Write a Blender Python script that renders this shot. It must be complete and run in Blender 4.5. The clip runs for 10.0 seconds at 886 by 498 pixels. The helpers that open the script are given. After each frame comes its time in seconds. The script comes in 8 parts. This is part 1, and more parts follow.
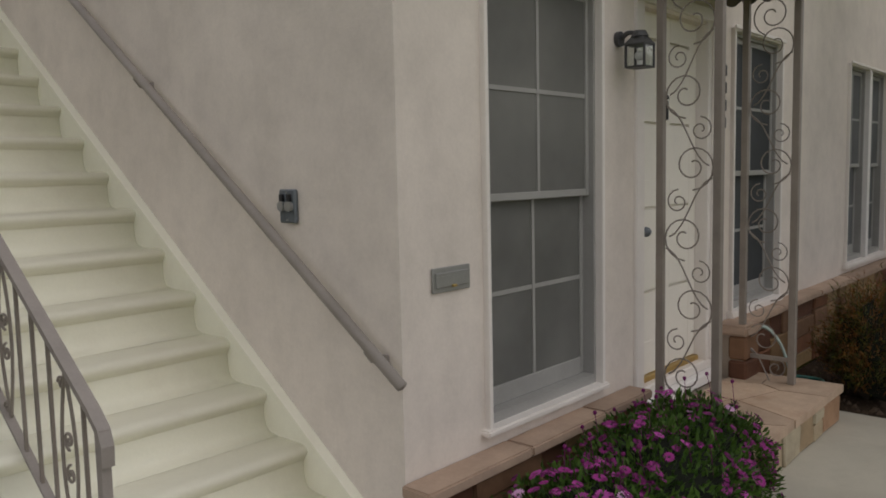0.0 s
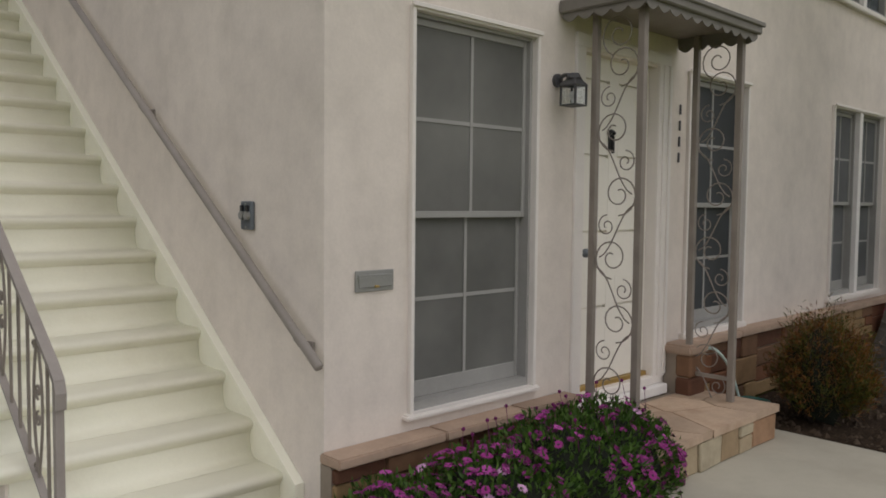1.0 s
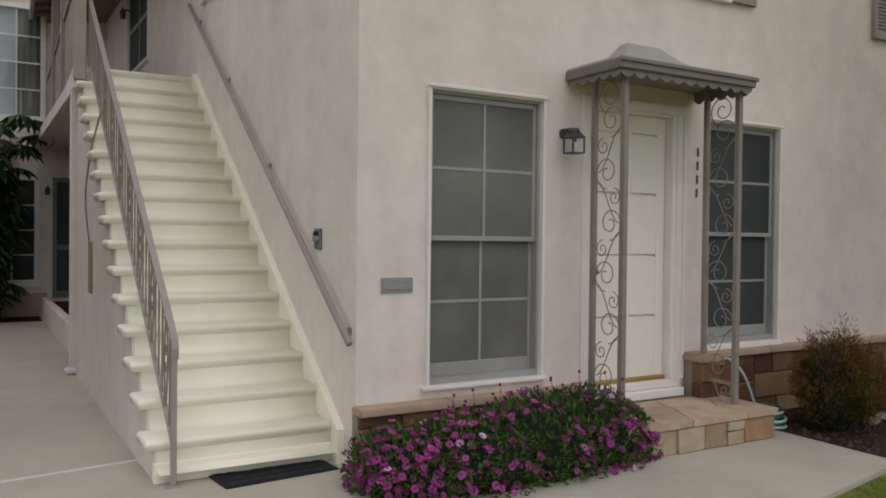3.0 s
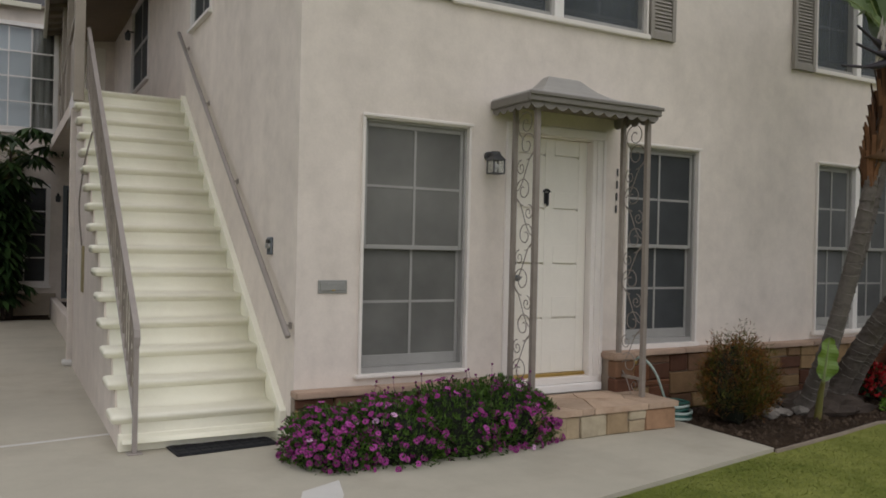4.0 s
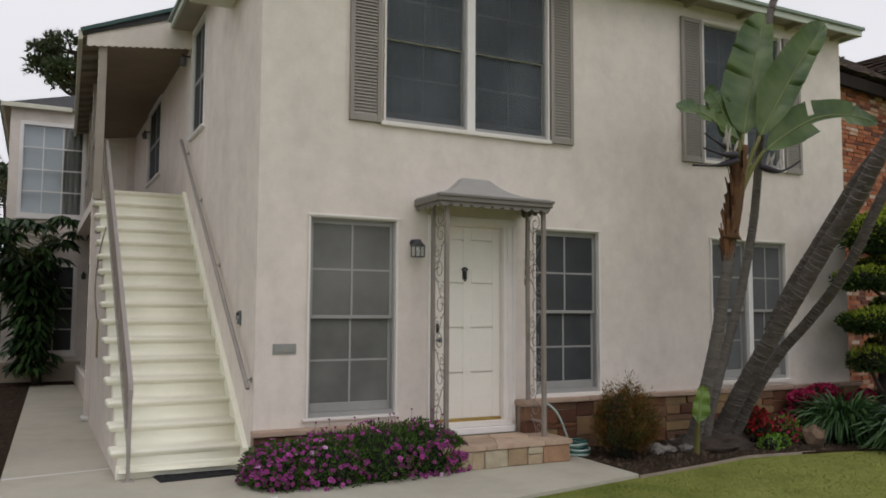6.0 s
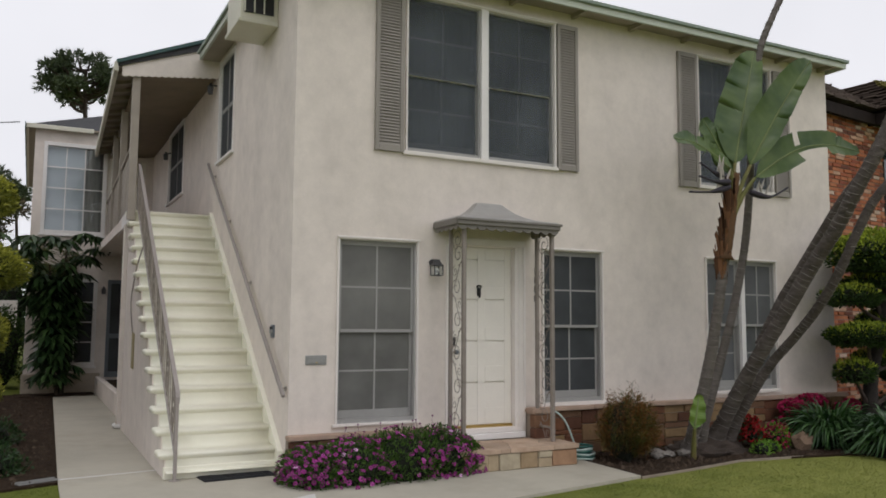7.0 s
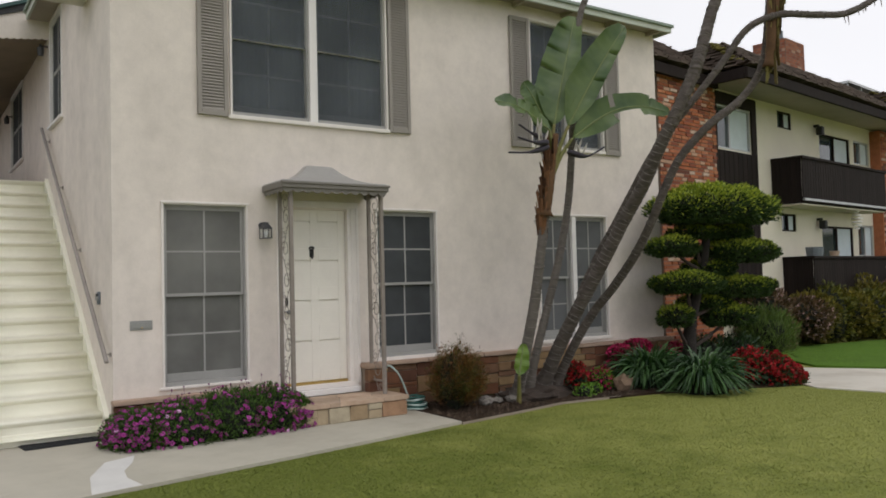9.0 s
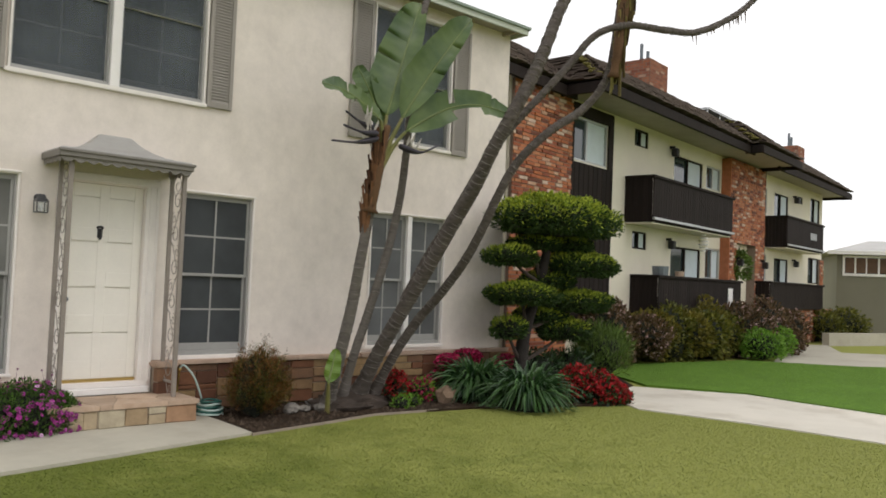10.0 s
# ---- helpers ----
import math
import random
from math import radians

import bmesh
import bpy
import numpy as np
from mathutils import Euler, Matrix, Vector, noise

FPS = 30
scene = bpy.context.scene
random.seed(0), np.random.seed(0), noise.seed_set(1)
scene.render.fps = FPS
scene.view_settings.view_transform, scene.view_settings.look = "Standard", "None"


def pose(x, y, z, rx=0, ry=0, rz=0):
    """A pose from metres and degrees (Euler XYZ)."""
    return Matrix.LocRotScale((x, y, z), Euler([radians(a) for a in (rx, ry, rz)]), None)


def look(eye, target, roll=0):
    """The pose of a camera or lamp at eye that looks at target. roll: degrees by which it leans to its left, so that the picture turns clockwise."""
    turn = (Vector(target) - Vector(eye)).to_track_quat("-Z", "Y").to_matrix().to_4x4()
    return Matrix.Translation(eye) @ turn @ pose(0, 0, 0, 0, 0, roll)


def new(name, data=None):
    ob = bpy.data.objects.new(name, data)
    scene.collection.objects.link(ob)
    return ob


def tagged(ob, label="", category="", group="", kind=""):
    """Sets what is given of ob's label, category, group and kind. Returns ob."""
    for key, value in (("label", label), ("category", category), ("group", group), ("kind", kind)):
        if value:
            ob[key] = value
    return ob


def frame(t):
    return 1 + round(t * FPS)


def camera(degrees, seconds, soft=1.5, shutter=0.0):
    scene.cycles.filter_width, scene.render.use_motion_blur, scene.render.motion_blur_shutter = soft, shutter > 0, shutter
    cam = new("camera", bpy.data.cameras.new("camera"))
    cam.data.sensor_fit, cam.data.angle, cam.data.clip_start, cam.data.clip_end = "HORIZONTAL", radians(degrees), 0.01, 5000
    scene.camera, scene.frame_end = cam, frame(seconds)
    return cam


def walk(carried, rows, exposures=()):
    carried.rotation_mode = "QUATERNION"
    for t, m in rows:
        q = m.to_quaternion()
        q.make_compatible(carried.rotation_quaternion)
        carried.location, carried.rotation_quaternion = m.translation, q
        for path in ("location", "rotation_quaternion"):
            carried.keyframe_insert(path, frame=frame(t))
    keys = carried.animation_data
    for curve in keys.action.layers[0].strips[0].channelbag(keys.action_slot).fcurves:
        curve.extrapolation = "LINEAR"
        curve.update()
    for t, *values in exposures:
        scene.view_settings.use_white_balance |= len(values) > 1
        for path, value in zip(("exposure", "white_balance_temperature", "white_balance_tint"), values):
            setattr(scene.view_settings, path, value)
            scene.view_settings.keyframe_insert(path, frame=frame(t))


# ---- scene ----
cam = camera(57.8, 10.0, 1.75)
PATH = [
    (0, (-2.096, -2.060, 1.571), (-0.602, -0.745, 1.378), -1.24),
    (0.5, (-2.032, -2.485, 1.515), (-0.612, -1.090, 1.319), 2.02),
    (1, (-2.072, -2.888, 1.514), (-0.682, -1.454, 1.398), 0.57),
    (1.5, (-2.145, -3.223, 1.519), (-0.799, -1.749, 1.394), -0.20),
    (2, (-2.090, -3.731, 1.486), (-0.937, -2.098, 1.420), 1.97),
    (3.3, (-2.018, -4.851, 1.448), (-1.017, -3.119, 1.423), 0.52),
    (3.5, (-1.971, -5.058, 1.486), (-0.967, -3.328, 1.464), 0.81),
    (4, (-1.881, -5.611, 1.465), (-0.915, -3.859, 1.459), 1.29),
    (4.5, (-1.765, -6.111, 1.416), (-0.931, -4.293, 1.433), -0.90),
    (5, (-1.722, -6.622, 1.470), (-0.850, -4.822, 1.524), 1.19),
    (5.5, (-1.795, -7.088, 1.491), (-0.891, -5.308, 1.600), -0.86),
    (5.7, (-1.784, -7.280, 1.509), (-0.890, -5.495, 1.642), 0.10),
    (7, (-2.380, -8.059, 1.531), (-1.471, -6.287, 1.717), 0.37),
    (7.5, (-2.480, -8.274, 1.507), (-1.602, -6.483, 1.651), 1.79),
    (8, (-2.559, -8.351, 1.510), (-1.654, -6.575, 1.677), 0.01),
    (8.5, (-2.302, -8.555, 1.546), (-1.323, -6.816, 1.676), 0.43),
    (9, (-1.811, -8.720, 1.521), (-0.688, -7.066, 1.603), -1.47),
    (9.5, (-1.350, -8.682, 1.535), (-0.099, -7.124, 1.632), 1.86),
    (10, (-0.775, -8.591, 1.563), (0.575, -7.118, 1.641), 2.39),
]
EXPOSURES = [(0, -1.23, 6420, 14.0), (0.5, -1.05, 6400, 14.0), (1, -0.97, 6400, 14.0), (2, -0.86, 6370, 13.8), (3.5, -0.92, 6330, 14.3), (4.5, -0.94, 6320, 14.4), (7.5, -0.76, 6220, 14.7),
             (8.5, -0.77, 6230, 14.1), (9.0, -0.65, 6300, 13.5), (9.5, -0.49, 6350, 13.3), (10, -0.35, 6450, 12.1)]
walk(cam, [(t, look(eye, target, roll)) for t, eye, target, roll in PATH], EXPOSURES)
# ==== build ====
# ---- sky and sun: bright overcast day ----
world = bpy.data.worlds.new("overcast_sky")
scene.world = world
world.use_nodes = True
wn, wl = world.node_tree.nodes, world.node_tree.links
wn.clear()
w_out = wn.new("ShaderNodeOutputWorld")
w_bg = wn.new("ShaderNodeBackground")
w_sky = wn.new("ShaderNodeTexSky")
w_sky.sky_type = "NISHITA"
w_sky.sun_disc = False
w_sky.sun_elevation, w_sky.sun_rotation = radians(54), radians(178)
w_gain = wn.new("ShaderNodeMixRGB")
w_gain.blend_type = "MULTIPLY"
w_gain.inputs[0].default_value = 1.0
w_gain.inputs[2].default_value = (0.10, 0.10, 0.10, 1)
w_mix = wn.new("ShaderNodeMixRGB")
w_mix.inputs[0].default_value = 0.92
w_coord = wn.new("ShaderNodeTexCoord")
w_noise = wn.new("ShaderNodeTexNoise")
w_noise.inputs["Scale"].default_value = 2.2
w_noise.inputs["Detail"].default_value = 5.0
w_ramp = wn.new("ShaderNodeValToRGB")
w_ramp.color_ramp.elements[0].position, w_ramp.color_ramp.elements[0].color = 0.3, (1.50, 1.50, 1.47, 1)
w_ramp.color_ramp.elements[1].position, w_ramp.color_ramp.elements[1].color = 0.7, (1.70, 1.69, 1.66, 1)
wl.new(w_coord.outputs["Generated"], w_noise.inputs["Vector"])
wl.new(w_noise.outputs["Fac"], w_ramp.inputs["Fac"])
wl.new(w_sky.outputs["Color"], w_gain.inputs[1])
wl.new(w_gain.outputs["Color"], w_mix.inputs[1])
wl.new(w_ramp.outputs["Color"], w_mix.inputs[2])
wl.new(w_mix.outputs["Color"], w_bg.inputs["Color"])
w_bg.inputs["Strength"].default_value = 1.0
wl.new(w_bg.outputs["Background"], w_out.inputs["Surface"])

sun_data = bpy.data.lights.new("sun", "SUN")
sun_data.energy, sun_data.angle, sun_data.color = 0.62, radians(22), (1.0, 0.95, 0.88)
sun = new("sun", sun_data)
sun.matrix_world = look((0.3, -9, 12.5), (0, 0, 0))


# ---- materials ----
def node_mat(name, rough=0.6, metal=0.0, spec=0.4):
    m = bpy.data.materials.new(name)
    m.use_nodes = True
    b = m.node_tree.nodes["Principled BSDF"]
    b.inputs["Roughness"].default_value = rough
    b.inputs["Metallic"].default_value = metal
    b.inputs["Specular IOR Level"].default_value = spec
    return m, m.node_tree.nodes, m.node_tree.links, b


def tex_noise(n, l, scale, detail=4.0, rough=0.55, stretch=None, world_space=True):
    co = n.new("ShaderNodeNewGeometry") if world_space else n.new("ShaderNodeTexCoord")
    t = n.new("ShaderNodeTexNoise")
    t.inputs["Scale"].default_value, t.inputs["Detail"].default_value, t.inputs["Roughness"].default_value = scale, detail, rough
    src = co.outputs["Position"] if world_space else co.outputs["Object"]
    if stretch:
        mp = n.new("ShaderNodeMapping")
        mp.inputs["Scale"].default_value = stretch
        l.new(src, mp.inputs["Vector"])
        src = mp.outputs["Vector"]
    l.new(src, t.inputs["Vector"])
    return t


def ramp(n, l, fac, stops):
    r = n.new("ShaderNodeValToRGB")
    e = r.color_ramp.elements
    while len(e) < len(stops):
        e.new(0.5)
    for el, (p, c) in zip(e, stops):
        el.position, el.color = p, (*c, 1)
    l.new(fac, r.inputs["Fac"])
    return r


def mul(c, k):
    return tuple(min(1.0, v * k) for v in c)


def surface(name, col, var=0.12, big=0.7, fine=40.0, rough=0.6, bump=0.15, bump_dist=0.004, metal=0.0, spec=0.35,
            island=0.0, per_object=0.0, mottle=0.0, mottle_scale=6.0, stain=None, stain_amount=0.5, stretch=None, stain_scale=1.3, bump_scale=None):
    """Two scales of variation: broad mottling times fine grain, optional stains, and a fine bump."""
    m, n, l, b = node_mat(name, rough, metal, spec)
    t1 = tex_noise(n, l, big, 5.0, 0.6, stretch)
    r1 = ramp(n, l, t1.outputs["Fac"], [(0.3, mul(col, 1 - var)), (0.7, mul(col, 1 + var))])
    t2 = tex_noise(n, l, fine, 3.0, 0.6)
    r2 = ramp(n, l, t2.outputs["Fac"], [(0.25, (1 - var * 0.8,) * 3), (0.75, (1.0,) * 3)])
    mx = n.new("ShaderNodeMixRGB")
    mx.blend_type = "MULTIPLY"
    mx.inputs[0].default_value = 1.0
    l.new(r1.outputs["Color"], mx.inputs[1])
    l.new(r2.outputs["Color"], mx.inputs[2])
    out = mx.outputs["Color"]
    if stain:
        t3 = tex_noise(n, l, stain_scale, 6.0, 0.65, stretch)
        r3 = ramp(n, l, t3.outputs["Fac"], [(0.50, (0, 0, 0)), (0.72, (stain_amount,) * 3)])
        m3 = n.new("ShaderNodeMixRGB")
        m3.inputs[2].default_value = (*stain, 1)
        l.new(r3.outputs["Color"], m3.inputs[0])
        l.new(out, m3.inputs[1])
        out = m3.outputs["Color"]
    if mottle:
        t6 = tex_noise(n, l, mottle_scale, 9.0, 0.72)
        r6 = ramp(n, l, t6.outputs["Fac"], [(0.40, (1.0, 1.0, 1.0)), (0.66, (1 - mottle,) * 3)])
        m6 = n.new("ShaderNodeMixRGB")
        m6.blend_type = "MULTIPLY"
        m6.inputs[0].default_value = 1.0
        l.new(out, m6.inputs[1])
        l.new(r6.outputs["Color"], m6.inputs[2])
        out = m6.outputs["Color"]
    if island or per_object:
        src = n.new("ShaderNodeObjectInfo" if per_object else "ShaderNodeNewGeometry")
        amount = per_object or island
        fac = src.outputs["Random"] if per_object else src.outputs["Random Per Island"]
        r4 = ramp(n, l, fac, [(0.0, (1 - amount,) * 3), (1.0, (1 + amount * 0.35,) * 3)])
        m4 = n.new("ShaderNodeMixRGB")
        m4.blend_type = "MULTIPLY"
        m4.inputs[0].default_value = 1.0
        l.new(out, m4.inputs[1])
        l.new(r4.outputs["Color"], m4.inputs[2])
        out = m4.outputs["Color"]
    l.new(out, b.inputs["Base Color"])
    if bump:
        t5 = tex_noise(n, l, bump_scale or fine, 4.0, 0.6)
        bp = n.new("ShaderNodeBump")
        bp.inputs["Strength"].default_value, bp.inputs["Distance"].default_value = bump, bump_dist
        l.new(t5.outputs["Fac"], bp.inputs["Height"])
        l.new(bp.outputs["Normal"], b.inputs["Normal"])
    return m


def palette(name, cols, rough=0.75, per_object=True, bump=0.5, fine=30.0, grain=0.25, bump_dist=0.006, spec=0.25):
    """Pieces of several colours, one for each piece, with grain."""
    m, n, l, b = node_mat(name, rough, 0.0, spec)
    src = n.new("ShaderNodeObjectInfo" if per_object else "ShaderNodeNewGeometry")
    fac = src.outputs["Random"] if per_object else src.outputs["Random Per Island"]
    r = ramp(n, l, fac, [(i / len(cols), c) for i, c in enumerate(cols)])
    r.color_ramp.interpolation = "CONSTANT"
    t = tex_noise(n, l, fine * 0.3, 5.0, 0.65)
    r2 = ramp(n, l, t.outputs["Fac"], [(0.25, (1 - grain,) * 3), (0.75, (1 + grain * 0.6,) * 3)])
    mx = n.new("ShaderNodeMixRGB")
    mx.blend_type = "MULTIPLY"
    mx.inputs[0].default_value = 1.0
    l.new(r.outputs["Color"], mx.inputs[1])
    l.new(r2.outputs["Color"], mx.inputs[2])
    l.new(mx.outputs["Color"], b.inputs["Base Color"])
    t5 = tex_noise(n, l, fine, 4.0, 0.6)
    bp = n.new("ShaderNodeBump")
    bp.inputs["Strength"].default_value, bp.inputs["Distance"].default_value = bump, bump_dist
    l.new(t5.outputs["Fac"], bp.inputs["Height"])
    l.new(bp.outputs["Normal"], b.inputs["Normal"])
    return m


def leaf_mat(name, lo, hi, rough=0.5, shine=0.3, through_light=0.25, fine=6.0):
    m, n, l, b = node_mat(name, rough, 0.0, shine)
    g = n.new("ShaderNodeNewGeometry")
    r = ramp(n, l, g.outputs["Random Per Island"], [(0.0, lo), (1.0, hi)])
    t = tex_noise(n, l, fine, 3.0)
    r2 = ramp(n, l, t.outputs["Fac"], [(0.3, (0.75,) * 3), (0.7, (1.15,) * 3)])
    mx = n.new("ShaderNodeMixRGB")
    mx.blend_type = "MULTIPLY"
    mx.inputs[0].default_value = 1.0
    l.new(r.outputs["Color"], mx.inputs[1])
    l.new(r2.outputs["Color"], mx.inputs[2])
    l.new(mx.outputs["Color"], b.inputs["Base Color"])
    tr = n.new("ShaderNodeBsdfTranslucent")
    l.new(mx.outputs["Color"], tr.inputs["Color"])
    ms = n.new("ShaderNodeMixShader")
    ms.inputs[0].default_value = through_light
    out = n["Material Output"]
    l.new(b.outputs["BSDF"], ms.inputs[1])
    l.new(tr.outputs["BSDF"], ms.inputs[2])
    l.new(ms.outputs["Shader"], out.inputs["Surface"])
    return m


def glass_mat(name, tint=(0.93, 0.96, 0.95), rough=0.02, ior=1.45):
    m, n, l, b = node_mat(name, rough, 0.0, 0.5)
    b.inputs["Base Color"].default_value = (*tint, 1)
    b.inputs["Transmission Weight"].default_value = 1.0
    b.inputs["IOR"].default_value = ior
    t = tex_noise(n, l, 1.5, 2.0)
    bp = n.new("ShaderNodeBump")
    bp.inputs["Strength"].default_value, bp.inputs["Distance"].default_value = 0.05, 0.01
    l.new(t.outputs["Fac"], bp.inputs["Height"])
    l.new(bp.outputs["Normal"], b.inputs["Normal"])
    return m


def screen_mat(name, col, open_share):
    """Fine woven insect screen: part of the light passes through the mesh."""
    m, n, l, b = node_mat(name, 0.7, 0.0, 0.2)
    t = tex_noise(n, l, 1.4, 4.0, 0.55)
    r = ramp(n, l, t.outputs["Fac"], [(0.3, mul(col, 0.72)), (0.7, mul(col, 1.25))])
    l.new(r.outputs["Color"], b.inputs["Base Color"])
    tr = n.new("ShaderNodeBsdfTransparent")
    ms = n.new("ShaderNodeMixShader")
    ms.inputs[0].default_value = open_share
    l.new(b.outputs["BSDF"], ms.inputs[1])
    l.new(tr.outputs["BSDF"], ms.inputs[2])
    l.new(ms.outputs["Shader"], n["Material Output"].inputs["Surface"])
    return m


def lawn_mix(n, l, fresh, dry):
    """Mix of fresh and dry grass: dry and yellowish towards the middle of the lawn, with an uneven border."""
    g = n.new("ShaderNodeNewGeometry")
    t = tex_noise(n, l, 1.5, 7.0, 0.7)
    sx = n.new("ShaderNodeSeparateXYZ")
    l.new(g.outputs["Position"], sx.inputs[0])
    ma = n.new("ShaderNodeMath")
    ma.operation = "MULTIPLY_ADD"
    ma.inputs[1].default_value, ma.inputs[2].default_value = 0.13, -0.62
    l.new(sx.outputs["X"], ma.inputs[0])
    ad = n.new("ShaderNodeMath")
    ad.operation = "MULTIPLY_ADD"
    ad.inputs[1].default_value = 1.5
    l.new(t.outputs["Fac"], ad.inputs[0])
    l.new(ma.outputs[0], ad.inputs[2])
    f = ramp(n, l, ad.outputs[0], [(0.30, (0, 0, 0)), (0.85, (1, 1, 1))])
    mx = n.new("ShaderNodeMixRGB")
    l.new(f.outputs["Color"], mx.inputs[0])
    l.new(fresh.outputs["Color"], mx.inputs[1])
    l.new(dry.outputs["Color"], mx.inputs[2])
    return mx


M = {}
M["stucco"] = surface("cream_stucco", (0.778, 0.708, 0.642), 0.07, 1.6, 60, 0.85, 0.22, 0.006, spec=0.15,
                      stain=(0.50, 0.455, 0.395), stain_amount=0.24, stretch=(1, 1, 0.8), stain_scale=2.2, mottle=0.10, mottle_scale=4.5, bump_scale=38)
M["trim"] = surface("white_trim_paint", (0.80, 0.775, 0.75), 0.05, 3, 50, 0.5, 0.08, 0.002)
M["door_paint"] = surface("off_white_door_paint", (0.82, 0.785, 0.71), 0.04, 2, 40, 0.45, 0.05, 0.002)
M["sash"] = surface("grey_sash_paint", (0.34, 0.335, 0.318), 0.08, 3, 60, 0.5, 0.1, 0.002)
M["shutter"] = surface("taupe_shutter_paint", (0.30, 0.275, 0.245), 0.08, 2, 60, 0.6, 0.1, 0.002)
M["iron"] = surface("taupe_painted_iron", (0.26, 0.225, 0.195), 0.12, 8, 120, 0.5, 0.15, 0.001, spec=0.4)
M["rail"] = surface("pale_taupe_rail_paint", (0.34, 0.305, 0.28), 0.10, 6, 90, 0.5, 0.15, 0.001, spec=0.4)
M["canopy"] = surface("grey_painted_metal", (0.34, 0.33, 0.31), 0.10, 3, 60, 0.5, 0.1, 0.002, spec=0.45)
M["stair"] = surface("cream_stair_coating", (0.89, 0.875, 0.735), 0.04, 1.5, 70, 0.5, 0.2, 0.003, spec=0.3,
                     stain=(0.70, 0.66, 0.54), stain_amount=0.35, stain_scale=3.0)
M["concrete"] = surface("weathered_concrete", (0.465, 0.437, 0.36), 0.07, 0.6, 90, 0.85, 0.3, 0.003, spec=0.2,
                        stain=(0.33, 0.29, 0.23), stain_amount=0.5, stain_scale=0.9, mottle=0.07, mottle_scale=3.0)
M["pale_concrete"] = surface("pale_concrete", (0.64, 0.60, 0.52), 0.07, 0.8, 90, 0.85, 0.3, 0.003, spec=0.2, stain=(0.44, 0.39, 0.31), stain_amount=0.7, stain_scale=1.1)
M["patch"] = surface("pale_fresh_cement", (0.62, 0.61, 0.58), 0.06, 3, 80, 0.85, 0.3, 0.003)
M["capstone"] = surface("pink_sandstone", (0.46, 0.335, 0.25), 0.14, 4, 50, 0.8, 0.35, 0.004, per_object=0.18,
                        stain=(0.34, 0.25, 0.20), stain_amount=0.5, stain_scale=5)
M["stone"] = palette("mixed_sandstone", [(0.16, 0.07, 0.04), (0.25, 0.155, 0.08), (0.19, 0.085, 0.045), (0.12, 0.055, 0.033),
                                         (0.17, 0.095, 0.055), (0.30, 0.20, 0.10), (0.14, 0.062, 0.036), (0.19, 0.105, 0.06)])
M["stone_pale"] = palette("pale_sandstone", [(0.40, 0.32, 0.21), (0.34, 0.25, 0.15), (0.44, 0.38, 0.27), (0.36, 0.22, 0.13), (0.42, 0.33, 0.20)])
M["flag"] = surface("flagstone", (0.54, 0.40, 0.29), 0.14, 5, 45, 0.75, 0.3, 0.003, per_object=0.26,
                    stain=(0.34, 0.21, 0.13), stain_amount=0.6, stain_scale=4)
M["mortar"] = surface("grey_mortar", (0.30, 0.25, 0.20), 0.12, 6, 80, 0.9, 0.4, 0.004)
M["soil"] = surface("dark_garden_soil", (0.042, 0.028, 0.018), 0.35, 5, 45, 0.95, 0.9, 0.03, spec=0.1,
                    stain=(0.075, 0.052, 0.033), stain_amount=0.6, stain_scale=9)
M["rubber"] = surface("black_rubber", (0.022, 0.023, 0.026), 0.2, 10, 150, 0.75, 0.5, 0.002, spec=0.2)
M["black"] = surface("black_metal", (0.02, 0.02, 0.022), 0.15, 10, 80, 0.45, 0.1, 0.001)
M["steel"] = surface("grey_metal", (0.34, 0.34, 0.33), 0.1, 10, 90, 0.45, 0.15, 0.001, metal=0.5)
M["zinc"] = surface("blue_grey_metal", (0.16, 0.18, 0.20), 0.15, 10, 90, 0.5, 0.15, 0.001, metal=0.3)
M["brass"] = surface("old_brass", (0.55, 0.38, 0.13), 0.15, 8, 90, 0.35, 0.1, 0.001, metal=0.9)
M["glass"] = glass_mat("window_glass")
M["glass_dusty"] = glass_mat("dusty_window_glass", (0.93, 0.95, 0.94), 0.03, 1.22)
M["screen"] = screen_mat("pale_insect_screen", (0.185, 0.185, 0.172), 0.14)
M["casing"] = surface("cream_casing_paint", (0.79, 0.745, 0.70), 0.05, 3, 50, 0.55, 0.1, 0.002)
M["screen_mid"] = screen_mat("grey_insect_screen", (0.135, 0.14, 0.142), 0.12)
M["screen_dark"] = screen_mat("dark_insect_screen", (0.063, 0.069, 0.073), 0.15)
# screen grey lifted towards blue for reflections in the upper panes
M["screen_upper"] = screen_mat("worn_insect_screen", (0.098, 0.112, 0.124), 0.36)
M["plinth"] = surface("tan_plinth_paint", (0.40, 0.345, 0.27), 0.1, 2, 50, 0.85, 0.3, 0.005, stain=(0.24, 0.19, 0.14), stain_amount=0.6, stain_scale=3)
M["curtain"] = surface("grey_sheer_curtain", (0.27, 0.27, 0.255), 0.06, 3, 60, 0.9, 0.1, 0.002)
# dark sheet behind panes: the dimness of the rooms put into a colour
M["dim_interior"] = surface("dark_grey_curtain", (0.07, 0.075, 0.08), 0.08, 3, 60, 0.9, 0.1, 0.002)
# pale blue-grey standing for the sky reflected in the wing window
M["blind"] = surface("pale_blue_grey_blind", (0.44, 0.49, 0.54), 0.08, 2, 60, 0.9, 0.1, 0.002)
M["curtain_white"] = surface("white_curtain", (0.75, 0.76, 0.77), 0.05, 3, 60, 0.9, 0.1, 0.002)
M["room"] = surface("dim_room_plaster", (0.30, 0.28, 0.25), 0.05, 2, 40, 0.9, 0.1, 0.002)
M["roof_green"] = surface("green_grey_fascia", (0.24, 0.29, 0.245), 0.08, 2, 50, 0.6, 0.1, 0.002)
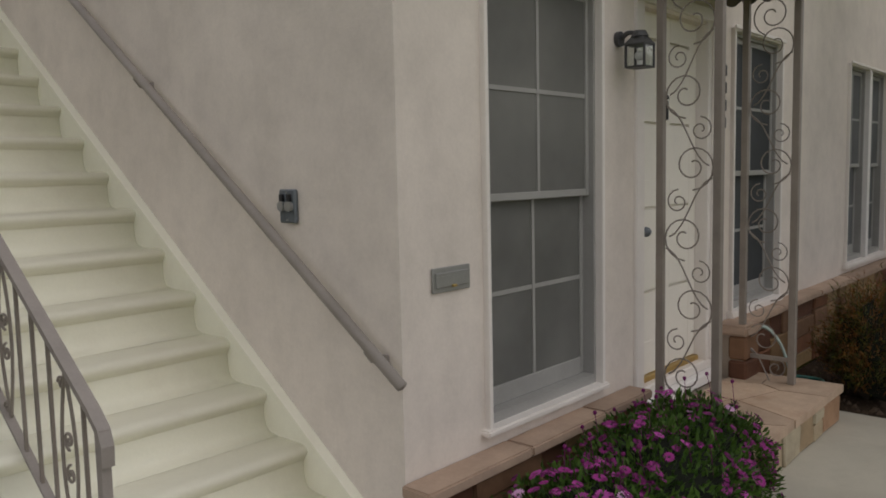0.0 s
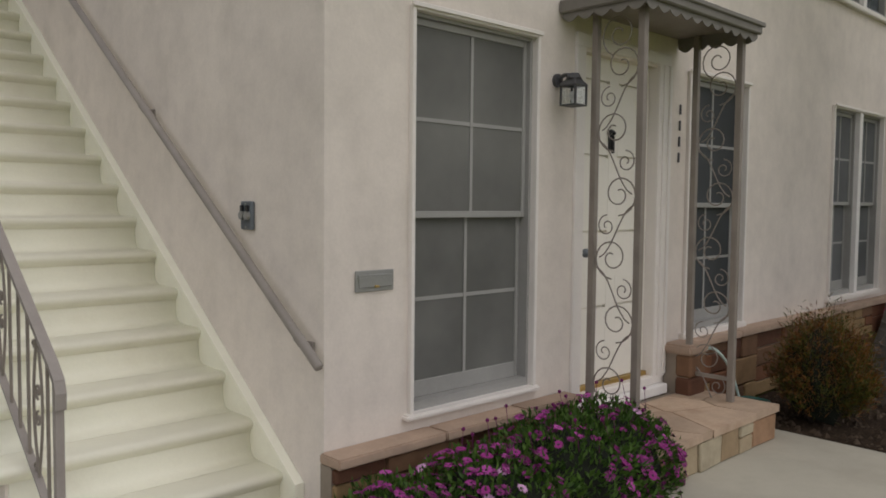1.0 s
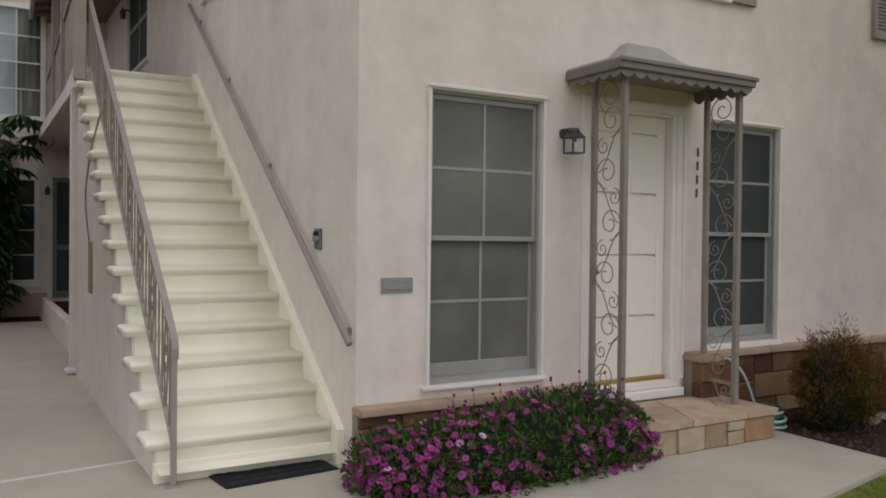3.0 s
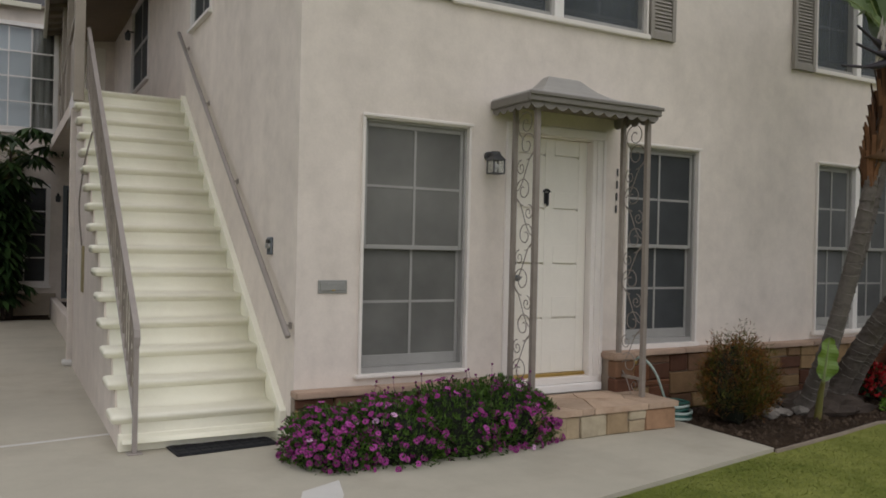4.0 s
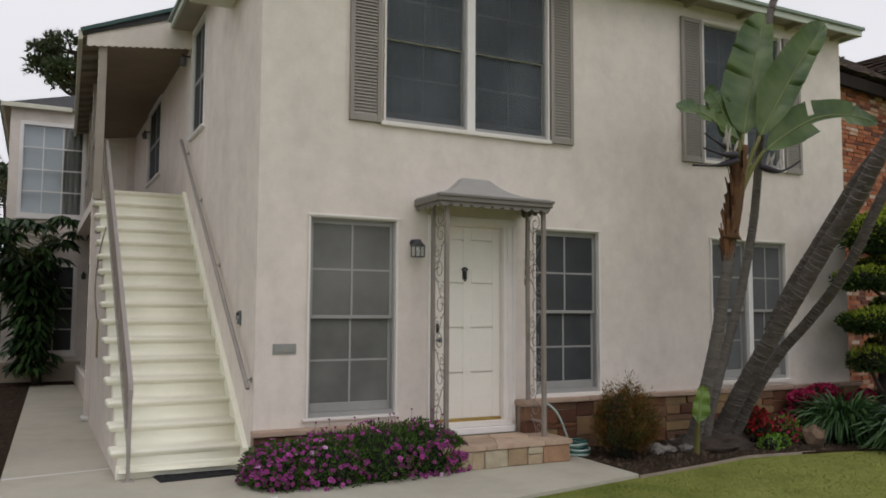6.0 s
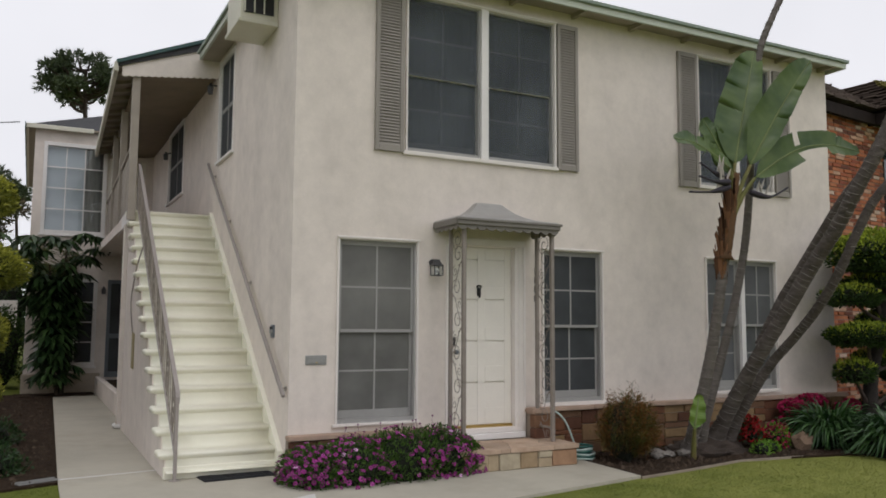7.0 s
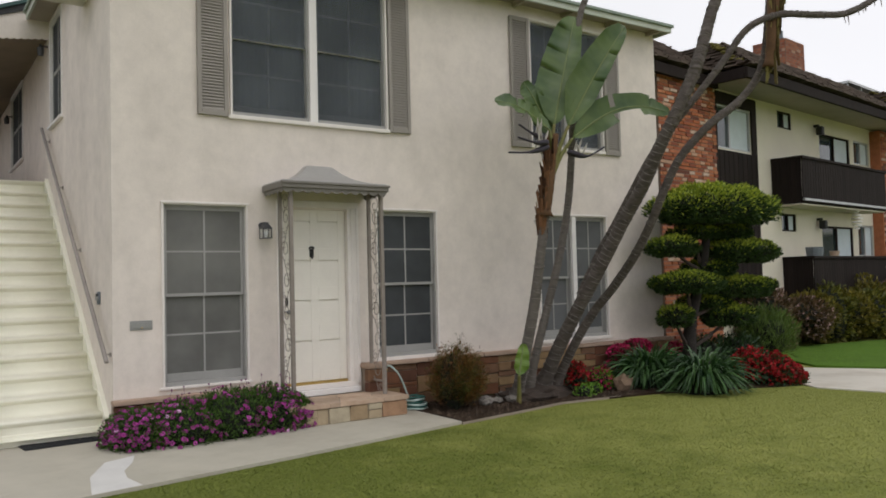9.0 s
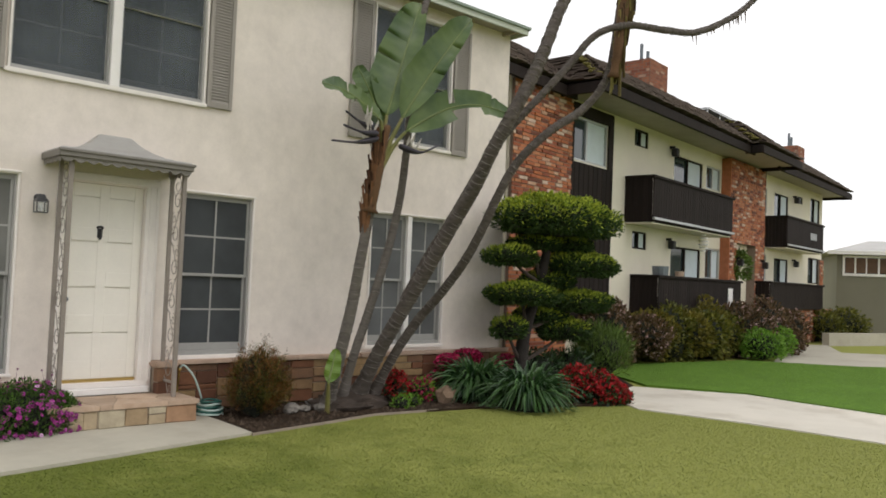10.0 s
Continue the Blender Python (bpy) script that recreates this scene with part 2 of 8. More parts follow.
M["fascia"] = surface("cream_fascia_paint", (0.62, 0.60, 0.50), 0.07, 2, 50, 0.6, 0.1, 0.002)
M["roofing"] = surface("dark_asphalt_shingle", (0.06, 0.06, 0.063), 0.2, 3, 60, 0.9, 0.5, 0.004, island=0.3)
# beige roof boards, darkened for the shade under the balcony roof
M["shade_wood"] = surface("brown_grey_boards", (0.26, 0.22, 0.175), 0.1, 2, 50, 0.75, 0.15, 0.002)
M["tan_paint"] = surface("tan_panel_paint", (0.34, 0.28, 0.14), 0.12, 4, 50, 0.6, 0.1, 0.002)
M["gutter"] = surface("mint_gutter_paint", (0.50, 0.54, 0.46), 0.07, 2, 50, 0.55, 0.1, 0.002)
# tan ceiling boards with the balcony's shade mixed into the colour
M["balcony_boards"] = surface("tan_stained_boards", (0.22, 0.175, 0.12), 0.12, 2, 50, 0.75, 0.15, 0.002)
M["teal_edge"] = surface("dark_teal_metal_edge", (0.045, 0.095, 0.088), 0.12, 2, 50, 0.55, 0.1, 0.002)
M["eave_wood"] = surface("beige_eave_boards", (0.38, 0.335, 0.265), 0.08, 2, 50, 0.7, 0.15, 0.002)


# ---- mesh helpers ----
def part(name, bm, material, parent=None, label="", smooth=False):
    """Link a bmesh as one mesh object under a thing or a part."""
    me = bpy.data.meshes.new(name)
    bmesh.ops.recalc_face_normals(bm, faces=bm.faces)
    bm.to_mesh(me)
    bm.free()
    if material:
        me.materials.append(material)
    if smooth:
        for p in me.polygons:
            p.use_smooth = True
    ob = new(name, me)
    if parent:
        ob.parent = parent
        ob.matrix_parent_inverse = Matrix.Translation(parent.location).inverted() if parent.type == "EMPTY" and parent.parent is None else Matrix()
    if label:
        ob["label"] = label
    return ob


def thing(name, at, label, category, group="", kind=""):
    ob = new(name)
    ob.location = at
    ob.empty_display_size = 0.1
    return tagged(ob, label, category, group, kind)


def raw(name, verts, faces, material, parent=None, label="", smooth=False):
    me = bpy.data.meshes.new(name)
    me.from_pydata([tuple(v) for v in verts], [], [tuple(f) for f in faces])
    me.update()
    if material:
        me.materials.append(material)
    if smooth:
        me.polygons.foreach_set("use_smooth", [True] * len(me.polygons))
    ob = new(name, me)
    if parent:
        ob.parent = parent
        ob.matrix_parent_inverse = Matrix.Translation(parent.location).inverted() if parent.type == "EMPTY" and parent.parent is None else Matrix()
    if label:
        ob["label"] = label
    return ob


def box(bm, x0, x1, y0, y1, z0, z1, bevel=0.0, seg=1, m=None):
    g = bmesh.ops.create_cube(bm, size=1.0)
    bmesh.ops.scale(bm, vec=(x1 - x0, y1 - y0, z1 - z0), verts=g["verts"])
    bmesh.ops.translate(bm, vec=((x0 + x1) / 2, (y0 + y1) / 2, (z0 + z1) / 2), verts=g["verts"])
    vs = g["verts"]
    if bevel:
        es = list({e for v in vs for e in v.link_edges})
        r = bmesh.ops.bevel(bm, geom=es, offset=bevel, segments=seg, affect="EDGES")
        vs = list({v for f in r["faces"] for v in f.verts} | {v for v in vs if v.is_valid})
    if m is not None:
        bmesh.ops.transform(bm, matrix=m, verts=vs)
    return vs


def bbox(x0, x1, y0, y1, z0, z1, bevel=0.0, seg=1):
    bm = bmesh.new()
    box(bm, x0, x1, y0, y1, z0, z1, bevel, seg)
    return bm


def tube(bm, pts, r, sides=8, r_end=None, cap=True, flat=None):
    """Sweep a ring along points; flat=(w, h) makes a bar section."""
    pts = [Vector(p) for p in pts]
    n = len(pts)
    rings = []
    side = None
    for i, p in enumerate(pts):
        d = (pts[min(i + 1, n - 1)] - pts[max(i - 1, 0)]).normalized()
        if side is None:
            side = d.cross(Vector((0, 0, 1)))
            if side.length < 0.05:
                side = d.cross(Vector((1, 0, 0)))
            side.normalize()
        side = (side - d * side.dot(d)).normalized()
        up = side.cross(d)
        k = i / max(1, n - 1)
        if isinstance(r, (list, tuple)):
            rr = r[i]
        else:
            rr = r if r_end is None else r + (r_end - r) * k
        ring = []
        for j in range(sides):
            a = 2 * math.pi * (j + 0.5) / sides
            if flat:
                sx = flat[0] * (1 if math.cos(a) > 0 else -1) / 2
                sy = flat[1] * (1 if math.sin(a) > 0 else -1) / 2
                ring.append(bm.verts.new(p + side * sx + up * sy))
            else:
                ring.append(bm.verts.new(p + side * math.cos(a) * rr + up * math.sin(a) * rr))
        rings.append(ring)
    for a, b in zip(rings[:-1], rings[1:]):
        for j in range(sides):
            bm.faces.new((a[j], a[(j + 1) % sides], b[(j + 1) % sides], b[j]))
    if cap:
        bm.faces.new(rings[0][::-1])
        bm.faces.new(rings[-1])


def prism(bm, outline, z0, z1):
    """Upright prism over a flat outline of (x, y)."""
    lo = [bm.verts.new((x, y, z0)) for x, y in outline]
    hi = [bm.verts.new((x, y, z1)) for x, y in outline]
    k = len(outline)
    bm.faces.new(lo[::-1])
    bm.faces.new(hi)
    for i in range(k):
        bm.faces.new((lo[i], lo[(i + 1) % k], hi[(i + 1) % k], hi[i]))


def wall(name, axis, at, depth, u0, u1, z0, z1, holes, material, label, parent=None):
    """A wall with real openings. axis 'y': the face lies at y=at, u runs along x; axis 'x': at x=at, u runs along y."""
    us = sorted({u0, u1, *[h[0] for h in holes], *[h[1] for h in holes]})
    zs = sorted({z0, z1, *[h[2] for h in holes], *[h[3] for h in holes]})
    bm = bmesh.new()
    cache = {}

    def v(u, d, z):
        key = (round(u, 4), round(d, 4), round(z, 4))
        if key not in cache:
            cache[key] = bm.verts.new((u, at + d, z) if axis == "y" else (at + d, u, z))
        return cache[key]

    def solid(i, j):
        if i < 0 or j < 0 or i >= len(us) - 1 or j >= len(zs) - 1:
            return False
        uc, zc = (us[i] + us[i + 1]) / 2, (zs[j] + zs[j + 1]) / 2
        return not any(h[0] < uc < h[1] and h[2] < zc < h[3] for h in holes)

    for i in range(len(us) - 1):
        for j in range(len(zs) - 1):
            if not solid(i, j):
                continue
            a, b, c, d = us[i], us[i + 1], zs[j], zs[j + 1]
            bm.faces.new((v(a, 0, c), v(b, 0, c), v(b, 0, d), v(a, 0, d)))
            bm.faces.new((v(a, depth, c), v(a, depth, d), v(b, depth, d), v(b, depth, c)))
            if not solid(i - 1, j):
                bm.faces.new((v(a, 0, c), v(a, 0, d), v(a, depth, d), v(a, depth, c)))
            if not solid(i + 1, j):
                bm.faces.new((v(b, 0, c), v(b, depth, c), v(b, depth, d), v(b, 0, d)))
            if not solid(i, j - 1):
                bm.faces.new((v(a, 0, c), v(a, depth, c), v(b, depth, c), v(b, 0, c)))
            if not solid(i, j + 1):
                bm.faces.new((v(a, 0, d), v(b, 0, d), v(b, depth, d), v(a, depth, d)))
    ob = part(name, bm, material, parent)
    if parent is None:
        tagged(ob, label, "wall", "", "structure")
    return ob


# ---- the house: walls with openings ----
W1 = (0.513, 1.425, 0.48, 2.43)
W2 = (3.11, 3.99, 0.60, 2.43)
W3 = (5.77, 7.10, 0.65, 2.435)
U1 = (1.285, 3.29, 3.455, 5.27)
U2 = (5.70, 7.11, 3.445, 5.25)
DOOR = (1.86, 2.72, 0.355, 2.42)
HOUSE_X, HOUSE_Y, TOP = 8.35, 11.2, 5.458

wall_south = wall("wall_south", "y", 0.0, 0.22, 0.0, HOUSE_X, 0.0, TOP, [W1, W2, W3, U1, U2, DOOR], M["stucco"],
                  "cream stucco front wall of the house")
wall_west = wall("wall_west", "x", 0.0, 0.22, 0.22, HOUSE_Y, 0.0, TOP, [(2.92, 3.88, 3.88, 5.36), (7.0, 8.75, 3.88, 5.26)], M["stucco"],
                 "cream stucco side wall beside the outdoor stairs")
wall_east = wall("wall_east", "x", HOUSE_X - 0.22, 0.22, 0.22, HOUSE_Y, 0.0, TOP, [], M["stucco"], "cream stucco end wall of the house")
wall_north = wall("wall_north", "y", HOUSE_Y + 0.3, 0.22, -0.2, HOUSE_X, 0.0, TOP, [], M["stucco"], "cream stucco rear wall of the house")
tagged(part("floor", bbox(0.23, 8.1, 0.23, 11.1, 2.9, 3.12), M["room"]), "dim upper floor inside the house", "floor", "", "structure")
tagged(part("ceiling", bbox(0.23, 8.1, 0.23, 11.1, 5.40, 5.48), M["room"]), "plain plaster ceiling inside the house", "ceiling", "", "structure")
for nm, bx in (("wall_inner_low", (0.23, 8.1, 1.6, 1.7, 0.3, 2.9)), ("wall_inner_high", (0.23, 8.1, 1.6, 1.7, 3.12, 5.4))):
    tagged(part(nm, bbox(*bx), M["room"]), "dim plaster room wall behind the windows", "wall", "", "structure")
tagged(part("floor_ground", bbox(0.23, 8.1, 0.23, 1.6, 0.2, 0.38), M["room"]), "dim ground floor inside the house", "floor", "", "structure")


def curtain_mesh(x0, x1, y, z0, z1, fold=0.018, step=0.02, wave=0.11):
    verts, faces = [], []
    k = int((x1 - x0) / step)
    for i in range(k + 1):
        x = x0 + (x1 - x0) * i / k
        yy = y + fold * math.sin(x / wave * 6.283) + 0.4 * fold * math.sin(x / wave * 3.9 + 1)
        verts += [(x, yy, z0), (x, yy, z1)]
    for i in range(k):
        faces.append((2 * i, 2 * i + 2, 2 * i + 3, 2 * i + 1))
    return verts, faces


def sash_window(parent, x0, x1, z0, z1, y, dark, curtain, cols=2, rows=2, upper_share=0.5):
    """A double-hung window: outer frame, two sashes with muntins, panes, insect screen, and behind them a curtain or a
    dark sheet for the dim room.
    """
    fr = 0.018
    bm = bmesh.new()
    box(bm, x0, x0 + fr, y - 0.02, y + 0.11, z0, z1)
    box(bm, x1 - fr, x1, y - 0.02, y + 0.11, z0, z1)
    box(bm, x0 + fr, x1 - fr, y - 0.02, y + 0.11, z1 - fr, z1)
    box(bm, x0 + fr, x1 - fr, y - 0.02, y + 0.11, z0, z0 + 0.045)
    frame_part = part("window_frame", bm, M["sash"], parent, "grey painted frame")
    zm = z0 + (z1 - z0) * (1 - upper_share)
    for nm, a, b, yy, bot in (("upper_sash", zm - 0.02, z1 - fr, y + 0.02, 0.035), ("lower_sash", z0 + 0.045, zm + 0.02, y + 0.055, 0.085)):
        st = 0.027
        xa, xb = x0 + fr, x1 - fr
        bm = bmesh.new()
        box(bm, xa, xa + st, yy - 0.015, yy + 0.015, a, b, 0.003)
        box(bm, xb - st, xb, yy - 0.015, yy + 0.015, a, b, 0.003)
        box(bm, xa + st, xb - st, yy - 0.015, yy + 0.015, b - 0.035, b, 0.003)
        box(bm, xa + st, xb - st, yy - 0.015, yy + 0.015, a, a + bot, 0.003)
        ga, gb, gc, gd = xa + st, xb - st, a + bot, b - 0.035
        for c in range(1, cols):
            xm = ga + (gb - ga) * c / cols
            box(bm, xm - 0.01, xm + 0.01, yy - 0.012, yy + 0.012, gc, gd)
        for r in range(1, rows):
            zz = gc + (gd - gc) * r / rows
            box(bm, ga, gb, yy - 0.011, yy + 0.011, zz - 0.01, zz + 0.01)
        sash = part(nm, bm, M["casing" if dark == "screen_upper" else "sash"], parent)
        if dark == "screen_upper":
            lap = 0.02 if nm == "lower_sash" else 0.0
            part("insect_screen", bbox(xa + 0.006, xb - 0.006, yy - 0.0185, yy - 0.0175, a + 0.003, b - lap), M[dark], sash, "fine woven screen")
        else:
            part("insect_screen", bbox(ga - 0.002, gb + 0.002, yy - 0.0065, yy - 0.0055, gc - 0.002, gd + 0.002), M[dark], sash, "fine woven screen")
        for c in range(cols):
            for r in range(rows):
                pa, pb = ga + (gb - ga) * c / cols + 0.008, ga + (gb - ga) * (c + 1) / cols - 0.008
                pc, pd = gc + (gd - gc) * r / rows + 0.008, gc + (gd - gc) * (r + 1) / rows - 0.008
                p = part("pane", bbox(pa, pb, yy - 0.002, yy + 0.002, pc, pd), M["glass_dusty"], sash)
                p.visible_shadow = False
    # In the dark material this sheet stands for the dim room, not cloth.
    v, f = curtain_mesh(x0 + 0.02, x1 - 0.02, y + 0.16, z0 + 0.02, z1 - 0.02)
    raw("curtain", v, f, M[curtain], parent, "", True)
    return frame_part


def window(name, op, label, units, dark, curtain, casing=0.02, sill_drop=0.045, mull=0.1):
    """A window in the front wall: white casing, sill, and one or two double-hung units."""
    x0, x1, z0, z1 = op
    w = thing(name, ((x0 + x1) / 2, 0, z0), label, "window", "", "structure")
    bm = bmesh.new()
    c = casing
    box(bm, x0 - c, x0 + 0.004, -0.028, 0.06, z0 - 0.002, z1 + c, 0.004)
    box(bm, x1 - 0.004, x1 + c, -0.028, 0.06, z0 - 0.002, z1 + c, 0.004)
    box(bm, x0 + 0.004, x1 - 0.004, -0.026, 0.06, z1 - 0.004, z1 + c, 0.004)
    box(bm, x0 - c - 0.01, x1 + c + 0.01, -0.04, -0.026, z1 + c - 0.012, z1 + c + 0.012, 0.003)
    part("casing", bm, M["casing"], w)
    part("window_sill", bbox(x0 - c - 0.032, x1 + c + 0.022, -0.045, 0.08, z0 - sill_drop, z0 + 0.004, 0.008, 2), M["casing"], w)
    span = (x1 - x0 - mull * (units - 1)) / units
    for u in range(units):
        a = x0 + u * (span + mull)
        sash_window(w, a + 0.004, a + span - 0.004, z0 + 0.004, z1 - 0.004, 0.035, dark, curtain)
        if u:
            part("mullion", bbox(a - mull, a, -0.03, 0.12, z0 + 0.004, z1 - 0.004, 0.005), M["trim"], w, "white mullion post")
    return w


window("window_1", W1, "tall double-hung window with pale sheer curtains and white casing", 1, "screen", "curtain", sill_drop=0.026)
window("window_2", W2, "double-hung window with dark insect screen beside the porch", 1, "screen_dark", "dim_interior")
window("window_3", W3, "paired double-hung windows behind the leaning palm trunks", 2, "screen_mid", "dim_interior", mull=0.08)
window("window_4", U1, "paired upper windows with dark screens between taupe shutters", 2, "screen_upper", "dim_interior")
window("window_5", U2, "paired upper windows behind the giant leaves", 2, "screen_upper", "dim_interior", mull=0.08)


def shutter(x0, x1, z0, z1):
    s = thing("shutter", ((x0 + x1) / 2, -0.02, z0), "taupe louvred wooden shutter fixed beside an upper window", "shutter", "window shutters")
    bm = bmesh.new()
    st = 0.045
    box(bm, x0, x0 + st, -0.045, -0.002, z0, z1, 0.003)
    box(bm, x1 - st, x1, -0.045, -0.002, z0, z1, 0.003)
    for a, b in ((z0, z0 + 0.07), (z1 - 0.06, z1)):
        box(bm, x0 + st, x1 - st, -0.043, -0.004, a, b, 0.003)
    part("shutter_frame", bm, M["shutter"], s)
    part("back_board", bbox(x0 + st, x1 - st, -0.012, -0.003, z0 + 0.07, z1 - 0.06), M["shutter"], s)
    k = int((z1 - z0 - 0.13) / 0.034)
    base = None
    for i in range(k):
        zc = z0 + 0.07 + (i + 0.5) * (z1 - z0 - 0.13) / k
        if base is None:
            bm = bmesh.new()
            box(bm, -(x1 - x0) / 2 + st, (x1 - x0) / 2 - st, -0.003, 0.003, -0.0205, 0.0205)
            base = part("slat", bm, M["shutter"], s)
            sl = base
        else:
            sl = new("slat", base.data)
            sl.parent = s
            sl.matrix_parent_inverse = base.matrix_parent_inverse
        sl.location, sl.rotation_euler = ((x0 + x1) / 2, -0.026, zc), (radians(-28), 0, 0)


shutter(0.895, 1.235, 3.43, 5.285)
shutter(3.325, 3.635, 3.43, 5.285)
shutter(5.315, 5.655, 3.40, 5.265)
shutter(7.155, 7.472, 3.40, 5.265)


# ---- front door ----
def front_door():
    x0, x1, z0, z1 = DOOR
    d = thing("door_1", ((x0 + x1) / 2, 0.06, z0), "white panelled front door, closed, with brass threshold", "door", "", "structure")
    bm = bmesh.new()
    box(bm, x0 - 0.07, x0 + 0.02, -0.02, 0.10, z0 - 0.02, z1 + 0.02, 0.006)
    box(bm, x1 - 0.02, x1 + 0.13, -0.02, 0.10, z0 - 0.02, z1 + 0.02, 0.006)
    box(bm, x1 + 0.02, x1 + 0.045, -0.032, -0.018, z0, z1 + 0.02, 0.004)
    box(bm, x1 + 0.09, x1 + 0.125, -0.032, -0.018, z0, z1 + 0.02, 0.004)
    box(bm, x0 - 0.07, x1 + 0.13, -0.02, 0.10, z1 + 0.02, z1 + 0.10, 0.006)
    part("door_frame", bm, M["casing"], d)
    bm = bmesh.new()
    box(bm, x0 + 0.02, x1 - 0.02, 0.086, 0.12, z0 + 0.03, z1 + 0.018)
    st, mid = 0.115, 0.10
    xm = (x0 + x1) / 2
    rows = [z0 + 0.03, z0 + 0.22, z0 + 0.516, z0 + 0.697, z0 + 0.99, z0 + 1.143, z0 + 1.466, z0 + 1.605, z0 + 1.928, z1 + 0.018]
    box(bm, x0 + 0.022, x0 + st, 0.06, 0.087, z0 + 0.03, z1 + 0.016, 0.003)
    box(bm, x1 - st, x1 - 0.022, 0.06, 0.087, z0 + 0.03, z1 + 0.016, 0.003)
    box(bm, xm - mid / 2, xm + mid / 2, 0.06, 0.087, z0 + 0.03, z1 + 0.016, 0.003)
    for i in range(0, 10, 2):
        for a, b in ((x0 + st, xm - mid / 2), (xm + mid / 2, x1 - st)):
            box(bm, a, b, 0.0605, 0.087, rows[i], rows[i + 1], 0.003)
    leaf = part("door_leaf", bm, M["door_paint"], d)
    for i in range(1, 9, 2):
        for a, b in ((x0 + st, xm - mid / 2), (xm + mid / 2, x1 - st)):
            part("panel", bbox(a - 0.004, b + 0.004, 0.0622, 0.0865, rows[i] - 0.004, rows[i + 1] - 0.016, 0.003, 2), M["door_paint"], leaf)
    part("threshold", bbox(x0 - 0.06, x1 + 0.1, -0.065, 0.10, 0.226, z0 - 0.06, 0.008), M["trim"], d, "white painted step")
    part("sill_board", bbox(x0 - 0.05, x1 + 0.09, -0.022, 0.10, z0 - 0.058, z0 - 0.005, 0.004), M["casing"], d, "cream board under the door")
    part("sill_strip", bbox(x0 + 0.022, x1 - 0.022, 0.03, 0.082, z0 - 0.004, z0 + 0.028, 0.004), M["brass"], d, "brass sill strip")
    bm = bmesh.new()
    box(bm, xm - 0.06, xm - 0.01, 0.045, 0.062, z0 + 1.50, z0 + 1.60, 0.004)
    tube(bm, [(xm - 0.035 + 0.03 * math.cos(a), 0.05, z0 + 1.60 + 0.02 * math.sin(a)) for a in [math.pi * k / 8 for k in range(9)]], 0.012, 6)
    box(bm, xm - 0.045, xm - 0.025, 0.03, 0.048, z0 + 1.48, z0 + 1.59, 0.004)
    part("door_knocker", bm, M["black"], d, "black knocker with peephole")
    bm = bmesh.new()
    bmesh.ops.create_uvsphere(bm, u_segments=12, v_segments=8, radius=0.028, matrix=pose(x0 + 0.075, 0.0, z0 + 0.86))
    tube(bm, [(x0 + 0.075, 0.062, z0 + 0.86), (x0 + 0.075, 0.0, z0 + 0.86)], 0.012, 8)
    part("door_knob", bm, M["zinc"], d, "round metal knob", True)
    bm = bmesh.new()
    box(bm, x0 + 0.045, x0 + 0.085, 0.045, 0.062, z0 + 0.93, z0 + 1.03, 0.006)
    tube(bm, [(x0 + 0.065, 0.045, z0 + 0.98), (x0 + 0.065, 0.03, z0 + 0.98)], 0.016, 8)
    part("deadbolt", bm, M["black"], d)


front_door()

# ---- stair: sixteen coated steps ----
RUN, RISE, Y1, Z1, STEPS = 0.262, 0.192, 0.25, 0.26, 16
SX0, SX1 = -1.13, -0.045
stair = thing("staircase", (-0.6, 2.2, 0), "cream coated outdoor staircase with sixteen rounded steps", "staircase", "", "structure")


def tread_mesh():
    """One tread with a bullnose that runs round its open end, at the nose's height zero."""
    bm = bmesh.new()
    prof = [(RUN + 0.03, 0.0), (RUN + 0.029, 0.0), (0.045, 0.0), (0.028, -0.002), (0.014, -0.007), (0.004, -0.015), (0.0, -0.025), (0.002, -0.035), (0.008, -0.044), (0.014, -0.05), (0.022, -0.066), (RUN + 0.03, -0.075)]
    xs = [(SX0 - 0.070, 0.30), (SX0 - 0.067, 0.62), (SX0 - 0.059, 0.86), (SX0 - 0.047, 0.97), (SX0 - 0.035, 1.0), (SX1, 1.0)]
    rings = []
    for x, k in xs:
        ring = []
        for y, z in prof:
            zz = -0.028 + (z + 0.028) * k if k < 1 else z
            ring.append(bm.verts.new((x, y + (1 - k) * 0.02, zz)))
        rings.append(ring)
    q = len(prof)
    for a, b in zip(rings[:-1], rings[1:]):
        for i in range(q):
            bm.faces.new((a[i], b[i], b[(i + 1) % q], a[(i + 1) % q]))
    bm.faces.new(rings[0])
    bm.faces.new(rings[-1][::-1])
    bmesh.ops.recalc_face_normals(bm, faces=bm.faces)
    return bm


tread0 = part("tread", tread_mesh(), M["stair"], stair, "", True)
for pg in tread0.data.polygons:
    pg.use_smooth = abs(pg.normal.x) < 0.5 or pg.area < 0.02
bm = bmesh.new()
cove = [(0.065, -0.045), (0.027, -0.046), (0.027, -0.047), (0.027, -0.075), (0.026, -0.12), (0.022, -0.145), (0.012, -0.168), (-0.004, -0.181), (-0.03, -RISE + 0.003), (-0.06, -RISE + 0.0015), (-0.061, -RISE + 0.001), (0.065, -RISE - 0.004)]
ca = [bm.verts.new((SX0, y, z)) for y, z in cove]
cb = [bm.verts.new((SX1, y, z)) for y, z in cove]
bm.faces.new(ca)
bm.faces.new(cb[::-1])
for i in range(len(cove)):
    j = (i + 1) % len(cove)
    bm.faces.new((ca[i], ca[j], cb[j], cb[i]))
riser0 = part("riser", bm, M["stair"], stair, "", True)
for pg in riser0.data.polygons:
    pg.use_smooth = abs(pg.normal.x) < 0.5
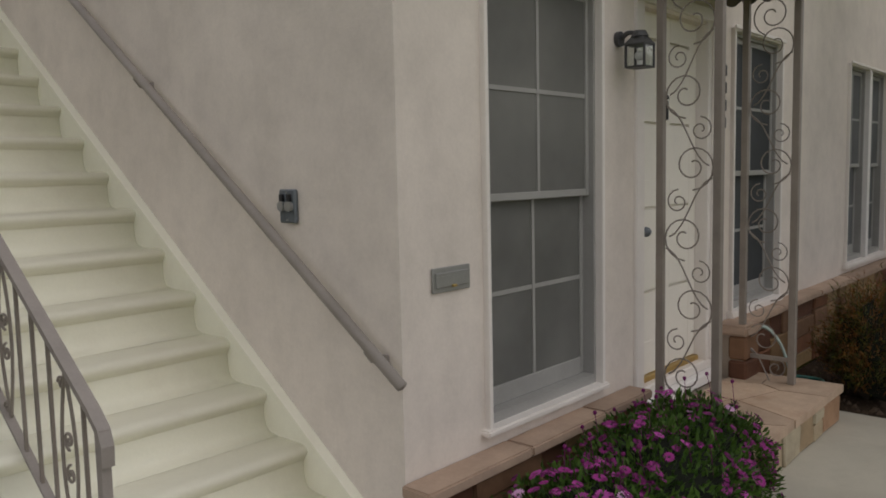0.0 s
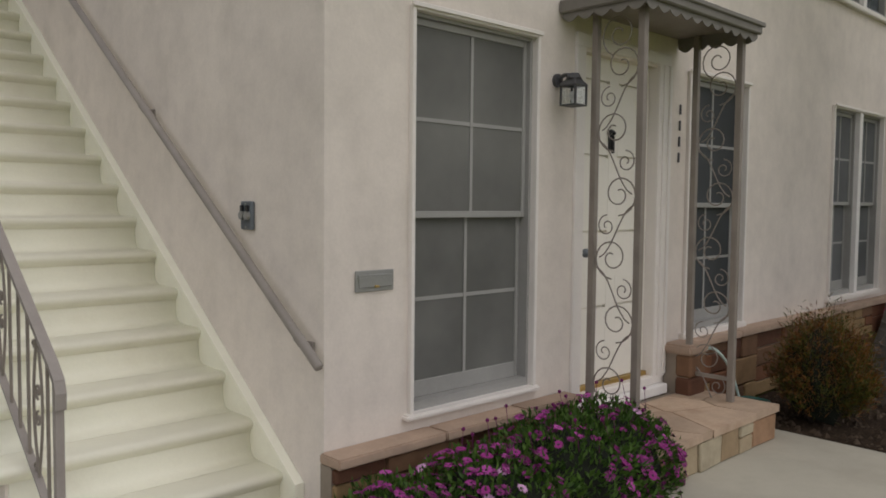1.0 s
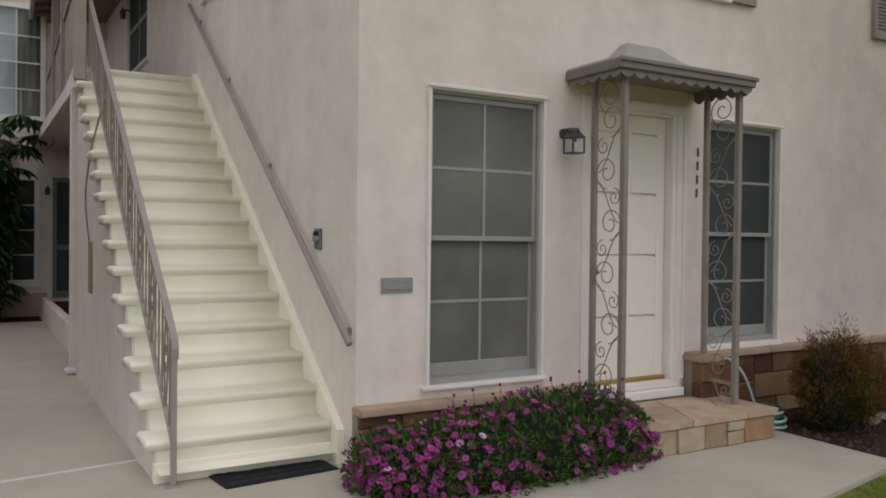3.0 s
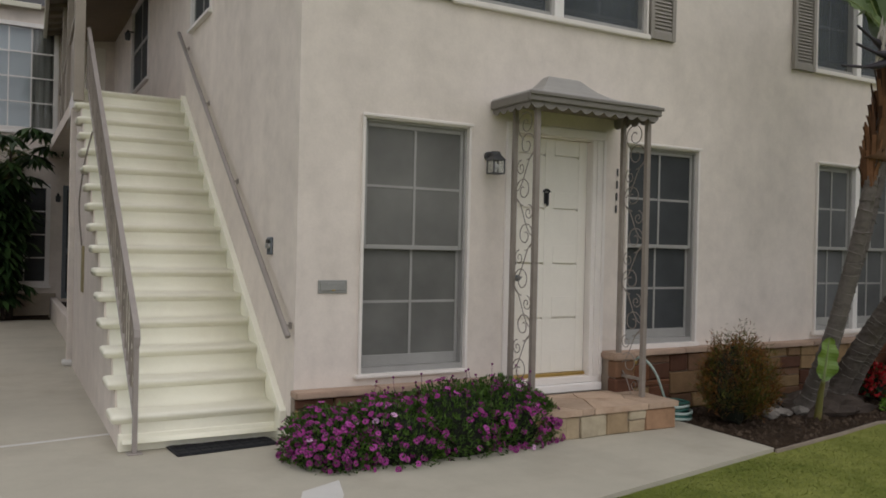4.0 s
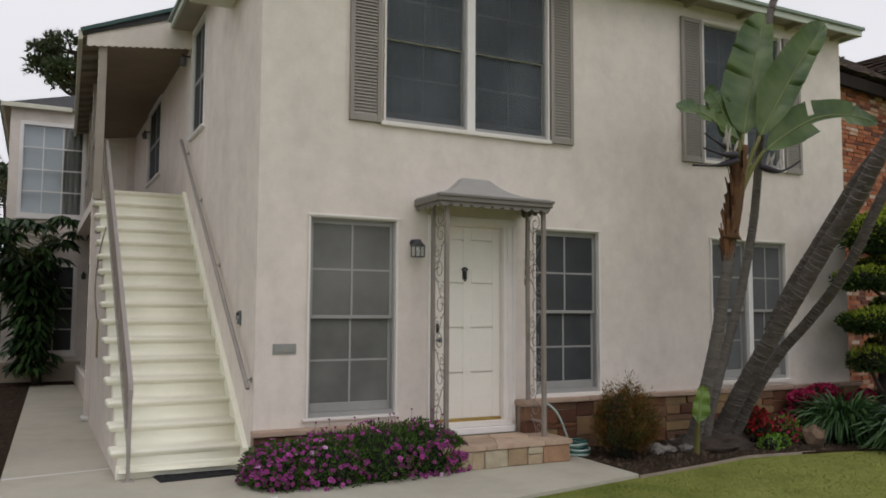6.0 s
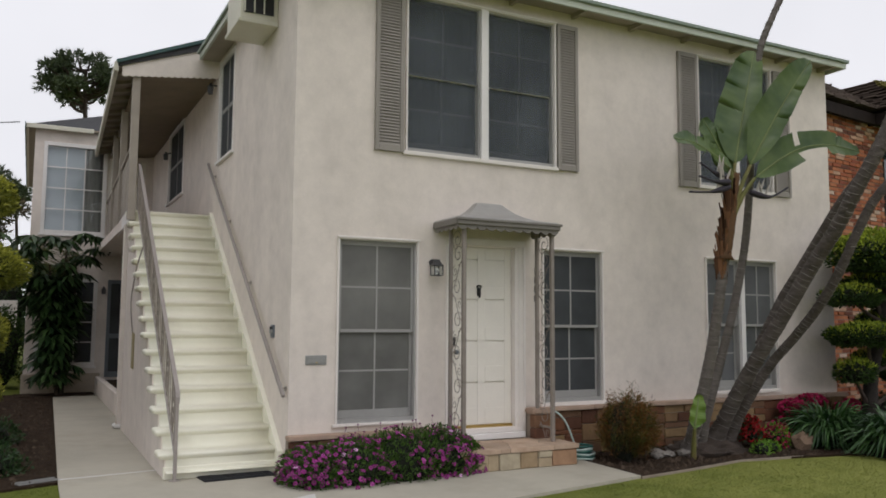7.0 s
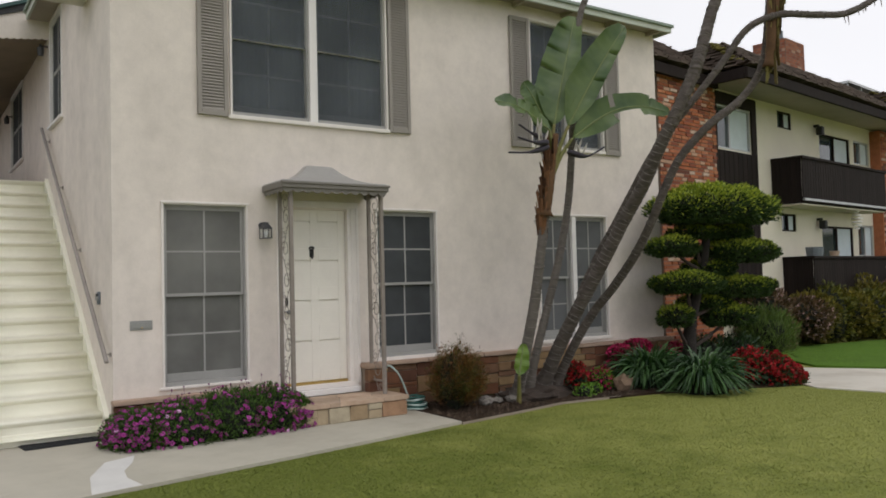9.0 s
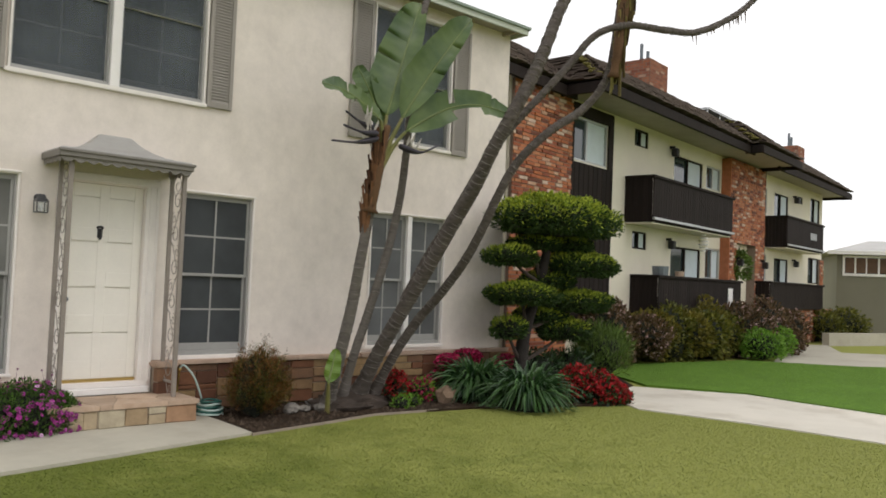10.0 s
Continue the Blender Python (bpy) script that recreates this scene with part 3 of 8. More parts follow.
for i in range(STEPS):
    for src in (tread0, riser0):
        ob = src
        if i:
            ob = new(src.name.split(".")[0], src.data)
            ob.parent = stair
            ob.matrix_parent_inverse = src.matrix_parent_inverse
        ob.location = (0, Y1 + RUN * i, Z1 + RISE * i)
part("kick_board", bbox(SX0 - 0.02, SX1, Y1 + 0.01, Y1 + 0.06, 0.0, Z1 - RISE + 0.055, 0.006), M["stair"], stair)
bm = bmesh.new()
side = [(Y1 + 0.04, 0.0)]
for i in range(STEPS):
    side += [(Y1 + 0.04 + RUN * i, Z1 - 0.056 + RISE * i), (Y1 + 0.04 + RUN * (i + 1), Z1 - 0.056 + RISE * i)]
side = side[:-1] + [(4.45, Z1 - 0.056 + RISE * 15), (4.45, 0.0)]
va = [bm.verts.new((SX0 - 0.012, y, z)) for y, z in side]
vb = [bm.verts.new((SX0 + 0.12, y, z)) for y, z in side]
bm.faces.new(va)
bm.faces.new(vb[::-1])
for i in range(len(side)):
    j = (i + 1) % len(side)
    bm.faces.new((va[i], va[j], vb[j], vb[i]))
part("stair_side", bm, M["stucco"], stair, "cream stucco wall under the open side of the stairs")
bm = bmesh.new()
sl = RISE / RUN
lo = [(Y1 - 0.10, 0.0), (Y1 - 0.10, Z1 - 0.10), (Y1 + RUN * 15, Z1 + RISE * 15 + 0.035), (Y1 + RUN * 15 + 0.03, Z1 + RISE * 15 + 0.035),
      (Y1 + RUN * 15 + 0.03, Z1 + RISE * 15 - 0.2), (Y1 + 0.5, 0.0)]
lo[1] = (Y1 - 0.10, Z1 + 0.035 - 0.10 * sl)
va = [bm.verts.new((-0.052, y, z)) for y, z in lo]
vb = [bm.verts.new((-0.002, y, z)) for y, z in lo]
bm.faces.new(va)
bm.faces.new(vb[::-1])
for i in range(len(lo)):
    j = (i + 1) % len(lo)
    bm.faces.new((va[i], va[j], vb[j], vb[i]))
part("stringer", bm, M["stair"], stair, "cream skirting along the wall")

# ---- landing, balcony, rear wing ----
LZ = Z1 + RISE * 15
tagged(part("landing_floor", bbox(-1.16, -0.002, Y1 + RUN * 15 + 0.25, 11.18, LZ - 0.16, LZ - 0.003), M["stucco"]),
       "cream balcony floor along the side wall", "balcony", "", "structure")
tagged(part("landing_fascia", bbox(-1.20, -1.162, 4.3, 11.18, LZ - 0.19, LZ + 0.01, 0.006), M["trim"]),
       "white edge board of the balcony", "balcony", "", "structure")

WING_Y, WING_X0 = 11.2, -2.45
# Added wall out of view: blocks the western sky to darken the passage.
tagged(part("wall_passage", bbox(-6.4, -6.2, 3.0, 24.0, 0.0, 6.0), M["stucco"]), "added unseen stucco wall that blocks sky light from the side passage", "wall", "", "structure")
UPWIN = (-2.22, -1.03, 3.48, 5.39)
LOWIN = (-2.22, -1.12, 0.62, 2.42)
WDOOR = (-0.86, -0.10, 0.32, 2.46)
UPDOOR = (-0.95, -0.16, 3.14, 5.15)
wall("wall_wing", "y", WING_Y, 0.2, WING_X0, -0.001, 0.0, 5.72, [UPWIN, LOWIN, WDOOR, UPDOOR], M["stucco"], "cream stucco front wall of the rear wing")
wall("wall_wing_side", "x", WING_X0, 0.2, WING_Y + 0.2, 20.0, 0.0, 5.72, [], M["stucco"], "cream stucco side wall of the rear wing")
tagged(part("plinth", bbox(WING_X0 - 0.03, -0.95, WING_Y - 0.05, WING_Y - 0.002, 0.0, 0.42, 0.01), M["plinth"]), "stucco plinth under the rear wing window",
       "plinth", "", "structure")
for nm, bx in (("wall_inner_wing_low", (WING_X0 + 0.2, 0.2, 12.6, 12.7, 0.0, 2.9)), ("wall_inner_wing_high", (WING_X0 + 0.2, 0.2, 12.6, 12.7, 3.1, 5.6))):
    tagged(part(nm, bbox(*bx), M["room"]), "dim plaster room wall behind the wing windows", "wall", "", "structure")
tagged(part("floor_wing", bbox(WING_X0 + 0.2, 0.2, 11.4, 12.6, 2.9, 3.1), M["room"]), "upper floor inside the rear wing", "floor", "", "structure")
tagged(part("ceiling_wing", bbox(WING_X0 + 0.2, 0.2, 11.4, 20, 5.6, 5.7), M["room"]), "plaster ceiling inside the rear wing", "ceiling", "", "structure")


def grid_window(name, op, y, cols, rows, label, curtain):
    x0, x1, z0, z1 = op
    w = thing(name, ((x0 + x1) / 2, y, z0), label, "window", "", "structure")
    bm = bmesh.new()
    c = 0.05
    box(bm, x0 - c, x0 + 0.03, y - 0.03, y + 0.08, z0 - c, z1 + c, 0.005)
    box(bm, x1 - 0.03, x1 + c, y - 0.03, y + 0.08, z0 - c, z1 + c, 0.005)
    box(bm, x0 + 0.03, x1 - 0.03, y - 0.028, y + 0.08, z1 - 0.03, z1 + c, 0.005)
    box(bm, x0 + 0.03, x1 - 0.03, y - 0.028, y + 0.08, z0 - c, z0 + 0.03, 0.005)
    part("window_frame", bm, M["trim"], w)
    part("window_sill", bbox(x0 - c - 0.03, x1 + c + 0.03, y - 0.06, y, z0 - c - 0.05, z0 - c, 0.006), M["trim"], w)
    ga, gb, gc, gd = x0 + 0.03, x1 - 0.03, z0 + 0.03, z1 - 0.03
    for i in range(1, cols):
        xm = ga + (gb - ga) * i / cols
        part("muntin", bbox(xm - 0.012, xm + 0.012, y + 0.005, y + 0.04, gc, gd), M["trim"], w)
    for i in range(1, rows):
        zm = gc + (gd - gc) * i / rows
        part("muntin", bbox(ga, gb, y + 0.007, y + 0.038, zm - 0.012, zm + 0.012), M["trim"], w)
    for i in range(cols):
        for j in range(rows):
            p = part("pane", bbox(ga + (gb - ga) * i / cols + 0.012, ga + (gb - ga) * (i + 1) / cols - 0.012, y + 0.02, y + 0.024,
                                  gc + (gd - gc) * j / rows + 0.012, gc + (gd - gc) * (j + 1) / rows - 0.012), M["glass"], w)
            p.visible_shadow = False
    # Added dark sheet among the muntins; it stands for the dim room behind.
    if not curtain:
        part("insect_screen", bbox(ga, gb, y + 0.012, y + 0.013, gc, gd), M["screen_dark"], w, "added dark sheet for the dim room behind")
    if curtain:
        xc = x0 + (x1 - x0) * 0.66
        # Flat sheet behind the panes carries the painted reflection.
        part("blind", bbox(x0 + 0.02, xc, y + 0.10, y + 0.104, z0 + 0.02, z1 - 0.02), M[curtain], w, "grey-blue sheet standing for the sky reflected in the panes")
        v, f = curtain_mesh(xc + 0.02, x1 - 0.02, y + 0.15, z0 + 0.02, z1 - 0.02, 0.02)
        raw("curtain", v, f, M["curtain"], w, "grey drawn curtain", True)


grid_window("window_6", UPWIN, WING_Y, 3, 4, "large white grid window with a painted pale reflection on the rear wing", "blind")
grid_window("window_7", LOWIN, WING_Y, 3, 4, "dark ground-floor grid window of the rear wing behind the umbrella tree", None)


def wing_doors():
    x0, x1, z0, z1 = WDOOR
    d = thing("door_2", ((x0 + x1) / 2, WING_Y, z0), "blue-grey metal screen door under the balcony", "door", "", "structure")
    bm = bmesh.new()
    blue = M["zinc"]
    box(bm, x0, x0 + 0.07, WING_Y - 0.01, WING_Y + 0.04, z0, z1, 0.004)
    box(bm, x1 - 0.07, x1, WING_Y - 0.01, WING_Y + 0.04, z0, z1, 0.004)
    for a, b in ((z0, z0 + 0.12), (z0 + 0.85, z0 + 0.95), (z1 - 0.08, z1)):
        box(bm, x0 + 0.07, x1 - 0.07, WING_Y - 0.009, WING_Y + 0.04, a, b, 0.004)
    part("door_leaf", bm, blue, d)
    part("screen", bbox(x0 + 0.07, x1 - 0.07, WING_Y + 0.01, WING_Y + 0.014, z0 + 0.12, z1 - 0.08), M["screen_dark"], d)
    x0, x1, z0, z1 = UPDOOR
    d = thing("door_3", ((x0 + x1) / 2, WING_Y, z0), "cream panelled door at the end of the balcony", "door", "", "structure")
    leaf = part("door_leaf", bbox(x0, x1, WING_Y + 0.02, WING_Y + 0.06, z0, z1), M["door_paint"], d)
    for i in range(4):
        for a, b in ((x0 + 0.08, (x0 + x1) / 2 - 0.04), ((x0 + x1) / 2 + 0.04, x1 - 0.08)):
            part("panel", bbox(a, b, WING_Y + 0.008, WING_Y + 0.022, z0 + 0.15 + i * 0.46, z0 + 0.5 + i * 0.46, 0.01), M["door_paint"], leaf)
    part("door_knocker", bbox((x0 + x1) / 2 - 0.03, (x0 + x1) / 2 + 0.03, WING_Y - 0.005, WING_Y + 0.021, z0 + 1.5, z0 + 1.65, 0.01), M["black"], d, "black knocker")


wing_doors()


# ---- side windows on the west wall ----
def side_window(name, y0, y1, z0, z1, label, units=1):
    w = thing(name, (0, (y0 + y1) / 2, z0), label, "window", "", "structure")
    bm = bmesh.new()
    c = 0.02
    box(bm, -0.02, 0.06, y0 - c, y0 + 0.02, z0 - c, z1 + c, 0.004)
    box(bm, -0.02, 0.06, y1 - 0.02, y1 + c, z0 - c, z1 + c, 0.004)
    box(bm, -0.028, 0.06, y0 + 0.02, y1 - 0.02, z1 - 0.02, z1 + c, 0.004)
    part("casing", bm, M["trim"], w)
    part("window_sill", bbox(-0.05, 0.05, y0 - c - 0.03, y1 + c + 0.03, z0 - c - 0.015, z0 + 0.005, 0.006), M["trim"], w)
    bm = bmesh.new()
    zm = (z0 + z1) / 2
    yc = (y0 + y1) / 2
    for a, b, p, q in ((y0 + 0.02, y1 - 0.02, zm - 0.025, zm + 0.025), (y0 + 0.02, y0 + 0.04, z0, z1), (y1 - 0.04, y1 - 0.02, z0, z1),
                       (yc - 0.01, yc + 0.01, z0, z1), (y0 + 0.02, y1 - 0.02, z0, z0 + 0.035), (y0 + 0.02, y1 - 0.02, z1 - 0.03, z1)):
        box(bm, 0.02, 0.05, a, b, p, q)
    part("sash", bm, M["sash"], w)
    p = part("pane", bbox(0.052, 0.056, y0 + 0.02, y1 - 0.02, z0, z1), M["glass"], w)
    p.visible_shadow = False
    # Sheet added only to give these panes their dark look.
    part("insect_screen", bbox(0.030, 0.032, y0 + 0.02, y1 - 0.02, z0, z1), M["screen_dark"], w)
    # Flat dark sheet painted for the unlit room.
    part("curtain", bbox(0.16, 0.165, y0, y1, z0, z1), M["dim_interior"], w)


side_window("window_8", 2.92, 3.88, 3.88, 5.36, "dark side window high above the stairs")
side_window("window_9", 7.0, 8.75, 3.88, 5.26, "dark window on the balcony wall")

# ---- roofs ----
def roof_main():
    r = thing("roof_main", (4, 5, 5.4), "low hip roof with cream eaves and a pale green fascia", "roof", "", "structure")
    e, z = 0.29, 5.49
    bm = bmesh.new()
    a = [bm.verts.new(p) for p in ((-e, -e, z), (HOUSE_X + 0.04, -e, z), (HOUSE_X + 0.04, HOUSE_Y + 0.9, z), (-e, HOUSE_Y + 0.9, z))]
    t = [bm.verts.new(p) for p in ((4.1, 4.2, z + 1.45), (4.3, 4.2, z + 1.45), (4.3, 7.6, z + 1.45), (4.1, 7.6, z + 1.45))]
    for i in range(4):
        bm.faces.new((a[i], a[(i + 1) % 4], t[(i + 1) % 4], t[i]))
    bm.faces.new(t)
    bm.faces.new(a[::-1])
    part("roof_deck", bm, M["roofing"], r)
    bm = bmesh.new()
    box(bm, -e - 0.03, HOUSE_X + 0.04 + 0.03, -e - 0.03, -e + 0.005, z - 0.085, z + 0.012, 0.004)
    box(bm, -e - 0.03, -e + 0.005, -e + 0.005, 3.9, z - 0.085, z + 0.012, 0.004)
    box(bm, HOUSE_X + 0.04 - 0.005, HOUSE_X + 0.04 + 0.03, -e + 0.005, HOUSE_Y + 0.9, z - 0.085, z + 0.012, 0.004)
    part("fascia", bm, M["gutter"], r, "pale mint gutter")
    bm = bmesh.new()
    box(bm, -e - 0.06, HOUSE_X + 0.04 + 0.06, -e - 0.065, -e - 0.031, z - 0.005, z + 0.045, 0.008)
    box(bm, -e - 0.065, -e - 0.031, -e - 0.031, 3.9, z - 0.005, z + 0.045, 0.008)
    box(bm, HOUSE_X + 0.04 + 0.031, HOUSE_X + 0.04 + 0.065, -e - 0.031, HOUSE_Y + 0.9, z - 0.005, z + 0.045, 0.008)
    part("drip_edge", bm, M["roof_green"], r, "pale green metal drip edge")
    part("soffit", bbox(-e, HOUSE_X + 0.04, -e + 0.006, HOUSE_Y + 0.9, z - 0.03, z - 0.004), M["eave_wood"], r, "cream boarded soffit")
    base = None
    for i in range(10):
        x = -0.1 + i * 0.92
        if base is None:
            base = part("rafter_tail", bbox(-0.022, 0.022, -e + 0.01, -0.005, -0.06, 0.0), M["eave_wood"], r)
            ob = base
        else:
            ob = new("rafter_tail", base.data)
            ob.parent, ob.matrix_parent_inverse = r, base.matrix_parent_inverse
        ob.location = (x, 0, z - 0.032)


roof_main()


def landing_roof():
    r = thing("landing_roof", (-0.7, 5, 5.1), "beige boarded roof over the balcony with a scalloped front board", "roof", "", "structure")
    x0, y0 = -1.42, 4.02
    za, zb = 5.24, 5.74
    bm = bmesh.new()
    pts = [(x0, za), (-0.2, zb), (0.0, zb + 0.05), (0.0, zb - 0.05), (x0, za - 0.06)]
    va = [bm.verts.new((x, y0, z)) for x, z in pts]
    vb = [bm.verts.new((x, 11.3, z)) for x, z in pts]
    bm.faces.new(va)
    bm.faces.new(vb[::-1])
    for i in range(len(pts)):
        j = (i + 1) % len(pts)
        bm.faces.new((va[i], va[j], vb[j], vb[i]))
    part("roof_deck", bm, M["roofing"], r)
    bm = bmesh.new()
    low, high = [], []
    k = 60
    for i in range(k + 1):
        x = x0 + 0.06 + (1.36) * i / k
        wave = 0.018 * abs(math.sin(i / k * 15 * math.pi))
        low.append((x, 5.06 + 0.16 * i / k - wave))
        high.append((x, za - 0.07 + (zb - za) * (x - x0) / (-0.2 - x0) if x < -0.2 else zb - 0.06))
    fa = [bm.verts.new((x, y0 + 0.03, z)) for x, z in low]
    fb = [bm.verts.new((x, y0 + 0.03, z)) for x, z in high]
    ga = [bm.verts.new((x, y0 + 0.055, z)) for x, z in low]
    gb = [bm.verts.new((x, y0 + 0.055, z)) for x, z in high]
    for i in range(k):
        bm.faces.new((fa[i], fa[i + 1], fb[i + 1], fb[i]))
        bm.faces.new((ga[i], gb[i], gb[i + 1], ga[i + 1]))
        bm.faces.new((fa[i], ga[i], ga[i + 1], fa[i + 1]))
    part("scalloped_board", bm, M["stucco"], r, "cream gable board with a wavy lower edge")
    bm = bmesh.new()
    tube(bm, [(x0 - 0.02, y0 - 0.01, za + 0.0), (-0.18, y0 - 0.01, zb + 0.02)], 0.03, 4, flat=(0.05, 0.05))
    part("rake_trim", bm, M["teal_edge"], r, "dark teal metal rake")
    part("gutter", bbox(x0 - 0.05, x0 + 0.01, y0, 11.2, za - 0.13, za + 0.005, 0.008), M["fascia"], r, "cream gutter")
    bm = bmesh.new()
    v = [bm.verts.new(p) for p in ((x0 + 0.01, y0 + 0.056, za - 0.08), (-0.002, y0 + 0.056, zb - 0.30), (-0.002, 11.19, zb - 0.30), (x0 + 0.01, 11.19, za - 0.08))]
    bm.faces.new(v)
    r2 = bmesh.ops.extrude_face_region(bm, geom=list(bm.faces))
    bmesh.ops.translate(bm, vec=(0, 0, 0.03), verts=[q for q in r2["geom"] if isinstance(q, bmesh.types.BMVert)])
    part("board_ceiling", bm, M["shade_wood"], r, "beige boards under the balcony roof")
    bm = bmesh.new()
    v = [bm.verts.new(p) for p in ((-1.16, y0 + 0.06, 5.09), (-0.004, y0 + 0.06, 5.245), (-0.004, 11.18, 5.245), (-1.16, 11.18, 5.09))]
    bm.faces.new(v)
    r3 = bmesh.ops.extrude_face_region(bm, geom=list(bm.faces))
    bmesh.ops.translate(bm, vec=(0, 0, 0.03), verts=[q for q in r3["geom"] if isinstance(q, bmesh.types.BMVert)])
    part("flat_ceiling", bm, M["balcony_boards"], r, "tan boarded ceiling over the balcony, darkened for its shade")
    base = None
    for i in range(14):
        if base is None:
            b2 = bmesh.new()
            tube(b2, [(x0 + 0.02, 0, za - 0.11), (-0.3, 0, zb - 0.40)], 0.02, 4, flat=(0.04, 0.06))
            base = part("rafter", b2, M["shade_wood"], r)
            ob = base
        else:
            ob = new("rafter", base.data)
            ob.parent, ob.matrix_parent_inverse = r, base.matrix_parent_inverse
        ob.location = (0, y0 + 0.25 + i * 0.5, 0)


landing_roof()


M["taupe_wood"] = surface("taupe_painted_wood", (0.36, 0.32, 0.27), 0.1, 3, 50, 0.65, 0.15, 0.002)


def balcony_rail():
    b = thing("balcony_railing", (-1.14, 7, LZ), "beige slatted balcony railing with posts carrying the roof", "railing", "", "structure")
    for y in (4.16, 6.5, 8.8):
        part("post", bbox(-1.21, -1.10, y - 0.055, y + 0.055, LZ - 0.15 if y < 5 else LZ, 5.14, 0.006), M["taupe_wood"], b)
    part("top_rail", bbox(-1.19, -1.11, 4.25, 11.15, LZ + 0.92, LZ + 0.97, 0.006), M["taupe_wood"], b)
    part("bottom_rail", bbox(-1.175, -1.125, 4.25, 11.15, LZ + 0.08, LZ + 0.12), M["taupe_wood"], b)
    base = None
    for i in range(64):
        if base is None:
            base = part("baluster", bbox(-0.012, 0.012, -0.025, 0.025, LZ + 0.12, LZ + 0.92), M["taupe_wood"], b)
            ob = base
        else:
            ob = new("baluster", base.data)
            ob.parent, ob.matrix_parent_inverse = b, base.matrix_parent_inverse
        ob.location = (-1.15, 4.35 + i * 0.106, 0)


balcony_rail()
SKEW = Matrix(((1, 0.031, 0, -0.031 * 4.1), (0, 1, 0, 0), (0, 0.012, 1, -0.012 * 4.1), (0, 0, 0, 1)))
for ob in bpy.data.objects:
    top = ob
    while top.parent:
        top = top.parent
    if ob.type == "MESH" and top.name in ("landing_roof", "balcony_railing", "landing_fascia") and ob.name.split(".")[0] not in ("baluster", "rafter", "scalloped_board"):
        ob.data.transform(SKEW)
    elif ob.name.split(".")[0] in ("baluster", "rafter"):
        ob.location.x += 0.031 * (ob.location.y - 4.1)
        ob.location.z += 0.012 * (ob.location.y - 4.1)


def wing_roof():
    r = thing("wing_roof", (-1.3, 14, 5.7), "dark shingle hip roof of the rear wing with cream fascia", "roof", "", "structure")
    z, e = 5.76, 0.14
    bm = bmesh.new()
    a = [bm.verts.new(p) for p in ((WING_X0 - e, WING_Y - e, z), (1.2, WING_Y - e, z), (1.2, 20, z), (WING_X0 - e, 20, z))]
    t = [bm.verts.new(p) for p in ((-0.4, 13.4, z + 1.05), (1.2, 13.4, z + 1.05), (1.2, 20, z + 1.05), (-0.4, 20, z + 1.05))]
    for i in range(4):
        bm.faces.new((a[i], a[(i + 1) % 4], t[(i + 1) % 4], t[i]))
    bm.faces.new(t)
    bm.faces.new(a[::-1])
    part("roof_deck", bm, M["roofing"], r)
    bm = bmesh.new()
    box(bm, WING_X0 - e - 0.04, -1.3, WING_Y - e - 0.05, WING_Y - e + 0.004, z - 0.085, z + 0.012, 0.008)
    box(bm, WING_X0 - e - 0.05, WING_X0 - e + 0.004, WING_Y - e + 0.004, 20, z - 0.085, z + 0.012, 0.008)
    part("gutter", bm, M["fascia"], r, "cream gutter")
    part("soffit", bbox(WING_X0 - e, 1.2, WING_Y - e + 0.005, 20, z - 0.035, z - 0.004), M["eave_wood"], r, "cream boarded soffit")
    part("drip_edge", bbox(WING_X0 - e - 0.07, WING_X0 - e - 0.051, WING_Y - e - 0.06, 20, z - 0.1, z + 0.03), M["teal_edge"], r, "dark teal metal edge")


wing_roof()


# ---- ledges of sandstone under the front wall ----
def stone_rows(parent, x0, x1, y_face, z0, z1, rng, rows, lo=0.2, hi=0.6, mat="stone"):
    """Rough stones in broken courses, each its own piece, proud by uneven amounts."""
    x = x0
    while x < x1 - 0.02:
        w = min(rng.uniform(lo, hi), x1 - x)
        if x1 - (x + w) < 0.1:
            w = x1 - x
        k = rng.choice(range(max(1, rows - 1), rows + 2)) if rows > 1 else rng.choice((1, 1, 2))
        cuts = sorted([0.0, 1.0] + [min(0.9, max(0.1, (i + 1) / k + rng.uniform(-0.25, 0.25) / k)) for i in range(k - 1)])
        for a, b in zip(cuts[:-1], cuts[1:]):
            za, zb = z0 + (z1 - z0) * a, z0 + (z1 - z0) * b
            pieces = [(x, x + w)]
            if w > 0.4 and rng.random() < 0.45:
                c = x + w * rng.uniform(0.35, 0.65)
                pieces = [(x, c), (c, x + w)]
            for pa, pb in pieces:
                out = rng.uniform(0.002, 0.026)
                bm = bmesh.new()
                box(bm, pa + 0.004, pb - 0.004, y_face - out, y_face + 0.05, za + 0.004, zb - 0.004, 0.008)
                for v in bm.verts:
                    v.co += Vector((rng.uniform(-1, 1), rng.uniform(-1, 1), rng.uniform(-1, 1))) * 0.004
                part("stone", bm, M[mat], parent)
        x += w


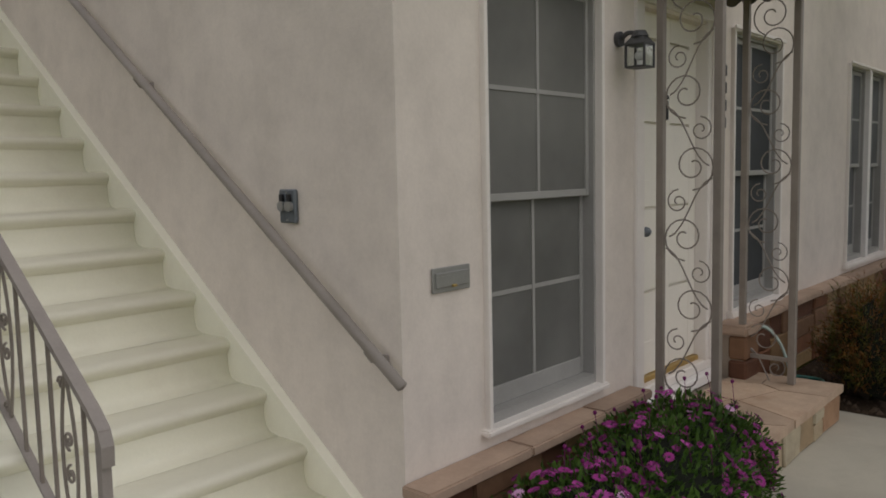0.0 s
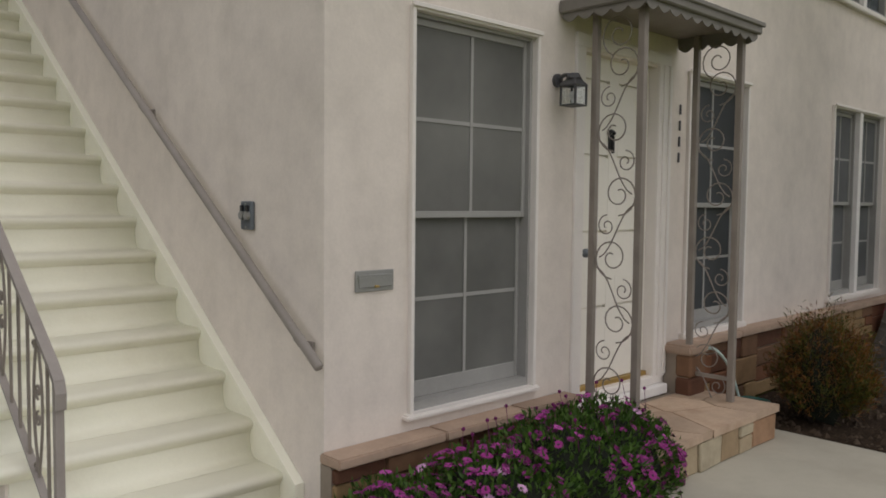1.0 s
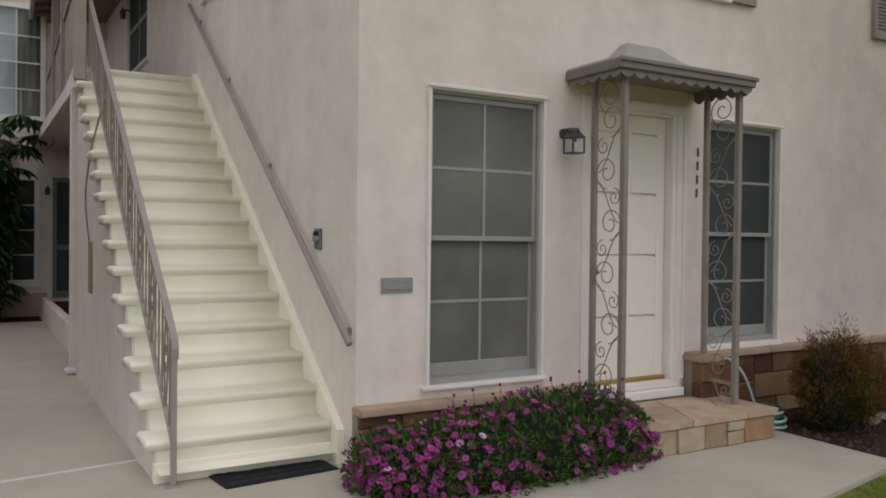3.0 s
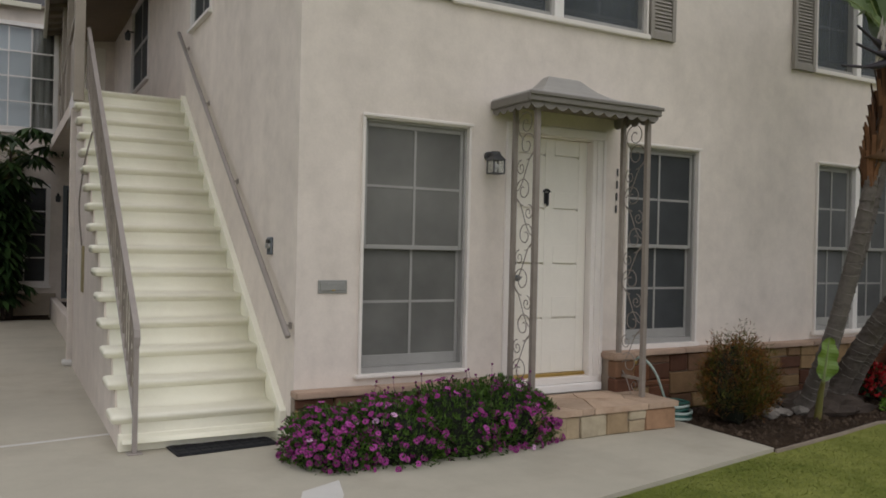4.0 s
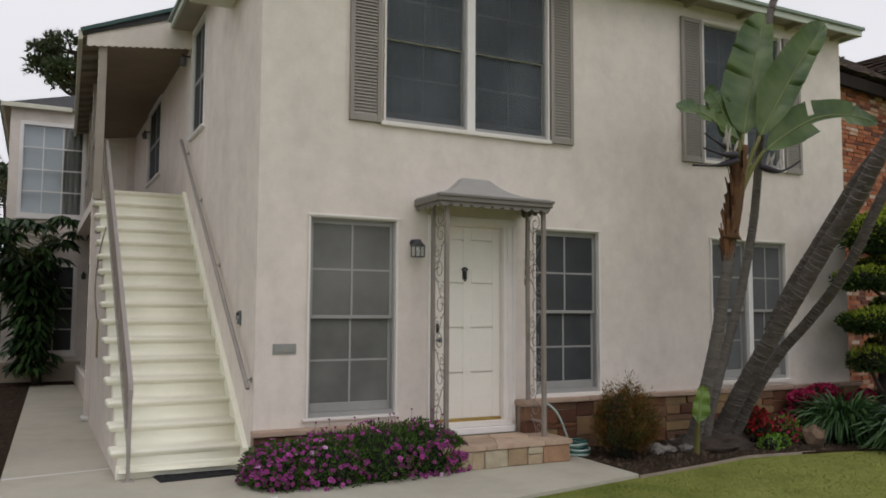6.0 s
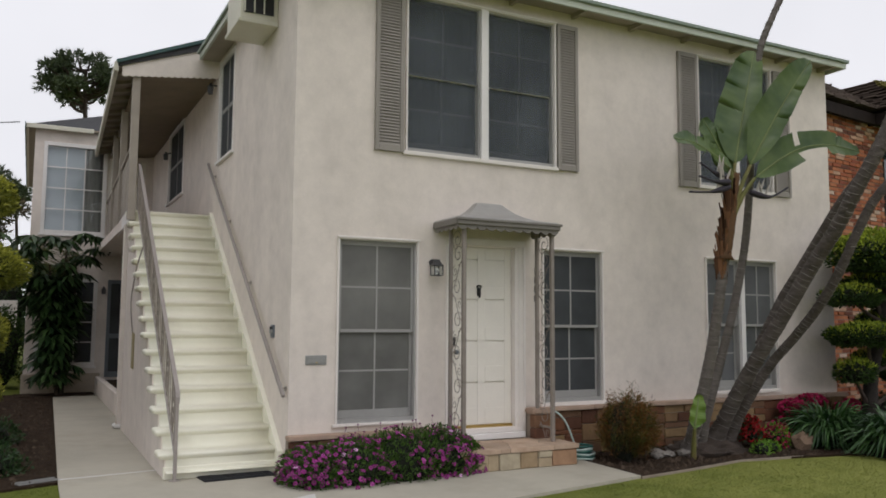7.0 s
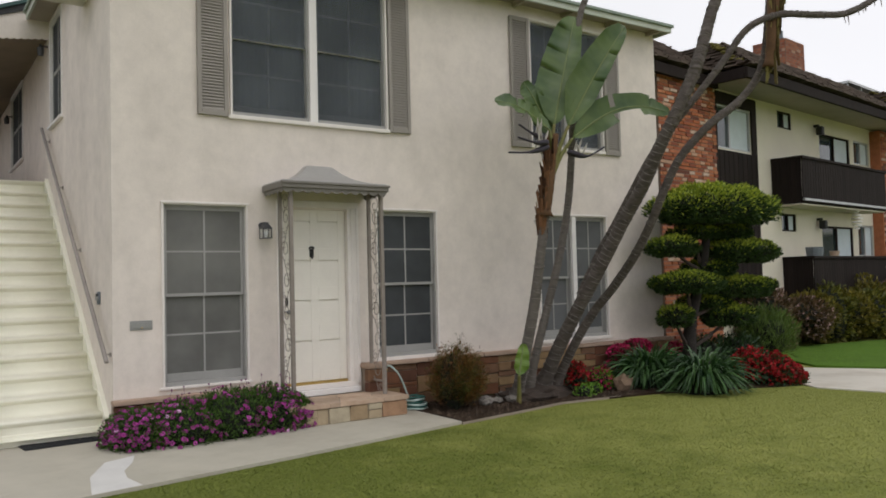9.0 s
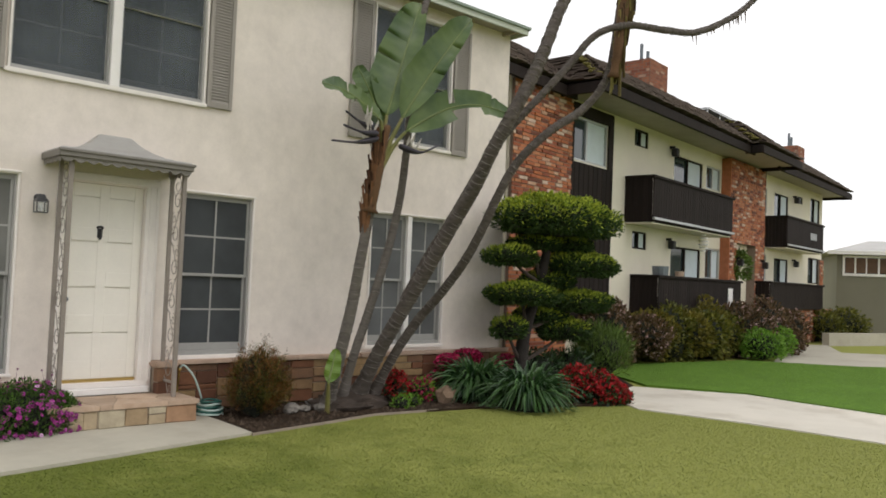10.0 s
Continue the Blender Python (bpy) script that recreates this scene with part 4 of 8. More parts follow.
def ledge(name, x0, x1, z_top, label, rng, rows, first):
    L = thing(name, ((x0 + x1) / 2, -0.1, 0), label, "ledge", "", "structure")
    part("core", bbox(x0 + 0.01, x1 - 0.01, -0.085, -0.003, 0.0, z_top - 0.05), M["mortar"], L)
    x = x0
    while x < x1 - 0.01:
        w = min(rng.uniform(0.55, 1.0), x1 - x)
        if x1 - x - w < 0.25:
            w = x1 - x
        bm = bmesh.new()
        box(bm, x + 0.003, x + w - 0.003, -0.145 + rng.uniform(-0.006, 0.006), 0.004 if not first else -0.002, z_top - 0.048, z_top + rng.uniform(-0.002, 0.002), 0.008, 2)
        part("capstone", bm, M["capstone"], L, "pink sandstone cap")
        x += w
    stone_rows(L, x0 + 0.01, x1 - 0.005, -0.095, 0.0, z_top - 0.052, rng, rows)


rng = random.Random(4)
ledge("ledge_west", -0.03, 1.74, 0.40, "sandstone ledge with pink cap under the tall window", rng, 3, True)
ledge("ledge_east", 3.06, 8.42, 0.565, "long sandstone ledge with pink cap under the front windows", rng, 4, True)


def pier():
    p = thing("stone_pier", (2.95, -0.12, 0.2), "low sandstone pier with pink cap beside the front door", "pier", "", "structure")
    part("core", bbox(2.86, 3.055, -0.19, -0.003, 0.2, 0.50), M["mortar"], p)
    part("capstone", bbox(2.825, 3.075, -0.23, -0.002, 0.50, 0.565, 0.015, 2), M["capstone"], p)
    r2 = random.Random(9)
    for a, b in ((0.215, 0.34), (0.345, 0.495)):
        bm = bmesh.new()
        box(bm, 2.845, 3.06, -0.215 + r2.uniform(-0.008, 0.004), -0.10, a, b, 0.014)
        part("stone", bm, M["stone"], p)


pier()


# ---- porch slab of flagstones on a stone base ----
PORCH = (1.55, 3.095, -0.725, -0.001, 0.226)


def porch():
    x0, x1, y0, y1, zt = PORCH
    p = thing("porch", (2.3, -0.35, 0), "low porch of pink flagstones on a rough sandstone base", "porch", "", "structure")
    part("core", bbox(x0 + 0.02, x1 - 0.03, y0 + 0.035, y1, 0.0, zt - 0.03), M["mortar"], p)
    part("grout_bed", bbox(x0 + 0.01, x1 - 0.01, y0 + 0.012, y1, zt - 0.03, zt - 0.008), M["mortar"], p)
    seeds = [(1.75, -0.2), (1.8, -0.52), (2.15, -0.38), (2.25, -0.1), (2.5, -0.55), (2.6, -0.25), (2.95, -0.12), (2.98, -0.5)]
    for i, (sx, sy) in enumerate(seeds):
        poly = [(x0, y0), (x1, y0), (x1, y1 - 0.10), (x0, y1 - 0.10)]
        for j, (tx, ty) in enumerate(seeds):
            if i == j:
                continue
            mx, my, nx, ny = (sx + tx) / 2, (sy + ty) / 2, tx - sx, ty - sy
            out = []
            for k in range(len(poly)):
                a, b = poly[k], poly[(k + 1) % len(poly)]
                da = (a[0] - mx) * nx + (a[1] - my) * ny
                db = (b[0] - mx) * nx + (b[1] - my) * ny
                if da <= 0:
                    out.append(a)
                if da * db < 0:
                    q = da / (da - db)
                    out.append((a[0] + (b[0] - a[0]) * q, a[1] + (b[1] - a[1]) * q))
            poly = out
        cx, cy = sum(q[0] for q in poly) / len(poly), sum(q[1] for q in poly) / len(poly)
        poly = [(cx + (x - cx) * (1 - 0.007 / max(0.05, math.hypot(x - cx, y - cy))), cy + (y - cy) * (1 - 0.007 / max(0.05, math.hypot(x - cx, y - cy)))) for x, y in poly]
        bm = bmesh.new()
        prism(bm, poly, zt - 0.045, zt)
        part("flagstone", bm, M["flag"], p)
    r2 = random.Random(12)
    stone_rows(p, x0 + 0.02, x1 - 0.02, y0 + 0.035, 0.0, zt - 0.05, r2, 1, lo=0.13, hi=0.34, mat="stone_pale")
    y = y0 + 0.05
    for w in (0.2, 0.25, 0.14):
        bm = bmesh.new()
        box(bm, x1 - 0.05, x1 - 0.012 + r2.uniform(-0.008, 0.008), y + 0.005, y + w - 0.005, 0.005, zt - 0.05, 0.012)
        part("stone", bm, M["stone"], p)
        y += w


porch()


# ---- porch canopy with scrolled iron posts ----
M["canopy_dark"] = surface("taupe_canopy_paint", (0.20, 0.185, 0.165), 0.1, 3, 60, 0.55, 0.1, 0.002)


def canopy():
    x0, x1, y0, zb = 1.645, 2.945, -0.565, 2.59
    c = thing("door_canopy", (2.38, -0.3, zb), "grey metal pagoda canopy with a scalloped valance over the door", "canopy", "", "structure")
    bm = bmesh.new()
    lv = []
    prof = [(0.0, 0.0), (0.03, 0.02), (0.25, 0.038), (0.45, 0.066), (0.62, 0.104), (0.76, 0.15), (0.88, 0.205), (0.96, 0.248), (1.0, 0.262)]
    for k, h in prof:
        xa = x0 - 0.01 + (2.17 - x0) * k
        xb = x1 + 0.01 - (x1 - 2.46) * k
        ya = y0 - 0.01 + (0.50) * k
        z = zb + 0.075 + h
        lv.append([bm.verts.new(q) for q in ((xa, -0.001, z), (xa, ya, z), (xb, ya, z), (xb, -0.001, z))])
    for a, b in zip(lv[:-1], lv[1:]):
        for i in range(3):
            bm.faces.new((a[i], a[i + 1], b[i + 1], b[i]))
    bm.faces.new(lv[-1])
    bm.faces.new(lv[0][::-1])
    part("hood", bm, M["canopy"], c, "concave grey sheet-metal hood")
    bm = bmesh.new()
    box(bm, x0 - 0.02, x1 + 0.02, y0 - 0.02, y0 + 0.01, zb + 0.005, zb + 0.078, 0.008)
    box(bm, x0 - 0.02, x0 + 0.01, y0 + 0.01, -0.002, zb + 0.005, zb + 0.078, 0.008)
    box(bm, x1 - 0.01, x1 + 0.02, y0 + 0.01, -0.002, zb + 0.005, zb + 0.078, 0.008)
    box(bm, x0 - 0.035, x1 + 0.035, y0 - 0.035, y0 - 0.018, zb + 0.05, zb + 0.08, 0.006)
    part("fascia", bm, M["canopy_dark"], c)
    part("underside", bbox(x0 + 0.01, x1 - 0.01, y0 + 0.01, -0.002, zb + 0.05, zb + 0.06), M["iron"], c)

    def valance(a, b, axis, at):
        n = max(3, round(abs(b - a) / 0.115))
        v2, f2 = [], []
        steps = n * 8
        for i in range(steps + 1):
            u = a + (b - a) * i / steps
            d = 0.026 + 0.03 * abs(math.sin(math.pi * i / 8))
            for off in (0.0, 0.004):
                for z in (zb + 0.01, zb - d + 0.01):
                    v2.append((u, at + off, z) if axis == "x" else (at + off, u, z))
        for i in range(steps):
            p, q = 4 * i, 4 * i + 4
            f2 += [(p, q, q + 1, p + 1), (p + 2, p + 3, q + 3, q + 2), (p + 1, q + 1, q + 3, p + 3), (p, p + 2, q + 2, q)]
        raw("valance", v2, f2, M["canopy_dark"], c)

    valance(x0, x1, "x", y0 + 0.004)
    valance(y0 + 0.01, -0.01, "y", x0 + 0.004)
    valance(y0 + 0.01, -0.01, "y", x1 - 0.008)


canopy()


def spiral(cx, cz, r, turns, start, sgn, n=26):
    out = []
    for i in range(n + 1):
        k = i / n
        a = start + sgn * turns * 2 * math.pi * k
        rr = r * (1 - 0.82 * k)
        out.append((cx + rr * math.cos(a), cz + rr * math.sin(a)))
    return out


def iron_post(x, label):
    """Two square posts joined by scrolls, standing at the side of the porch."""
    p = thing("porch_post", (x, -0.3, 0.226), label, "post", "scrolled porch posts")
    ya, yb = -0.47, -0.165
    for y, w in ((ya, 0.021), (yb, 0.019)):
        part("upright", bbox(x - w, x + w, y - w, y + w, 0.224, 2.63, 0.003), M["iron"], p)
    yc, half = (ya + yb) / 2, (yb - ya) / 2 - 0.025
    z, unit = 0.36, 0.36
    flip = 1
    for i in range(6):
        bm = bmesh.new()
        cz = z + 0.09
        pts = spiral(yc + flip * 0.02, cz + 0.04, half * 0.95, 1.55, radians(-90 if flip > 0 else -90), flip)
        tube(bm, [(x, a, b) for a, b in pts], 0.0044, 5)
        pts = spiral(yc - flip * half * 0.45, cz - 0.14, half * 0.5, 1.4, radians(90), flip, 20)
        tube(bm, [(x, a, b) for a, b in pts], 0.004, 5)
        lead = []
        for k in range(15):
            q = k / 14
            lead.append((x, yc + flip * half * (1.0 - 1.9 * q) * (0.95 if q < 0.8 else 0.9), cz - 0.02 - 0.30 * q + 0.03 * math.sin(q * 6.283)))
        tube(bm, lead, 0.0044, 5)
        part("scroll", bm, M["iron"], p)
        z += unit
        flip = -flip
    bm = bmesh.new()
    tube(bm, [(x, a, b) for a, b in spiral(yc, 2.46, half * 0.95, 1.6, radians(-70), 1)], 0.0044, 5)
    part("scroll", bm, M["iron"], p)
    return p


iron_post(1.77, "taupe scrolled wrought-iron porch post near the purple flowers")
iron_post(2.915, "taupe scrolled wrought-iron porch post beside the stone pier")
cross = tagged(part("cross_bar", bbox(2.905, 2.925, -0.45, -0.18, 0.36, 0.385), M["iron"]), "low iron bar between the porch posts", "bar")


# ---- ground, paths, lawns ----
def slab(name, outline, z0, z1, mat, label, category, kind="structure"):
    bm = bmesh.new()
    prism(bm, outline, z0, z1)
    return tagged(part(name, bm, mat), label, category, "", kind)


def lawn_mat():
    m, n, l, b = node_mat("lawn_ground", 0.95, 0.0, 0.1)
    t = tex_noise(n, l, 14.0, 5.0, 0.7)
    fresh = ramp(n, l, t.outputs["Fac"], [(0.3, (0.12, 0.148, 0.026)), (0.7, (0.148, 0.176, 0.032))])
    dry = ramp(n, l, t.outputs["Fac"], [(0.3, (0.237, 0.258, 0.062)), (0.7, (0.285, 0.297, 0.08))])
    l.new(lawn_mix(n, l, fresh, dry).outputs["Color"], b.inputs["Base Color"])
    t5 = tex_noise(n, l, 35.0, 4.0, 0.6)
    bp = n.new("ShaderNodeBump")
    bp.inputs["Strength"].default_value, bp.inputs["Distance"].default_value = 0.25, 0.01
    l.new(t5.outputs["Fac"], bp.inputs["Height"])
    l.new(bp.outputs["Normal"], b.inputs["Normal"])
    return m


M["lawn"] = lawn_mat()
bm = bmesh.new()
g = 2600.0
xs = [-g, -300, -60, -20, -8, -3, 0, 3, 6, 9, 12, 16, 20, 30, 60, 300, g]
ys = [-g, -300, -60, -20, -12, -8, -5, -2, 0, 4, 8, 14, 20, 40, 80, 300, g]
vv = [[bm.verts.new((x, y, -0.03)) for y in ys] for x in xs]
for i in range(len(xs) - 1):
    for j in range(len(ys) - 1):
        bm.faces.new((vv[i][j], vv[i + 1][j], vv[i + 1][j + 1], vv[i][j + 1]))
tagged(part("ground", bm, M["lawn"]), "mown green lawn with yellowish patches", "ground", "", "structure")

slab("pavement_west", [(-2.06, 0.72), (-1.0, 0.86), (-1.0, 5.0), (-0.05, 5.0), (-0.05, 11.15), (-1.86, 11.15)], -0.2, 0.0, M["concrete"],
     "grey concrete walk beside the stairs", "pavement")
slab("pavement_front", [(-2.11, -14), (-0.75, -14), (-0.75, -2.26), (1.2, -1.93), (3.26, -1.53), (3.30, -0.3), (1.6, -0.2), (0.0, 0.6), (-0.06, 0.83), (-1.0, 0.85), (-2.06, 0.71)],
     -0.2, 0.002, M["concrete"], "grey concrete walk in front of the stairs and porch", "pavement")
slab("cement_seam", [(-2.055, 0.69), (-1.12, 0.83), (-1.12, 0.87), (-1.5, 0.81), (-2.055, 0.735)], -0.02, 0.006, M["patch"], "pale cement seam across the walk", "seam")
slab("cement_patch", [(-0.62, -2.23), (-0.52, -1.62), (-0.30, -1.10), (-0.02, -0.97), (-0.10, -1.25), (-0.24, -1.55), (-0.28, -1.85), (-0.24, -2.16)],
     -0.02, 0.0065, M["patch"], "pale cement patch on the walk", "patch")
slab("pavement_east", [(8.35, -2.55), (9.0, -1.55), (10.3, -1.15), (11.25, -2.6), (11.05, -5.0), (11.1, -14), (8.7, -14), (8.8, -5.3), (8.65, -3.9)],
     -0.2, -0.012, M["pale_concrete"], "pale concrete walk across the lawns", "pavement")
slab("soil_bed_east", [(3.31, -0.1), (3.26, -1.53), (4.2, -1.38), (5.0, -1.22), (6.4, -1.45), (7.2, -1.75), (8.3, -2.2), (8.9, -1.5), (10.4, -1.1), (11.4, 0.0), (11.4, 3.0), (8.5, 3.0), (8.4, -0.1)],
     -0.2, -0.006, M["soil"], "dark planting bed in front of the house", "bed")
slab("soil_bed_west", [(-9.0, 0.35), (-2.75, 0.36), (-2.05, 0.62), (-1.85, 11.2), (-9.0, 11.2)], -0.2, -0.004, M["soil"], "dark earth bed beside the walk", "bed")
slab("soil_bed_wing", [(-2.6, 10.35), (-1.08, 10.35), (-1.08, 11.14), (-2.6, 11.14)], -0.1, 0.012, M["soil"], "dark planting bed under the rear wing window", "bed")
slab("bed_edging", [(3.25, -1.57), (4.2, -1.41), (5.0, -1.25), (5.9, -1.36), (5.9, -1.34), (5.0, -1.23), (4.2, -1.39), (3.25, -1.55)], -0.05, -0.004, M["mortar"],
     "thin concrete lawn edging", "edging")


# ---- the apartment building next door ----
M["nb_wall"] = surface("pale_yellow_stucco", (0.70, 0.65, 0.535), 0.05, 0.8, 40, 0.85, 0.3, 0.005, stain=(0.55, 0.50, 0.38), stain_amount=0.3)
M["nb_wood"] = surface("dark_brown_boards", (0.020, 0.014, 0.012), 0.25, 2, 30, 0.75, 0.3, 0.004, spec=0.15, stretch=(6, 6, 0.6), per_object=0.25)
M["nb_brick"] = palette("used_brick", [(0.40, 0.13, 0.055), (0.27, 0.08, 0.042), (0.45, 0.17, 0.08), (0.34, 0.105, 0.05), (0.15, 0.055, 0.035), (0.46, 0.19, 0.09), (0.56, 0.42, 0.33),
                                       (0.36, 0.12, 0.055), (0.24, 0.075, 0.04), (0.42, 0.15, 0.07), (0.50, 0.31, 0.21)], per_object=False, bump=0.3)
M["chimney_brick"] = palette("brown_red_brick", [(0.30, 0.11, 0.06), (0.24, 0.085, 0.05), (0.34, 0.14, 0.08), (0.27, 0.10, 0.055), (0.22, 0.08, 0.05), (0.33, 0.12, 0.065), (0.28, 0.11, 0.07), (0.42, 0.27, 0.19)], per_object=False, bump=0.3)
M["nb_mortar"] = surface("brick_mortar", (0.23, 0.17, 0.135), 0.1, 5, 60, 0.9, 0.3, 0.003)
M["shake"] = palette("wood_shakes", [(0.085, 0.063, 0.05), (0.068, 0.05, 0.04), (0.10, 0.075, 0.06), (0.078, 0.057, 0.046), (0.115, 0.088, 0.07)], per_object=False,
                     rough=0.85, bump=0.4)
M["moss"] = surface("yellow_moss", (0.16, 0.14, 0.035), 0.25, 6, 40, 0.95, 0.5, 0.004)
M["nb_glass"] = node_mat("dark_apartment_glass", 0.05, 0.0, 0.8)[0]
M["nb_glass"].node_tree.nodes["Principled BSDF"].inputs["Base Color"].default_value = (0.035, 0.05, 0.055, 1)
M["aluminium"] = surface("aluminium_frame", (0.45, 0.46, 0.46), 0.08, 8, 80, 0.4, 0.1, 0.001, metal=0.6)
M["nb_curtain"] = surface("pale_blue_curtain", (0.56, 0.63, 0.66), 0.06, 3, 30, 0.85, 0.15, 0.003)
M["garage"] = surface("grey_green_stucco", (0.19, 0.18, 0.135), 0.06, 0.6, 40, 0.85, 0.2, 0.004)

NB = thing("apartment_building", (13.43, 1.69, 0.0), "two-storey apartment building with brick piers and dark timber balconies", "building")
NB.rotation_euler = (0, 0, radians(7.7))


def npart(name, bm, mat, parent=None, label=""):
    ob = part(name, bm, mat, None, label)
    ob.parent = parent or NB
    ob.matrix_parent_inverse = Matrix()
    return ob


bm = bmesh.new()
holes = [(-1.60, -0.16, 4.10, 5.0), (1.10, 1.80, 4.80, 5.19), (1.12, 1.84, 2.46, 2.86), (3.25, 5.05, 3.1, 4.90), (5.31, 6.30, 4.30, 4.92), (3.2, 5.05, 1.0, 2.64),
         (5.38, 6.38, 1.9, 2.72), (9.40, 10.25, 4.1, 4.85), (10.95, 12.4, 3.1, 4.82), (13.45, 14.0, 4.72, 4.97), (14.95, 16.15, 4.2, 5.07), (9.45, 10.3, 1.98, 2.78),
         (11.05, 12.5, 1.0, 2.72), (14.8, 16.2, 2.0, 2.92)]
nb_wall = wall("wall", "y", 0.0, 0.2, -3.8, 16.5, 0.0, 5.32, holes, M["nb_wall"], "", NB)
nb_wall.matrix_parent_inverse = Matrix()
npart("wall", bbox(16.3, 16.5, 0.2, 9.0, 0.0, 5.32), M["nb_wall"])
npart("wall", bbox(-3.8, -3.6, 0.2, 9.0, 0.0, 5.32), M["nb_wall"])


def brick_face(u0, u1, v, z0, z1, r, name="brick_facing", depth=0.05, skip=None):
    """Running-bond bricks as real pieces joined in one part, over a mortar bed."""
    npart("mortar_bed", bbox(u0, u1, v - 0.01, v + depth, z0, z1), M["nb_mortar"])
    vs, fs = [], []
    h, w = 0.072, 0.205
    row = 0
    z = z0
    while z < z1 - 0.02:
        u = u0 - (0.5 * w if row % 2 else 0)
        while u < u1 - 0.01:
            w = r.uniform(0.17, 0.29)
            a, b = max(u, u0), min(u + w - 0.012, u1)
            if b - a > 0.03:
                o = v - 0.012 - r.uniform(0, 0.026)
                k = len(vs)
                t = min(z + h - 0.012, z1)
                vs += [(a, v, z), (b, v, z), (b, v, t), (a, v, t), (a + .003, o, z + .003), (b - .003, o, z + .003), (b - .003, o, t - .003), (a + .003, o, t - .003)]
                fs += [(k + 4, k + 5, k + 6, k + 7), (k, k + 1, k + 5, k + 4), (k + 1, k + 2, k + 6, k + 5), (k + 2, k + 3, k + 7, k + 6), (k + 3, k, k + 4, k + 7)]
            u += w
        z += h
        row += 1
    ob = raw(name, vs, fs, M["nb_brick"], None, "red and white used bricks")
    ob.parent, ob.matrix_parent_inverse = NB, Matrix()
    ob["kind"] = "stuff"
    return ob


rb = random.Random(21)
brick_face(-3.78, -1.76, -0.07, 0.0, 5.25, rb)
brick_face(6.45, 9.25, -0.25, 2.95, 5.25, rb, depth=0.24)
brick_face(6.45, 6.95, -0.25, 0.0, 2.95, rb, depth=0.24)
brick_face(8.5, 9.25, -0.25, 0.0, 2.95, rb, depth=0.24)
brick_face(16.05, 16.52, -0.06, 0.0, 2.9, rb)
brick_face(12.0, 16.0, -0.5, 0.0, 1.1, rb, depth=0.4)
# No hole here: a dark slab paints the opening's shade.
npart("garage_opening", bbox(13.9, 15.6, -0.53, -0.44, 0.0, 0.86), M["nb_wood"], None, "dark slab standing for the shade in a low opening")
npart("entry_recess", bbox(6.95, 8.5, -0.02, -0.012, 0.0, 2.9), M["nb_wall"])


def nb_window(a, b, z0, z1, glass="nb_curtain", split=0.5, frame_mat="aluminium"):
    w = npart("window", bbox(a + 0.03, b - 0.03, 0.075, 0.08, z0 + 0.03, z1 - 0.03), M["nb_glass"])
    bm = bmesh.new()
    t = 0.04
    for bx in ((a, a + t, z0, z1), (b - t, b, z0, z1), (a + t, b - t, z0, z0 + t), (a + t, b - t, z1 - t, z1)):
        box(bm, bx[0], bx[1], 0.02, 0.10, bx[2], bx[3])
    xm = a + (b - a) * split
    box(bm, xm - 0.025, xm + 0.025, 0.03, 0.09, z0 + t, z1 - t)
    npart("frame", bm, M[frame_mat], w)
    if glass == "nb_curtain":
        npart("curtain", bbox(xm + 0.03, b - t, 0.06, 0.07, z0 + t, z1 - t), M["nb_curtain"], w, "pale curtain behind the glass")


nb_window(-1.60, -0.16, 4.10, 5.0, split=0.42)
nb_window(1.10, 1.80, 4.80, 5.19, frame_mat="nb_wood")
nb_window(1.12, 1.84, 2.46, 2.86, frame_mat="nb_wood")
nb_window(3.25, 5.05, 3.1, 4.90, frame_mat="nb_wood")
nb_window(5.31, 6.30, 4.30, 4.92)
nb_window(3.2, 5.05, 1.0, 2.64, frame_mat="nb_wood")
nb_window(5.38, 6.38, 1.9, 2.72)
nb_window(9.40, 10.25, 4.1, 4.85)
nb_window(10.95, 12.4, 3.1, 4.82, frame_mat="nb_wood")
nb_window(13.45, 14.0, 4.72, 4.97, frame_mat="nb_wood")
nb_window(14.95, 16.15, 4.2, 5.07, frame_mat="nb_wood")
nb_window(9.45, 10.3, 1.98, 2.78)
nb_window(11.05, 12.5, 1.0, 2.72, frame_mat="nb_wood")
nb_window(14.8, 16.2, 2.0, 2.92, frame_mat="nb_wood")
board = None
for k in range(9):
    ob = new("board", board.data) if board else npart("board", bbox(-0.09, 0.09, -0.035, -0.005, 0.9, 4.06, 0.004), M["nb_wood"])
    board = board or ob
    ob.parent, ob.matrix_parent_inverse = NB, Matrix()
    ob.location = (-1.65 + k * 0.19, 0, 0)
npart("board", bbox(-1.76, -1.60, -0.04, 0.0, 4.06, 5.25), M["nb_wood"])
npart("board", bbox(-0.16, 0.0, -0.04, 0.0, 4.06, 5.25), M["nb_wood"])
npart("board", bbox(-1.60, -0.16, -0.04, 0.0, 5.0, 5.25), M["nb_wood"])
npart("dark_panel", bbox(14.6, 16.0, -0.03, 0.0, 3.1, 4.2), M["nb_wood"])
npart("trim_board", bbox(-0.02, 0.06, -0.03, 0.0, 0.4, 5.25), M["nb_wood"])
npart("pier_side", bbox(6.40, 6.455, -0.26, 0.0, 0.4, 5.25), M["nb_brick"])
npart("trim_board", bbox(9.25, 9.33, -0.26, 0.0, 0.4, 5.25), M["nb_wood"])


